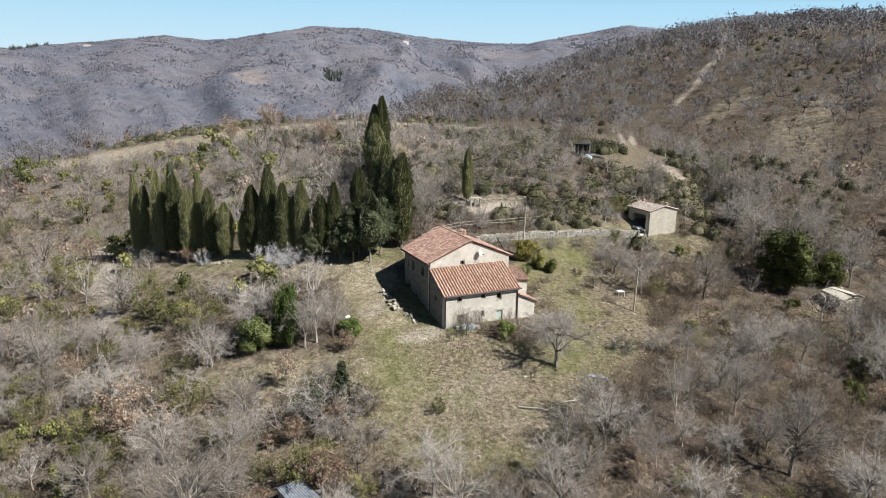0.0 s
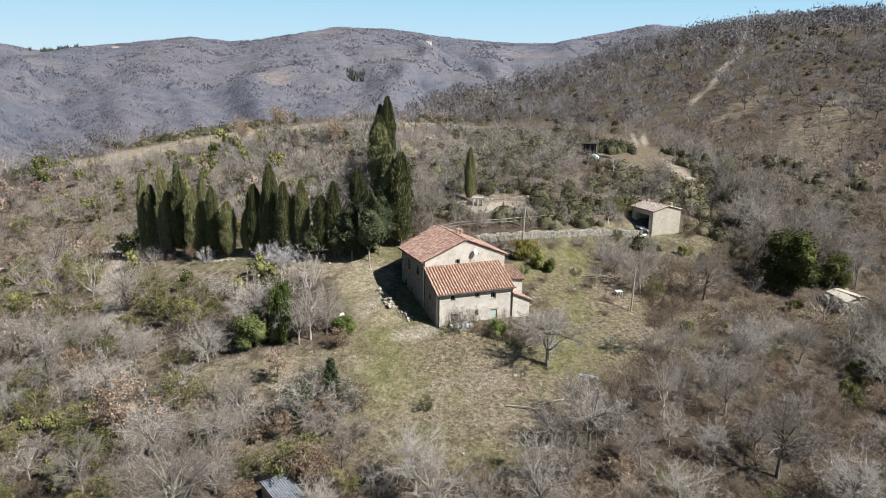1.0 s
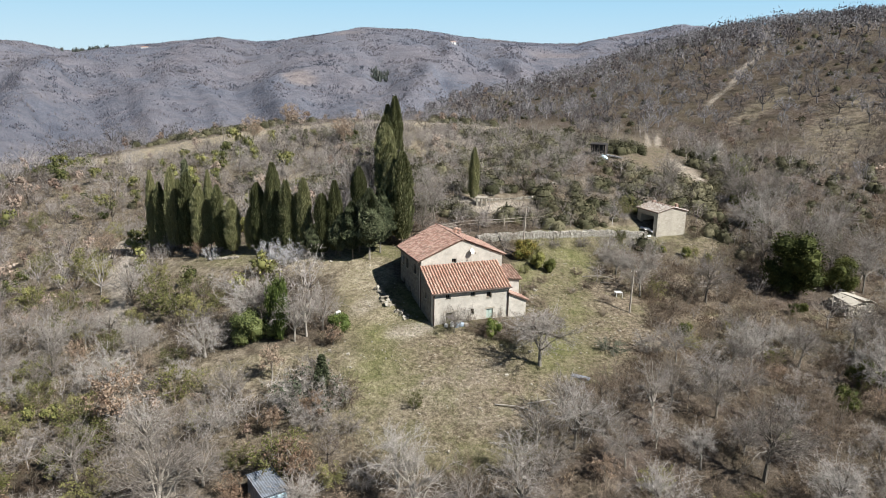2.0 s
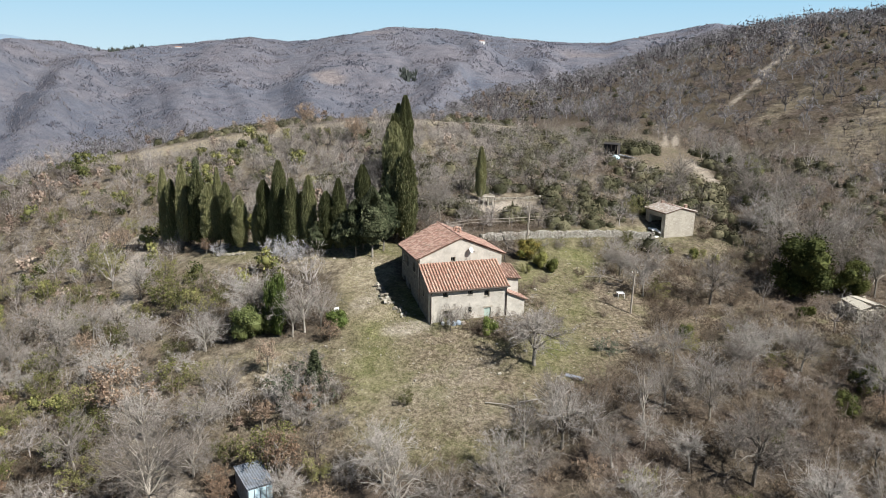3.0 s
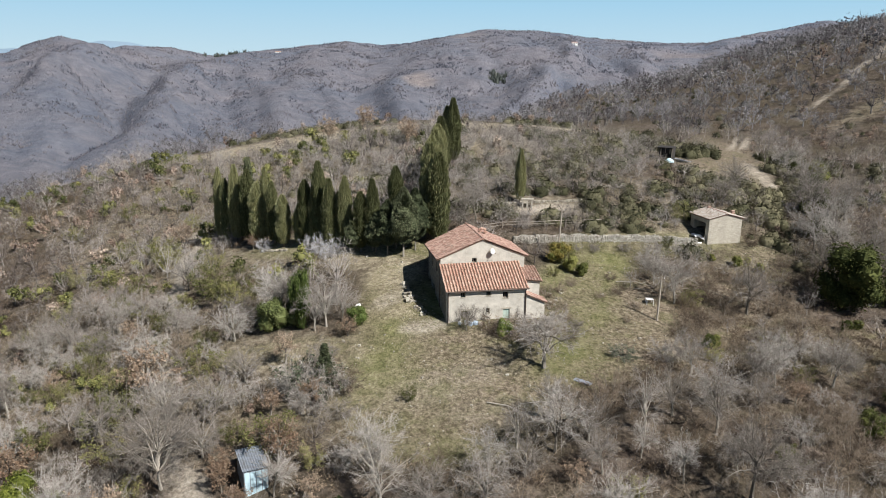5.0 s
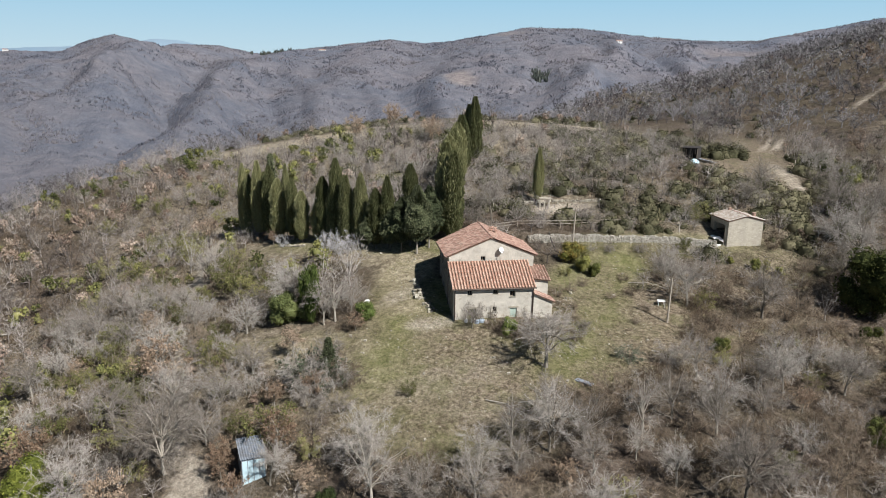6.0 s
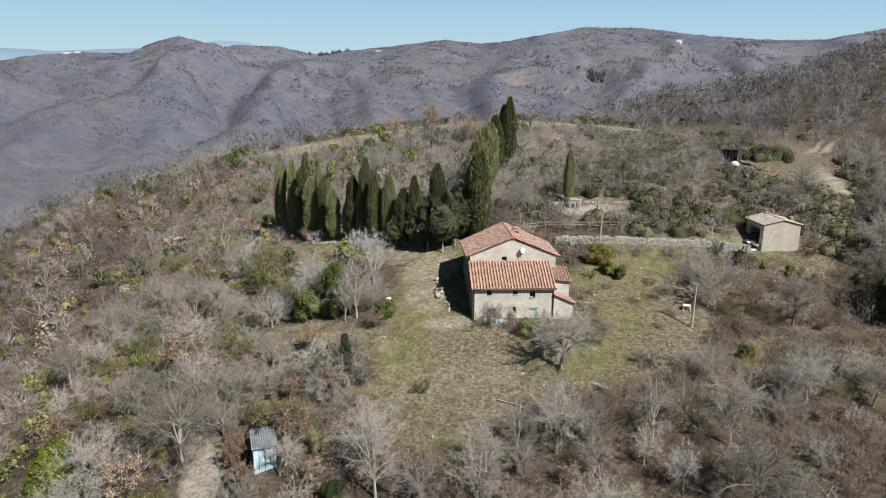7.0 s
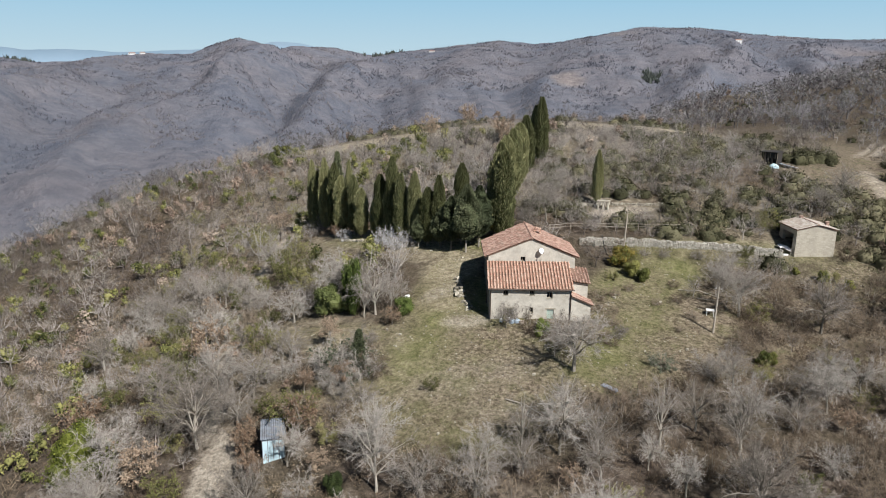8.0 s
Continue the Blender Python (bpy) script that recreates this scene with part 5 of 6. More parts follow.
# brown thickets on the bank past the lawn, and bushes along the terrace wall
for x, y, s, k in ((26.0, 88.5, .8, 0), (28.5, 90.5, .9, 2), (31.0, 89.0, .8, 0), (33.5, 92.0, .9, 2), (29.0, 94.0, .9, 0), (36.5, 91.0, .8, 2), (38.5, 94.0, .9, 0), (27.5, 97.0, .8, 2), (33.0, 97.0, .8, 0), (24.0, 96.0, .8, 3), (39.5, 89.0, .8, 0),
                   (21.5, 96.5, .8, 1), (14.5, 97.8, .5, 3), (18.6, 99.6, .55, 1), (22.6, 101.2, .6, 3), (25.8, 102.4, .6, 1), (7.6, 95.6, .4, 1), (12.0, 97.0, .4, 3), (36.0, 98.0, .8, 0), (39.0, 99.5, .8, 2), (42.0, 98.5, .8, 0), (43.5, 87.5, .7, 2), (37.0, 86.5, .6, 0), (34.0, 84.0, .5, 2), (41.0, 84.0, .6, 0), (45.5, 84.0, .7, 2), (40.0, 103.5, .7, 0), (43.5, 102.5, .8, 2), (36.0, 107.0, .7, 0), (26.5, 80.5, .5, 0), (28.5, 81.5, .5, 2), (31.5, 80.0, .45, 0)):
    set_plant(BARE_SHRUBS[k], x, y, s)
# tangle along the house front and between house and fruit tree
for u, v, s, k in ((4.6, -2.0, .72, 0), (6.0, -2.4, .75, 2), (7.3, -3.2, .8, 0), (8.6, -3.8, .8, 2), (9.8, -4.4, .72, 0), (8.8, -1.7, .6, 1), (10.6, -2.2, .65, 2), (12.3, -1.2, .6, 1), (6.2, -3.9, .6, 0), (5.0, -3.2, .6, 2),
                   (12.6, 2.2, .5, 0), (13.2, 4.5, .6, 2), (7.6, -5.2, .55, 2), (11.5, -3.6, .65, 0), (13.6, -1.0, .55, 2), (14.2, 1.4, .5, 0), (12.8, -5.0, .45, 2), (13.6, -3.4, .5, 3), (14.6, -2.2, .45, 1)):
    p = HOUSE @ Vector((u, v, 0))
    set_plant(BARE_SHRUBS[k], p.x, p.y, s, wide=s * 1.15, tall=.62)
# low brown mounds and small dark bushes along the lower terrace
for x, y, s, k in ((26.0, 82.0, .62, 0), (27.6, 83.6, .7, 2), (25.0, 80.2, .5, 0), (28.6, 85.2, .65, 0), (26.8, 85.0, .55, 2), (30.4, 86.4, .6, 0), (20.4, 84.8, .35, 0), (18.2, 87.4, .35, 2), (16.0, 85.6, .3, 0), (19.4, 81.0, .3, 2), (17.0, 90.6, .35, 0)):
    set_plant(BARE_SHRUBS[k], x, y, s, wide=s * 1.3)
for x, y, s in ((28.2, 79.0, .2), (29.0, 79.8, .17), (34.5, 83.4, .13), (37.0, 85.0, .12), (44.8, 90.0, .2), (46.4, 91.0, .16), (33.6, 101.0, .2), (36.5, 100.6, .19), (30.4, 101.5, .13)):
    set_plant(HOLMS[0], x, y, s, label="small dark evergreen bush on the terrace edge")
for x, y, s, k in ((38.4, 66.3, 1.0, 0), (36.6, 64.6, .9, 2), (40.2, 68.0, 1.0, 0), (37.8, 68.4, .8, 2), (38.9, 63.6, .9, 0), (36.2, 66.6, .7, 2), (40.8, 65.4, .9, 0)):
    set_plant(BARE_SHRUBS[k], x, y, s, label="dense dark brown thicket of bare stems")
for x, y, s, k in ((16.4, 63.2, .8, 0), (18.0, 64.6, .85, 2), (19.6, 65.6, .75, 0), (17.4, 61.6, .8, 2), (15.2, 61.8, .7, 0), (20.8, 66.8, .7, 2), (14.4, 63.4, .5, 0)):
    set_plant(BARE_SHRUBS[k], x, y, s, wide=s * 1.1, label="dense dark brown thicket of bare stems")
for x, y, s in ((44.0, 100.5, 1.05), (46.5, 104.5, 1.15), (49.5, 100.0, 1.1), (51.5, 106.0, 1.2), (44.8, 109.0, 1.05), (48.5, 112.0, 1.15), (54.0, 101.5, 1.15), (56.0, 109.0, 1.2), (46.0, 117.0, 1.1), (51.0, 119.0, 1.15),
                (59.5, 103.5, 1.1), (60.5, 114.0, 1.15), (56.5, 97.0, 1.0), (58.0, 89.5, 1.05), (47.0, 125.0, 1.1), (49.0, 133.0, 1.1), (46.0, 139.0, 1.0), (33.0, 117.0, .9), (35.5, 125.0, .8)):
    set_plant(BARE_TREES[RNG.randrange(3)], x, y, s)
for x, y, s in ((46.0, 112.5, .45), (47.5, 121.0, .5), (48.5, 129.0, .45), (50.5, 136.0, .5), (45.5, 120.0, .3), (47.0, 143.0, .45)):
    set_plant(HOLMS[0], x, y, s, label="dark evergreen thicket beside the track")
# taller trees and dark bushes on the shady lower terrace
for x, y, s in ((49.5, 76.5, 1.15), (52.5, 79.0, 1.2), (55.0, 74.0, 1.2), (47.0, 71.5, 1.0), (57.5, 81.0, 1.1)):
    set_plant(BARE_TREES[RNG.randrange(3)], x, y, s)
for x, y, s in ((45.5, 73.0, .42), (49.0, 73.5, .4), (52.0, 75.0, .42), (41.5, 67.5, .36), (53.5, 97.0, .6)):
    set_plant(HOLMS[0], x, y, s, label="dark evergreen thicket on the lower terrace")
set_plant(OLIVES[0], 11.2, 92.6, .82, label="bush with yellow and orange autumn leaves by the terrace wall")
ob = plant_thing("autumn_bush", [("leaves", leafy(91, 1.9, 2.9, 2600, .11, 12), M_ORANGE, "")], "bush with yellow and orange autumn leaves", "shrub")
set_plant(ob, 10.4, 92.2, 1.0)
set_plant(HOLMS[0], 11.9, 90.4, .27, label="dark green spreading bush under the autumn bush")
set_plant(HOLMS[0], 13.4, 89.8, .23, label="dark green spreading bush under the autumn bush")
set_plant(BARE_SHRUBS[0], 12.4, 86.8, .4)
set_plant(BARE_SHRUBS[2], 11.2, 84.6, .42)
set_plant(OLIVES[2], 10.0, 88.2, .4)
blossom = []
for seed in (95, 96):
    w, t, l = bare_plant(seed, 2.6, 1.7, .0, 12, 6, 15, .014, .36, leaves=.5, shrub=True, trunk_r=.08, leaf_size=.05)
    blossom.append(plant_thing("white_shrub", [("trunk", w, M_BARK_PALE, ""), ("crown", t, M_BLOSSOM, ""), ("sprigs", l, M_BLOSSOM, "")], "pale grey-white shrub at the foot of the cypresses", "shrub", "pale shrubs"))
for x, y, s in ((-22.0, 88.6, 1.15), (-24.0, 89.2, 1.0), (-19.8, 88.0, 1.05), (-33.2, 92.8, .8), (-21.0, 87.2, .8)):
    set_plant(blossom[RNG.randrange(2)], x, y, s)
for x, y, s in ((-28.6, 58.6, 1.25), (-9.4, 50.2, .85), (-9.4, 57.2, .6), (-35.8, 94.2, .5), (-55.0, 104.0, .9), (-20.5, 41.0, 1.0), (-33, 45, 1.1), (-23, 133, 1.1), (-44, 143, 1.2), (-38, 150, 1.2)):
    set_plant(OAKS[RNG.randrange(2)], x, y, s)


# ---------------------------------------------------------------- woods all over the hillside
def clear_at(x, y):
    c = CLEAR(x, y) if -139 < x < 199 and 31 < y < 329 else 0.0
    m = HOUSE.inverted() @ Vector((x, y, 0))
    if -3.5 < m.x < 14 and -2.5 < m.y < 15:
        c = 1
    for cx, cy, r in KEEP_OFF:
        if (x - cx) ** 2 + (y - cy) ** 2 < r * r:
            c = 1
    m = HUT.inverted() @ Vector((x, y, 0))
    if -3 < m.x < 7 and -2 < m.y < 6:
        c = 1
    return c


def patch(x, y, s, seed):
    return noise.noise(Vector((x * s, y * s, seed)))


KEEP_OFF = ((53.0, 92.6, 3.2), (-31, 89.5, 4.5), (-38, 91.5, 4.0), (-27, 90.2, 4.5), (-17, 86.5, 4.5), (-35, 92.6, 3.0), (-10.5, 81, 4.0), (-22, 65.5, 3.0), (4.5, 106.2, 4.5), (9.0, 107.8, 3.5), (24.8, 135.8, 4.0), (25.7, 132.6, 3.0), (-10.7, 48.2, 2.0), (22.0, 86.6, 1.5), (9.9, 93.4, 1.2), (31.5, 103.0, 3.0))


def on_knoll(x, y):
    return math.hypot((x + 10) / 58, (y - 140) / 48) < 1 and y > 97


# the nearest trees, one by one
count = 0
for _ in range(2600):
    x, y = RNG.uniform(-68, 62), RNG.uniform(34, 84)
    if abs(x - 14) > y * .95 + 6 or (x - 14) > y * .62 + 2 or clear_at(x, y) > .3 or (-26 < x < 34 and y > 74):
        continue
    r = RNG.random() + .5 * patch(x, y, .06, 3)
    size = RNG.uniform(.6, 1.05)
    if count >= 235 or not room(x, y, 1.55 * size):
        continue
    count += 1
    if x > 0 and r < .05:
        set_plant(PALE_TREES[RNG.randrange(2)], x, y, size * .85)
    elif r < .36:
        set_plant(BARE_TREES[RNG.randrange(3)], x, y, size)
    elif r < .80:
        set_plant(BARE_SHRUBS[RNG.choice((0, 1, 2, 2)) if x > 2 else RNG.choice((0, 1, 3, 1, 3))], x, y, size)
    elif r < .93:
        set_plant(OAKS[RNG.randrange(2)], x, y, size * .8)
    else:
        set_plant(OLIVES[RNG.randrange(3)], x, y, size * .9)

MID = [to_arrays(mass_tree(100 + k, (5.0, 4.2, 5.8, 3.6, 4.6)[k], (2.6, 2.4, 2.7, 2.2, 2.9)[k], 13, 20, .030, .07, .46, .30, 0)) for k in range(5)]
FAR = [to_arrays(mass_tree(110 + k, (5.2, 4.4, 6.0, 4.0, 5.0)[k], (2.7, 2.6, 2.9, 2.5, 3.1)[k], 11, 24, .055, .11, .45, .235, 2)) for k in range(5)]
FARTHER = [to_arrays(mass_tree(115 + k, (5.4, 4.6, 6.2, 4.2, 5.0)[k], (2.8, 2.7, 2.9, 2.6, 3.1)[k], 9, 9, .11, .13, .8, .31, 3)) for k in range(5)]
green, wood_mid, wood_far, wood_farther, russet, scrub, brush, grass = [], [], [], [], [], [], [], []


def wood_tint(x, y):
    return min(1, max(0, .40 + .16 * (-60 < x < -15 and y < 130) + .5 * patch(x, y, .05, 1) + RNG.uniform(-.5, .5)))


def behind_crest(x, y):
    return -85 < x < 26 and 148 < y < 235


def hill_gap(x, y):
    """The open, terraced part of the hill across the dip."""
    return math.hypot((x - 88) / 36, (y - 178) / 26) < 1


for _ in range(20000):
    x, y = RNG.uniform(-165, 110), RNG.uniform(40, 190)
    if (x - 14) > y * .68 + 6 or (14 - x) > y * 1.5 + 8 or clear_at(x, y) > .3 or math.hypot(x - 14, y) > 190 or behind_crest(x, y):
        continue
    if on_knoll(x, y) and RNG.random() < (.2 if x < -30 and y < 146 else .7 if y < 146 else .85):
        continue
    if hill_gap(x, y) and RNG.random() < .5:
        continue
    size = RNG.choice((RNG.uniform(.4, .7), RNG.uniform(.6, 1.15), RNG.uniform(.6, 1.15)))
    gap = 1.25 if x < -14 else 1.7
    if x < -14:
        size = RNG.choice((RNG.uniform(.45, .75), RNG.uniform(.8, 1.35), RNG.uniform(.8, 1.35)))
    if not room(x, y, gap * size) or (x > -14 and patch(x, y, .045, 12) < -.28 and RNG.random() < .7):
        continue
    take(x, y, gap * size)
    kind = RNG.random() + .6 * patch(x, y, .04, 21)
    row = (x, y, ground_z(x, y), RNG.uniform(0, 6.28), size, wood_tint(x, y), RNG.randrange(5))
    if kind > 1.02 - .08 * (x < -20):
        russet.append(row)
    elif kind < .25 and x < -20:
        green.append((x, y, row[2] - .1, row[3], size * 1.05, RNG.uniform(0, 1), row[6]))
    elif len(wood_mid) < 3300:
        wood_mid.append(row)
for _ in range(1700):  # low bare bushes among the evergreen scrub of the knoll
    x, y = RNG.gauss(-22, 30), RNG.uniform(98, 152)
    if clear_at(x, y) < .3:
        wood_mid.append((x, y, ground_z(x, y) - .5, RNG.uniform(0, 6.28), RNG.uniform(.3, .8), RNG.uniform(.55, 1), RNG.randrange(5)))
for k in range(34000):
    if k % 2:  # the long wooded hill across the dip
        x, y = RNG.uniform(14, 260), RNG.uniform(98, 440)
    else:
        r = 185 + 380 * RNG.random() ** 1.1
        a = radians(RNG.uniform(-64, 38))
        x, y = 14 + r * math.sin(a), r * math.cos(a)
    if x - 14 > y * .72 + 5 or on_knoll(x, y) or behind_crest(x, y) or clear_at(x, y) > .25 or y < 98 or (hill_gap(x, y) and RNG.random() < .4):
        continue
    size = RNG.choice((RNG.uniform(.5, .8), RNG.uniform(.9, 1.3), RNG.uniform(1.0, 1.5)))
    gap = min(2.7, max(1.7, 2.1 + 1.3 * patch(x, y, .022, 66))) if x > 25 and y < 330 else 1.7
    if patch(x, y, .03, 9) > .22 and RNG.random() < .8 or not room(x, y, gap * size):
        continue
    take(x, y, gap * size)
    kind = RNG.random() + .6 * patch(x, y, .03, 21)
    row = (x, y, ground_z(x, y), RNG.uniform(0, 6.28), size, wood_tint(x, y), RNG.randrange(5))
    if kind > 1.06:
        russet.append(row)
    elif kind < .21:
        scrub.append((x, y, row[2] - .2, row[3], size * 1.15, RNG.uniform(0, .55), row[6]))
    elif math.hypot(x - 14, y) < 270:
        wood_far.append(row)
    else:
        wood_farther.append(row)
scatter_mesh("bare_woods", MID, wood_mid, M_TWIG_MASS, "leafless grey-brown woodland covering the slopes", "woods")
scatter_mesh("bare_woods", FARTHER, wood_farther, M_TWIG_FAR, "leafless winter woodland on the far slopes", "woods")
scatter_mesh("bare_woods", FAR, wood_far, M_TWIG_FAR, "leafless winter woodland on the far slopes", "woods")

# maquis of low evergreen bushes on the knoll, and scattered elsewhere
def low_bush(seed):
    rng = random.Random(seed)
    s = lumpy(seed, 4, 7, lambda t: .8 * math.sqrt(max(0.02, 1 - (t * 1.02 - .15) ** 2)), .95, .6, 1.5)
    for _ in range(150):
        d = rand_dir(rng, .5)
        p = Vector((d.x * 1.08, d.y * 1.08, .35 + max(-.3, d.z) * .85)) * (1 + .3 * noise.noise(d * 2.2 + Vector((seed, 0, 0)))) * rng.uniform(.75, 1.08)
        e1 = (rand_dir(rng) + Vector((0, 0, .5))).normalized() * rng.uniform(.16, .34)
        e2 = e1.cross((d + rand_dir(rng) * .6).normalized())
        if e2.length > 1e-4:
            s.tri(p - e1 * .5, p + e2.normalized() * e1.length * .45, p + e1 * .6)
    return to_arrays(s)


SCRUB = [low_bush(120 + k) for k in range(5)]
base_count = len(scrub)
for _ in range(12000):
    x, y = RNG.gauss(8, 24), RNG.uniform(101, 154)
    if clear_at(x, y) > .35 or len(scrub) >= base_count + 1450 or patch(x, y, .07, 51) + .6 * patch(x, y, .2, 52) < -.22 + .006 * (16 - x):
        continue
    size = RNG.uniform(.6, 1.8)
    if room(x, y, .4 * size):
        take(x, y, .4 * size)
        scrub.append((x, y, ground_z(x, y) - .15, RNG.uniform(0, 6.28), size, min(1, max(0, .42 + .6 * patch(x, y, .06, 5) + RNG.uniform(-.35, .35))), RNG.randrange(5)))
for _ in range(300):  # a hedge of evergreens along the crest behind the meadow
    x = RNG.uniform(-78, 24)
    y = 170 + RNG.uniform(-2, 9) - .0012 * (x + 25) ** 2
    if patch(x, y, .05, 61) > -.02:
        scrub.append((x, y, ground_z(x, y) - .3, RNG.uniform(0, 6.28), RNG.uniform(.5, 1.7), RNG.uniform(.1, .8), RNG.randrange(5)))
for _ in range(18):
    x = RNG.uniform(-80, 24)
    y = 172 + RNG.uniform(-2, 8)
    russet.append((x, y, ground_z(x, y) - .5, RNG.uniform(0, 6.28), RNG.uniform(.6, 1.1), RNG.random(), RNG.randrange(5)))
for _ in range(14):  # a russet patch on the face of the knoll
    x, y = RNG.gauss(-23, 3), RNG.gauss(125, 3)
    russet.append((x, y, ground_z(x, y) - .5, RNG.uniform(0, 6.28), RNG.uniform(.5, .9), RNG.random(), RNG.randrange(5)))
scatter_mesh("evergreen_scrub", SCRUB, scrub, M_SCRUB, "low olive-green evergreen scrub on the hillside", "scrub")


def dry_oak(seed):
    s = leafy(seed, 1.7, 3.3, 110, .23, 2, .25, .3)
    s.tube([Vector((0, 0, -.3)), Vector((0, 0, 2.4))], [.07, .03], 3, False)
    return to_arrays(s)


M_RUSSET_MASS = plant_mat("dry_leaves_of_a_wood", (0.18, 0.128, 0.098), (0.30, 0.225, 0.175), (0.42, 0.34, 0.27), by_tint=True)
DRY = [dry_oak(130 + k) for k in range(5)]
M_GREEN_MASS = plant_mat("yellow_green_leaves_of_a_wood", (0.05, 0.058, 0.02), (0.125, 0.128, 0.045), (0.26, 0.25, 0.09), 0.7, by_tint=True)
GREEN = [to_arrays(leafy(180 + k, 1.8, 3.2, 190, .2, 3, .2, .5)) for k in range(5)]
scatter_mesh("evergreen_shrubs", GREEN, green, M_GREEN_MASS, "yellow-green evergreen shrubs scattered through the bare woods", "shrubs")
scatter_mesh("russet_oak_scrub", DRY, russet, M_RUSSET_MASS, "scattered oaks with dry russet leaves on the hill", "woods")


# mounds of bramble between the trees
MOUNDS = [to_arrays(mass_bare(170 + k, 1.3, 1.3, 80, .044)) for k in range(4)]
mounds = []
for _ in range(9000):
    x, y = RNG.uniform(-115, 80), RNG.uniform(36, 125)
    if (x - 14) > y * .68 + 6 or (14 - x) > y * 1.45 + 8 or clear_at(x, y) > .25 or len(mounds) >= 2200 or patch(x, y, .08, 31) < -.25:
        continue
    mounds.append((x, y, ground_z(x, y) - .1, RNG.uniform(0, 6.28), RNG.uniform(.5, 1.3), min(1, max(0, .4 + .8 * patch(x, y, .07, 14) + RNG.uniform(-.25, .25))), RNG.randrange(4)))
for _ in range(3000):  # low brown bushes on the open hill across the dip
    x, y = RNG.uniform(30, 150), RNG.uniform(110, 270)
    if clear_at(x, y) > .45 or x - 14 > y * .72 + 5 or len(mounds) > 2700 or patch(x, y, .06, 33) < -.1:
        continue
    mounds.append((x, y, ground_z(x, y) - .2, RNG.uniform(0, 6.28), RNG.uniform(.6, 1.5), RNG.uniform(0, 1), RNG.randrange(4)))
scatter_mesh("bramble_mounds", MOUNDS, mounds, M_BRACKEN, "brown bramble mounds between the bare trees", "brambles")


# undergrowth and grass
def tuft(seed, n, height, spread, width):
    rng = random.Random(seed)
    s = Soup()
    for _ in range(n):
        p = Vector((rng.gauss(0, spread), rng.gauss(0, spread), -.03))
        sliver(s, p, (rand_dir(rng) * .75 + Vector((0, 0, .75))).normalized(), height * rng.uniform(.5, 1.2), width, rng)
    return to_arrays(s)


BRUSH = [tuft(140 + k, 20, .95, .5, .022) for k in range(4)]
GRASS = [tuft(150 + k, 10, .15, .18, .014) for k in range(4)]
for _ in range(30000):
    x, y = RNG.uniform(-115, 90), RNG.uniform(34, 135)
    if (x - 14) > y * .68 + 6 or (14 - x) > y * 1.45 + 8:
        continue
    c = clear_at(x, y)
    if c < .25 + RNG.uniform(0, .15) and len(brush) < 7500:
        brush.append((x, y, ground_z(x, y), RNG.uniform(0, 6.28), RNG.uniform(.5, 1.3), min(1, max(0, .5 + .8 * patch(x, y, .07, 4) + RNG.uniform(-.25, .25))), RNG.randrange(4)))
for _ in range(52000):
    x, y = RNG.uniform(-36, 44), RNG.uniform(52, 108)
    c = LAWN(x, y)
    m = HOUSE.inverted() @ Vector((x, y, 0))
    if c < .3 or (-.6 < m.x < 11.8 and -.5 < m.y < 12.6) or len(grass) >= 14000 or RNG.random() < .9 * WORN(x, y):
        continue
    grass.append((x, y, ground_z(x, y), RNG.uniform(0, 6.28), RNG.uniform(.5, 1.4), min(1, max(0, .5 + .9 * patch(x, y, .12, 8) + RNG.uniform(-.3, .3))), RNG.randrange(4)))
for _ in range(5000):
    x, y = RNG.uniform(-12, 50), RNG.uniform(56, 106)
    m = HOUSE.inverted() @ Vector((x, y, 0))
    if WORN(x, y) > .4 and RNG.random() < (.9 if x > 15 else .25) and not (-.6 < m.x < 11.8 and -.5 < m.y < 12.6):
        brush.append((x, y, ground_z(x, y), RNG.uniform(0, 6.28), RNG.uniform(.15, .5), min(1, max(0, .3 + .8 * patch(x, y, .2, 4) + RNG.uniform(-.25, .25))), RNG.randrange(4)))
scatter_mesh("undergrowth", BRUSH, brush, M_BRACKEN, "dead bracken, brambles and dry grass under the trees", "undergrowth")
scatter_mesh("grass", GRASS, grass, M_GRASS, "short winter grass with dry tufts", "grass")

# far wooded ridges: tufts of crowns that break the outline
def far_crown(seed, height, radius, n):
    """The crown of a leafless tree more than half a kilometre off: a few upright sprays."""
    rng = random.Random(seed)
    s = Soup()
    for _ in range(n):
        p = Vector((rng.gauss(0, radius * .5), rng.gauss(0, radius * .5), rng.uniform(-.5, .25) * height))
        sliver(s, p, (rand_dir(rng) * .35 + Vector((0, 0, 1))).normalized(), height * rng.uniform(.5, 1.0), rng.uniform(.7, 1.4), rng)
    return to_arrays(s)


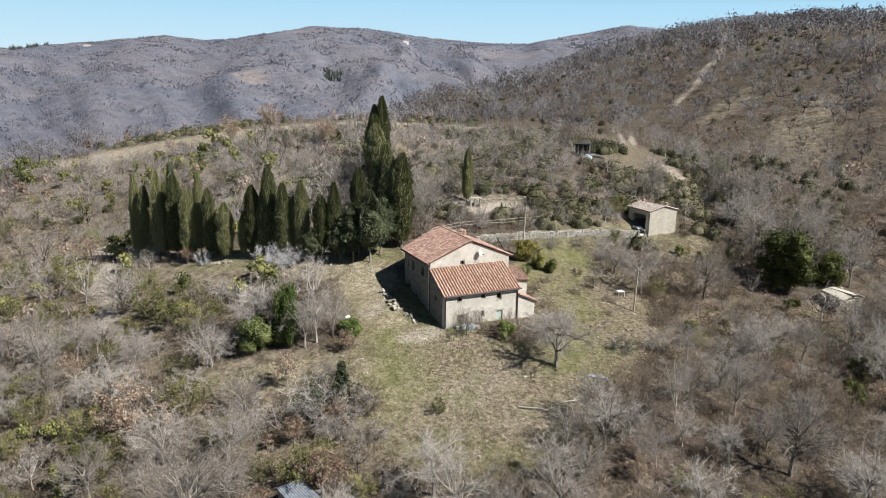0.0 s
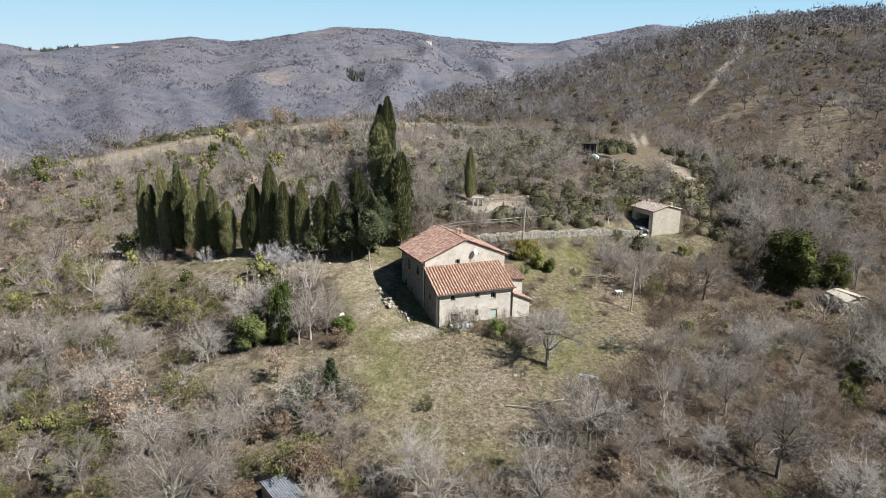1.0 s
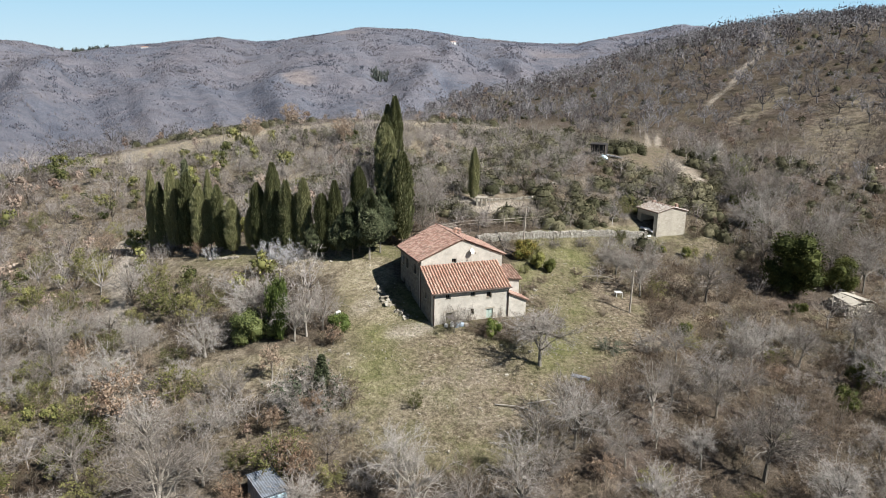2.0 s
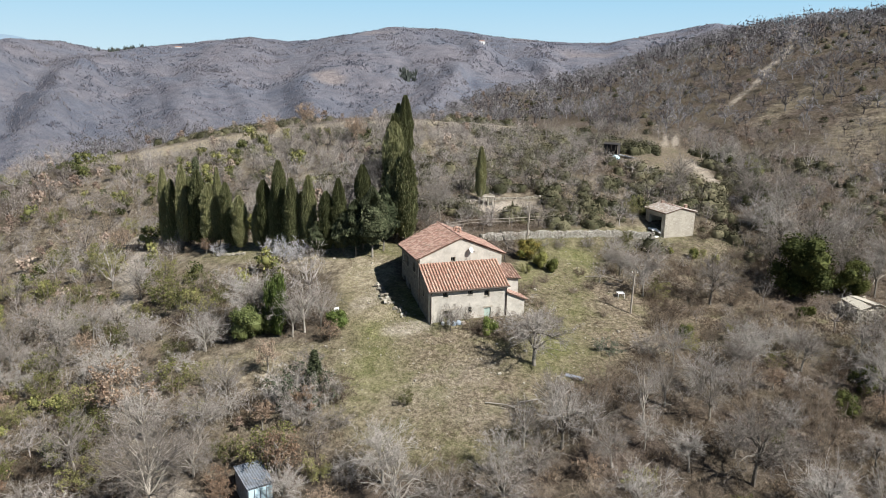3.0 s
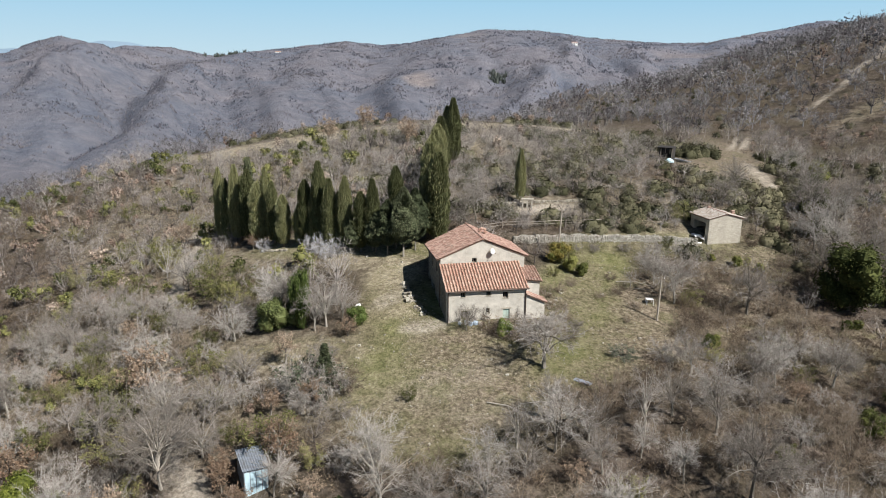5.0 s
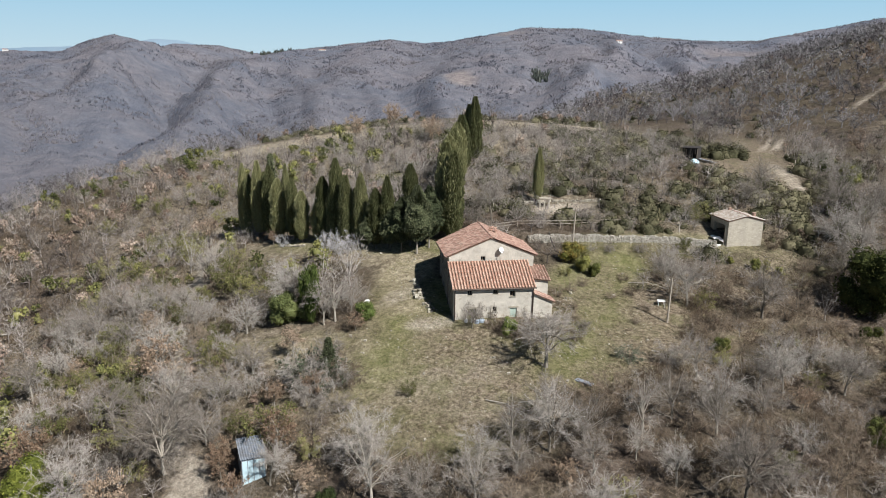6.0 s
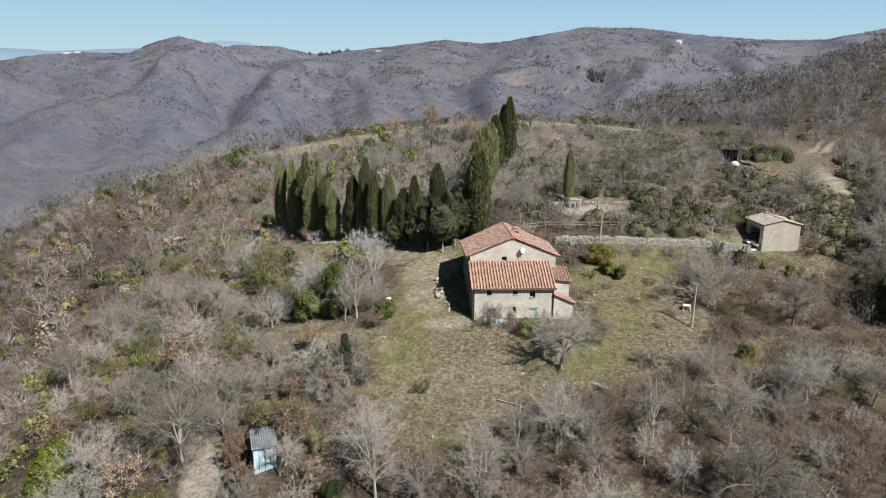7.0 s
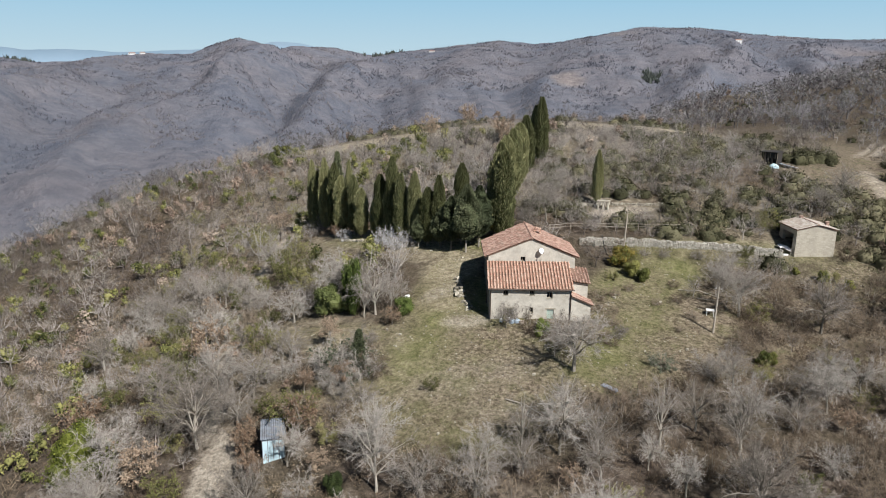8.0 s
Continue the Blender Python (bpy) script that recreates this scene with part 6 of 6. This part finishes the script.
CROWNS = [far_crown(160 + k, 5.0, 5.0, 8) for k in range(5)]
PINES = [far_crown(165 + k, 10.0, 3.0, 14) for k in range(5)]
ridge, pines = [], []
spots = []
for _ in range(30000):
    a = RNG.uniform(-62, 21)
    r = 640 + 1750 * RNG.random() ** .75 + (350 if a < -40 or a > 8 else 0) * RNG.random()
    spots.append((a, r))
fx = np.array([14 + r * math.sin(radians(a)) for a, r in spots])
fy = np.array([r * math.cos(radians(a)) for a, r in spots])
fz, bare = ground_height(fx, fy), felled(fx, fy)
for (a, r), x, y, z, c in zip(spots, fx.tolist(), fy.tolist(), fz.tolist(), bare.tolist()):
    if c > .3 and RNG.random() < .93:
        continue
    row = (x, y, z - 2.0, RNG.uniform(0, 6.28), RNG.uniform(.6, 1.1) * (.75 + r / 5000), min(1, max(0, .5 + .9 * patch(x, y, .005, 1) + .7 * patch(x, y, .018, 2) + RNG.uniform(-.15, .15))), RNG.randrange(5))
    ridge.append(row)
# rows and stands of dark conifers along the far crests
for a0, a1, r0, r1, n in ((-31.6, -29.4, 2120, 2150, 34), (-32.6, -32.3, 2120, 2140, 2), (-57.2, -55.4, 2640, 2660, 22), (12.2, 14.4, 2000, 2110, 60), (-10.6, -9.4, 1310, 1370, 40)):
    for _ in range(n):
        a, r = radians(RNG.uniform(a0, a1)), RNG.uniform(r0, r1)
        x, y = 14 + r * math.sin(a), r * math.cos(a)
        pines.append((x, y, float(ground_height(x, y)) - 1, RNG.uniform(0, 6.28), RNG.uniform(.9, 1.7), RNG.random() * .6, RNG.randrange(5)))
# leafless woods whose blue-grey colours already hold the haze of distance
M_FARWOOD_HAZED = plant_mat("far_woods_haze_in_colour", (0.14, 0.148, 0.178), (0.195, 0.194, 0.222), (0.268, 0.25, 0.258), by_tint=True, translucent=0.5, spread=1.3)
M_FARPINE = plant_mat("far_conifers", (0.05, 0.06, 0.055), (0.085, 0.095, 0.08), (0.14, 0.145, 0.12), by_tint=True)
scatter_mesh("distant_woods", CROWNS, ridge, M_FARWOOD_HAZED, "distant hills covered in leafless woodland, haze put into its purple-grey colour", "woods")
scatter_mesh("distant_conifers", PINES, pines, M_FARPINE, "dark stands of conifers on the distant hills", "woods")


def far_mountains():
    """Mountains beyond the hills, near the edge of sight, with haze in their pale colour."""
    top = [(-75, .9), (-66, 1.05), (-60, 1.0), (-57.5, 1.15), (-56, .95), (-53, 1.05), (-50, .9), (-45, 1.2), (-41, 1.5), (-39.2, 1.88), (-37.6, 1.82), (-36, 1.5), (-33, 1.1), (-28, .8)]
    v, n = [], 90
    for k in range(n + 1):
        a = -75 + 47 * k / n
        e = float(np.interp(a, [p for p, q in top], [q for p, q in top])) + .05 * noise.noise(Vector((a * .9, 0, 5)))
        for r, h in ((4300, -200.0), (4560, 29 + 4560 * math.tan(radians(e))), (4590, -200.0)):
            v.append((14 + r * math.sin(radians(a)), r * math.cos(radians(a)), h))
    f = [(3 * k + i, 3 * k + 3 + i, 3 * k + 4 + i, 3 * k + 1 + i) for k in range(n) for i in (0, 1)]
    me = bpy.data.meshes.new("backdrop")
    me.from_pydata(v, [], f)
    me.materials.append(M_MOUNTAIN_HAZED)
    me.polygons.foreach_set("use_smooth", [True] * len(me.polygons))
    tagged(new("backdrop", me), "mountains on the horizon, pale blue haze put into their colour", "mountains", kind="structure")


# the pale blue is the haze before the mountains, put into their colour
M_MOUNTAIN_HAZED = worn_mat("mountains_haze_in_colour", (0.27, 0.39, 0.5), (0.34, 0.44, 0.53), 1.0, .002, .6)
far_mountains()


# ---------------------------------------------------------------- walls, poles and loose things outdoors
def stone_run(name, pts, height, thick, label, size=.34, seed=1, sink=.25, wander=.04, core=False, stone=None):
    """A dry stone wall along a line of ground points: every stone has its own faces."""
    rng = random.Random(seed)
    s = Soup()
    for (x0, y0), (x1, y1) in zip(pts, pts[1:]):
        ln = math.hypot(x1 - x0, y1 - y0)
        nx, ny = -(y1 - y0) / ln, (x1 - x0) / ln
        rows = max(1, int((height + sink) / (size * .58)))
        cols = int(ln / (size * .9))
        if core:
            for i in range(int(ln)):
                a, e = i / int(ln), (i + 1) / int(ln)
                q = [Vector((x0 + (x1 - x0) * f, y0 + (y1 - y0) * f, min(ground_z(x0 + (x1 - x0) * f - nx * .5, y0 + (y1 - y0) * f - ny * .5), 9))) for f in (a, e)]
                h0 = Vector((0, 0, height - size * .6))
                n = Vector((nx, ny, 0)) * thick * .35
                s.prism([q[0] - n - Vector((0, 0, .4)), q[1] - n - Vector((0, 0, .4)), q[1] - n + h0, q[0] - n + h0], n * 2)
        for i in range(cols):
            for r in range(rows):
                for side in (0, 1):
                    if core and side and r < rows - 2:
                        continue
                    f = (i + .5 + rng.uniform(-.25, .25)) / cols
                    x, y = x0 + (x1 - x0) * f, y0 + (y1 - y0) * f
                    off = (side - .5) * thick * .62 + rng.uniform(-wander, wander)
                    z = min(ground_z(x - nx * .5, y - ny * .5), ground_z(x, y)) - sink + (r + .5) * size * .58
                    if r == rows - 1 and rng.random() < .3 or rng.random() < wander - .04:
                        continue
                    s.rock(Vector((x + nx * off, y + ny * off, z)), size * rng.uniform(.85, 1.35), rng)
    ob = new(name, s.mesh(name, stone or M_STONES))
    return tagged(ob, label, "stone wall")


stone_run("terrace_wall", [(3.6, 95.3), (9.0, 97.6), (16.6, 100.7), (23.6, 103.5), (28.6, 105.0)], 1.25, .5, "long dry stone terrace wall of pale stones behind the house", .24, 2, .3, .015, True, M_PALESTONE)
stone_run("rubble_wall", [(-5.2, 76.6), (-6.8, 78.8), (-7.6, 80.6)], .5, .8, "tumbled rubble wall beside the shaded side of the house", .42, 3, .15, .4)
stone_run("rubble_wall", [(-3.2, 74.2), (-4.6, 76.0)], .25, .5, "stone edging beside the shaded side of the house", .3, 13, .1, .25)
stone_run("low_stone_wall", [(-33.6, 92.9), (-31.0, 91.9), (-28.6, 91.2)], .35, .4, "low broken stone wall near the cypresses", .36, 4, .1)
stone_run("low_stone_wall", [(0.6, 106.2), (3.2, 107.6), (9.0, 109.6), (13.6, 112.0)], .35, .5, "low pale stone edging above the patio", .38, 5, .1)
stone_run("stone_heap", [(9.6, 80.2), (10.8, 82.6), (11.2, 85.0)], .4, 1.2, "heap of rubble stones beside the annex", .34, 6, .1, .5)
stone_run("stone_heap", [(13.4, 117.6), (16.4, 117.4)], .3, .9, "pale outcrop of stones on the scrubby slope", .55, 7, .1)


def loose_stones():
    rng = random.Random(17)
    s = Soup()
    for _ in range(2600):
        x, y = rng.uniform(-24, 46), rng.uniform(54, 112)
        m = HOUSE.inverted() @ Vector((x, y, 0))
        if LAWN(x, y) < .4 or (-.5 < m.x < 11.5 and -.5 < m.y < 12.4):
            continue
        k = rng.random()
        size = rng.uniform(.07, .17) if k < .93 else rng.uniform(.2, .38)
        s.rock(Vector((x, y, ground_z(x, y) + size * .12)), size, rng)
    tagged(new("loose_stones", s.mesh("loose_stones", M_STONES)), "pale stones scattered over the grass", "stones", kind="stuff")


loose_stones()


def utility_pole(x, y, height, lean, label):
    z = ground_z(x, y)
    ob = empty("utility_pole", pose(x, y, z, lean[0], lean[1], 0), label, "utility pole", "wooden poles")
    s = Soup()
    s.tube([Vector((0, 0, -.5)), Vector((0, 0, height * .5)), Vector((0, 0, height))], [.12, .105, .085], 8)
    part("pole", s, M_POLE, ob)
    s = Soup()
    s.box((-.35, -.05, height - .35), (.35, .05, height - .25))
    part("crossbar", s, M_TIMBER, ob)
    for k in (-.3, .3):
        s = Soup()
        s.tube([Vector((k, 0, height - .25)), Vector((k, 0, height - .1))], [.03, .035], 6)
        part("insulator", s, M_WHITE, ob)
    return Vector((x, y, z + height - .15))


utility_pole(9.95, 93.4, 6.8, (-1, 2), "pale weathered wooden pole above the autumn bush")
utility_pole(22.75, 82.9, 5.4, (0, 1.2), "weathered wooden pole standing on the lawn")


def fence(pts, label):
    """Rail fence: posts and two rails."""
    ob = empty("rail_fence", Matrix.Identity(4), label, "fence")
    rng = random.Random(3)
    g = [Vector((x, y, ground_z(x, y))) for x, y in pts]
    for a, b in zip(g, g[1:]):
        for h in (.95, .55):
            s = Soup()
            s.tube([a + Vector((0, 0, h)), (a + b) / 2 + Vector((0, 0, h - rng.uniform(0, .08))), b + Vector((0, 0, h))], [.045, .05, .04], 6)
            part("rail", s, M_POLE, ob)
    for a in g:
        s = Soup()
        s.tube([a - Vector((0, 0, .3)), a + Vector((rng.uniform(-.04, .04), 0, 1.1))], [.06, .05], 6)
        part("post", s, M_POLE, ob)


fence([(-1.2, 96.6), (1.6, 97.6), (4.4, 98.8), (7.4, 99.8), (10.2, 101.2), (13.2, 102.6), (16.0, 104.0)], "old wooden rail fence above the terrace wall")


def build_hose():
    pts = []
    for a, b, h in ((6.2, 97.3, 1.6), (6.5, 96.6, 1.2), (6.75, 95.9, .9), (7.1, 95.3, .4), (7.6, 94.6, .12), (8.6, 94.0, .08), (9.4, 93.6, .1)):
        pts.append(Vector((a, b, 6.4 + h - .35 if h > .3 else ground_z(a, b) + h)))
    s = Soup()
    s.tube(pts, [.07] * len(pts), 7)
    tagged(new("drain_hose", s.mesh("drain_hose", M_HOSE, True)), "black rubber hose hanging down the terrace wall", "hose")


build_hose()


def build_patio():
    z = ground_z(4.1, 106.4)
    ob = empty("stone_oven", pose(3.9, 106.3, z, 0, 0, 8), "small outdoor stone table with a flat slab top on legs", "outdoor table")
    s = Soup()
    s.box((-.95, -.45, 1.05), (.95, .5, 1.22))
    part("top", s, M_WALL_HUT, ob, bevel=.04)
    for x in (-.75, -.05, .65):
        s = Soup()
        s.box((x - .1, -.35, -.3), (x + .12, .4, 1.05))
        part("leg", s, M_STONES, ob, bevel=.03)


build_patio()


def plastic_table(x, y, turn, label):
    ob = empty("plastic_table", pose(x, y, ground_z(x, y) - .02, 0, 0, turn), label, "table")
    s = Soup()
    s.box((-.45, -.42, .70), (.45, .42, .75))
    part("tabletop", s, M_WHITE, ob, bevel=.02)
    for a in (-.4, .4):
        for b in (-.37, .37):
            s = Soup()
            s.tube([Vector((a, b, 0)), Vector((a * .93, b * .93, .7))], [.028, .04], 6)
            part("leg", s, M_WHITE, ob)


plastic_table(21.9, 86.6, 12, "white plastic garden table standing on the grass")


def build_shed():
    """Corrugated iron shed among the bushes on the lower slope."""
    z = ground_z(-10.8, 48.2)
    ob = empty("tin_shed", pose(-10.8, 48.2, z, 0, 0, 40), "narrow low shed of pale blue-grey sheet metal overgrown with brambles", "shed")
    for x0, x1, y0, y1 in ((-1.0, 1.0, -1.6, -1.54), (-1.0, 1.0, 1.54, 1.6), (-1.0, -.94, -1.54, 1.54), (.94, 1.0, -1.54, 1.54)):
        s = Soup()
        s.box((x0, y0, -1.2), (x1, y1, 1.85))
        part("wall", s, M_SHEETING, ob)
    for y0, y1, lift in ((-1.75, -.55, 0), (-.65, .65, .03), (.55, 1.75, .06)):
        s = Soup()
        n = 44
        rows = []
        for k in range(n + 1):
            x = -1.1 + 2.2 * k / n
            w = .03 * math.cos(k * math.pi / 2) + lift
            rows.append((Vector((x, y0, 1.92 + w + .04 * y0)), Vector((x, y1, 1.92 + w + .04 * y1))))
        for (a, b), (c, d) in zip(rows, rows[1:]):
            s.quad(a, c, d, b)
            e = Vector((0, 0, -.012))
            s.quad(b + e, d + e, c + e, a + e)
        part("roof_sheet", s, M_SHEETING, ob, "corrugated pale blue-grey roof sheet")
    s = Soup()
    for k in range(4):
        s.box((-.95 + k * .48, -1.66, -.6), (-.95 + k * .48 + .42, -1.61, 1.6))
    part("door", s, M_CARBODY, ob, "pale blue plank door")


build_shed()


def build_pickup():
    """A dark ramshackle shelter on the clearing with sheets and a covered pile beside it."""
    x, y = 24.8, 135.8
    ob = empty("field_shelter", pose(x, y, ground_z(x, y), 0, 0, -20), "dark ramshackle field shelter of boards with open front", "shelter")
    for a in (-1.4, 0, 1.4):
        for b in (-.9, .9):
            s = Soup()
            s.tube([Vector((a, b, -.3)), Vector((a, b, 2.1))], [.07, .06], 6)
            part("post", s, M_TIMBER, ob)
    s = Soup()
    slab(s, (-1.55, -1.1, 2.1), (1.55, -1.1, 2.15), (1.5, 1.1, 2.3), (-1.5, 1.15, 2.25), .08)
    part("roof", s, M_DARK, ob)
    rng = random.Random(2)
    for k in range(11):
        s = Soup()
        a = -1.45 + k * .27
        s.box((a, -.98 + rng.uniform(-.08, .08), .1 + rng.uniform(0, 1.2)), (a + .16, -.9 + rng.uniform(0, .05), 2.1 - rng.uniform(0, .25)))
        part("board", s, M_DARK if k % 3 else M_TIMBER, ob)
    s = Soup()
    s.box((-1.5, .88, 0), (1.5, .95, 2.15))
    s.box((1.42, -.9, 0), (1.48, .9, 2.15))
    part("back_boards", s, M_DARK, ob)
    x, y = 25.4, 133.6
    s = lumpy(4, 6, 14, lambda t: (1 - t * t * .8) * .85, .75, .35, 2)
    s.f.append(tuple(range(6 * 14, 7 * 14)))
    pile = new("covered_pile", s.mesh("covered_pile", M_CARBODY, True))
    pile.matrix_world = pose(x, y, ground_z(x, y) - .05)
    tagged(pile, "pile under a pale blue plastic tarpaulin", "covered pile")
    for k in range(3):
        x, y = 27.2 + k * .5, 135.2 - k * .35
        s = Soup()
        s.box((-1.0, -.4, 0), (1.0, .4, .04))
        sheet = new("metal_sheet", s.mesh("metal_sheet", M_SHEETING))
        sheet.matrix_world = pose(x, y, ground_z(x, y) + .25 + k * .06, 0, 12, -30 + k * 14)
        tagged(sheet, "grey metal sheet lying on the ground", "metal sheet", "loose metal sheets")


build_pickup()


def build_ruin():
    """A collapsed stone hut half hidden under trees: low broken walls and slipped roof slabs."""
    rng = random.Random(29)
    x, y = RUIN
    ob = empty("ruined_hut", pose(x, y, ground_z(x, y), 0, 0, 24), "collapsed grey stone hut with slipped roof slabs", "ruin")
    for x0, y0, x1, y1, h in ((-2.0, -1.5, 2.0, -1.5, 1.5), (-2.0, 1.5, 2.0, 1.5, 1.9), (-2.0, -1.5, -2.0, 1.5, 1.6), (2.0, -1.5, 2.0, 1.5, 1.1)):
        s = Soup()
        n = int(math.hypot(x1 - x0, y1 - y0) / .34)
        for i in range(n + 1):
            f = i / n
            rows = int((h + .5) / .22 * rng.uniform(.75, 1.0))
            for r in range(rows):
                s.rock(Vector((x0 + (x1 - x0) * f + rng.uniform(-.08, .08), y0 + (y1 - y0) * f + rng.uniform(-.08, .08), -.4 + r * .22)), rng.uniform(.36, .5), rng)
        part("wall", s, M_STONES, ob)
    for a, z, tilt in ((-.9, 1.55, -14), (.5, 1.75, 6), (1.7, 1.3, 24)):
        s = Soup()
        s.box((-.75, -1.8, -.05), (.75, 1.8, .06), pose(a, 0, z, rng.uniform(-8, 8), tilt, rng.uniform(-8, 8)))
        part("roof_slab", s, M_STONES, ob, "grey slipped roof slab", bevel=.03)


RUIN = (53.0, 92.6)
build_ruin()


def build_junk():
    """Sacks, tubs and boards by the front door of the lean-to."""
    rng = random.Random(11)
    for u, v, r, h, m, label, name in ((2.1, -.7, .26, .7, M_WHITE, "white bulging sack leaning by the door", "sack"), (2.5, -.95, .28, .6, M_JUNKBLUE, "blue-grey plastic tub by the door", "tub"), (1.35, -.6, .2, .5, M_WHITE, "white sack by the wall", "sack"),
                                       (3.1, -.8, .35, .5, M_JUNKBLUE, "grey-blue plastic bin by the wall", "bin"), (3.6, -1.0, .3, .45, M_POLE, "pale wicker basket on the ground", "basket")):
        p = HOUSE @ Vector((u, v, 0))
        s = lumpy(u * 7, 7, 10, lambda t: r * (1 if t < .75 else 1 - (t - .75) * 2.4) * (1 if t > .01 else .8), h, .25, 3)
        s.f.append(tuple(range(7 * 10, 8 * 10)))
        ob = new(name, s.mesh(name, m, True))
        ob.matrix_world = pose(p.x, p.y, ground_z(p.x, p.y) - .03, 0, 0, rng.uniform(0, 90))
        tagged(ob, label, name)
    # white thing on the lawn's edge bush
    for x, y, s0, label in ((-10.8, 72.6, .75, "pile of white bags behind the round bush"),):
        s = Soup()
        for k in range(7):
            s.rock(Vector((rng.uniform(-.5, .5), rng.uniform(-.3, .3), .25 + k * .17)), .7, rng, .6)
        ob = new("bag_pile", s.mesh("bag_pile", M_WHITE, bevel=.05))
        ob.matrix_world = pose(x, y, ground_z(x, y))
        tagged(ob, label, "bags")
    # long poles and boards lying about
    for x, y, ln, turn, m, label in ((15.3, 66.5, 1.9, -25, M_SHEETING, "pale concrete slab lying in the grass"), ):
        s = Soup()
        s.box((-ln / 2, -.3, -.05), (ln / 2, .3, .1))
        ob = new("slab", s.mesh("slab", m, bevel=.03))
        ob.matrix_world = pose(x, y, ground_z(x, y) + .05, 4, 0, turn)
        tagged(ob, label, "slab")
    for x, y, ln, turn in ((8.8, 60.2, 4.0, -12), (20.2, 90.6, 5.0, 10), (22.0, 89.2, 4.0, -8), (29.0, 92.6, 6.0, 3), (35.5, 93.4, 5.0, -4), (11.8, 61.8, 4.0, 18), (38.5, 80.8, 3.4, -40), (24.5, 101.2, 2.6, 6)):
        z0, z1 = (ground_z(x - k * math.cos(radians(turn)) * ln / 2, y - k * math.sin(radians(turn)) * ln / 2) for k in (1, -1))
        s = Soup()
        s.tube([Vector((-ln / 2, 0, z0 + .1)), Vector((0, .12, max(z0, z1, ground_z(x, y)) + .18)), Vector((ln / 2, 0, z1 + .12))], [.06, .05, .03], 6)
        s.tube([Vector((ln * .1, .1, (z0 + z1) / 2 + .16)), Vector((ln * .35, .7, (z0 + z1) / 2 + .4))], [.04, .015], 5)
        ob = new("fallen_branch", s.mesh("fallen_branch", M_BARK_PALE))
        ob.matrix_world = pose(x, y, 0, 0, 0, turn)
        tagged(ob, "pale dead branch lying on the grass", "branch", "fallen branches")


build_junk()


def far_house(az, dist, w, d, h, label, turn=20):
    x, y = 14 + dist * math.sin(radians(az)), dist * math.cos(radians(az))
    ob = empty("distant_house", pose(x, y, ground_z(x, y), 0, 0, turn), label, "house", "distant houses")
    s = Soup()
    s.box((-w / 2, -d / 2, -4), (w / 2, d / 2, h))
    part("wall", s, M_WHITE, ob)
    s = Soup()
    s.prism([(-w / 2 - .5, -d / 2 - .5, h), (-w / 2 - .5, d / 2 + .5, h), (-w / 2 - .5, 0, h + d * .22)], (w + 1, 0, 0))
    part("roof", s, M_TILE_OLD, ob)
    for k in (-.3, 0, .3):
        s = Soup()
        s.box((k * w - .7, -d / 2 - .05, h * .45), (k * w + .7, -d / 2 - .02, h * .75))
        part("window", s, M_DARK, ob)


far_house(-4.3, 1700, 13, 9, 5, "pale farmhouse high on the distant wooded hill")
far_house(-27.0, 1960, 15, 9, 4, "pale farm buildings on the distant ridge")
far_house(-49.2, 2540, 20, 10, 4, "white houses on the distant ridge line")
far_house(-48.5, 2550, 14, 10, 5, "white houses on the distant ridge line")
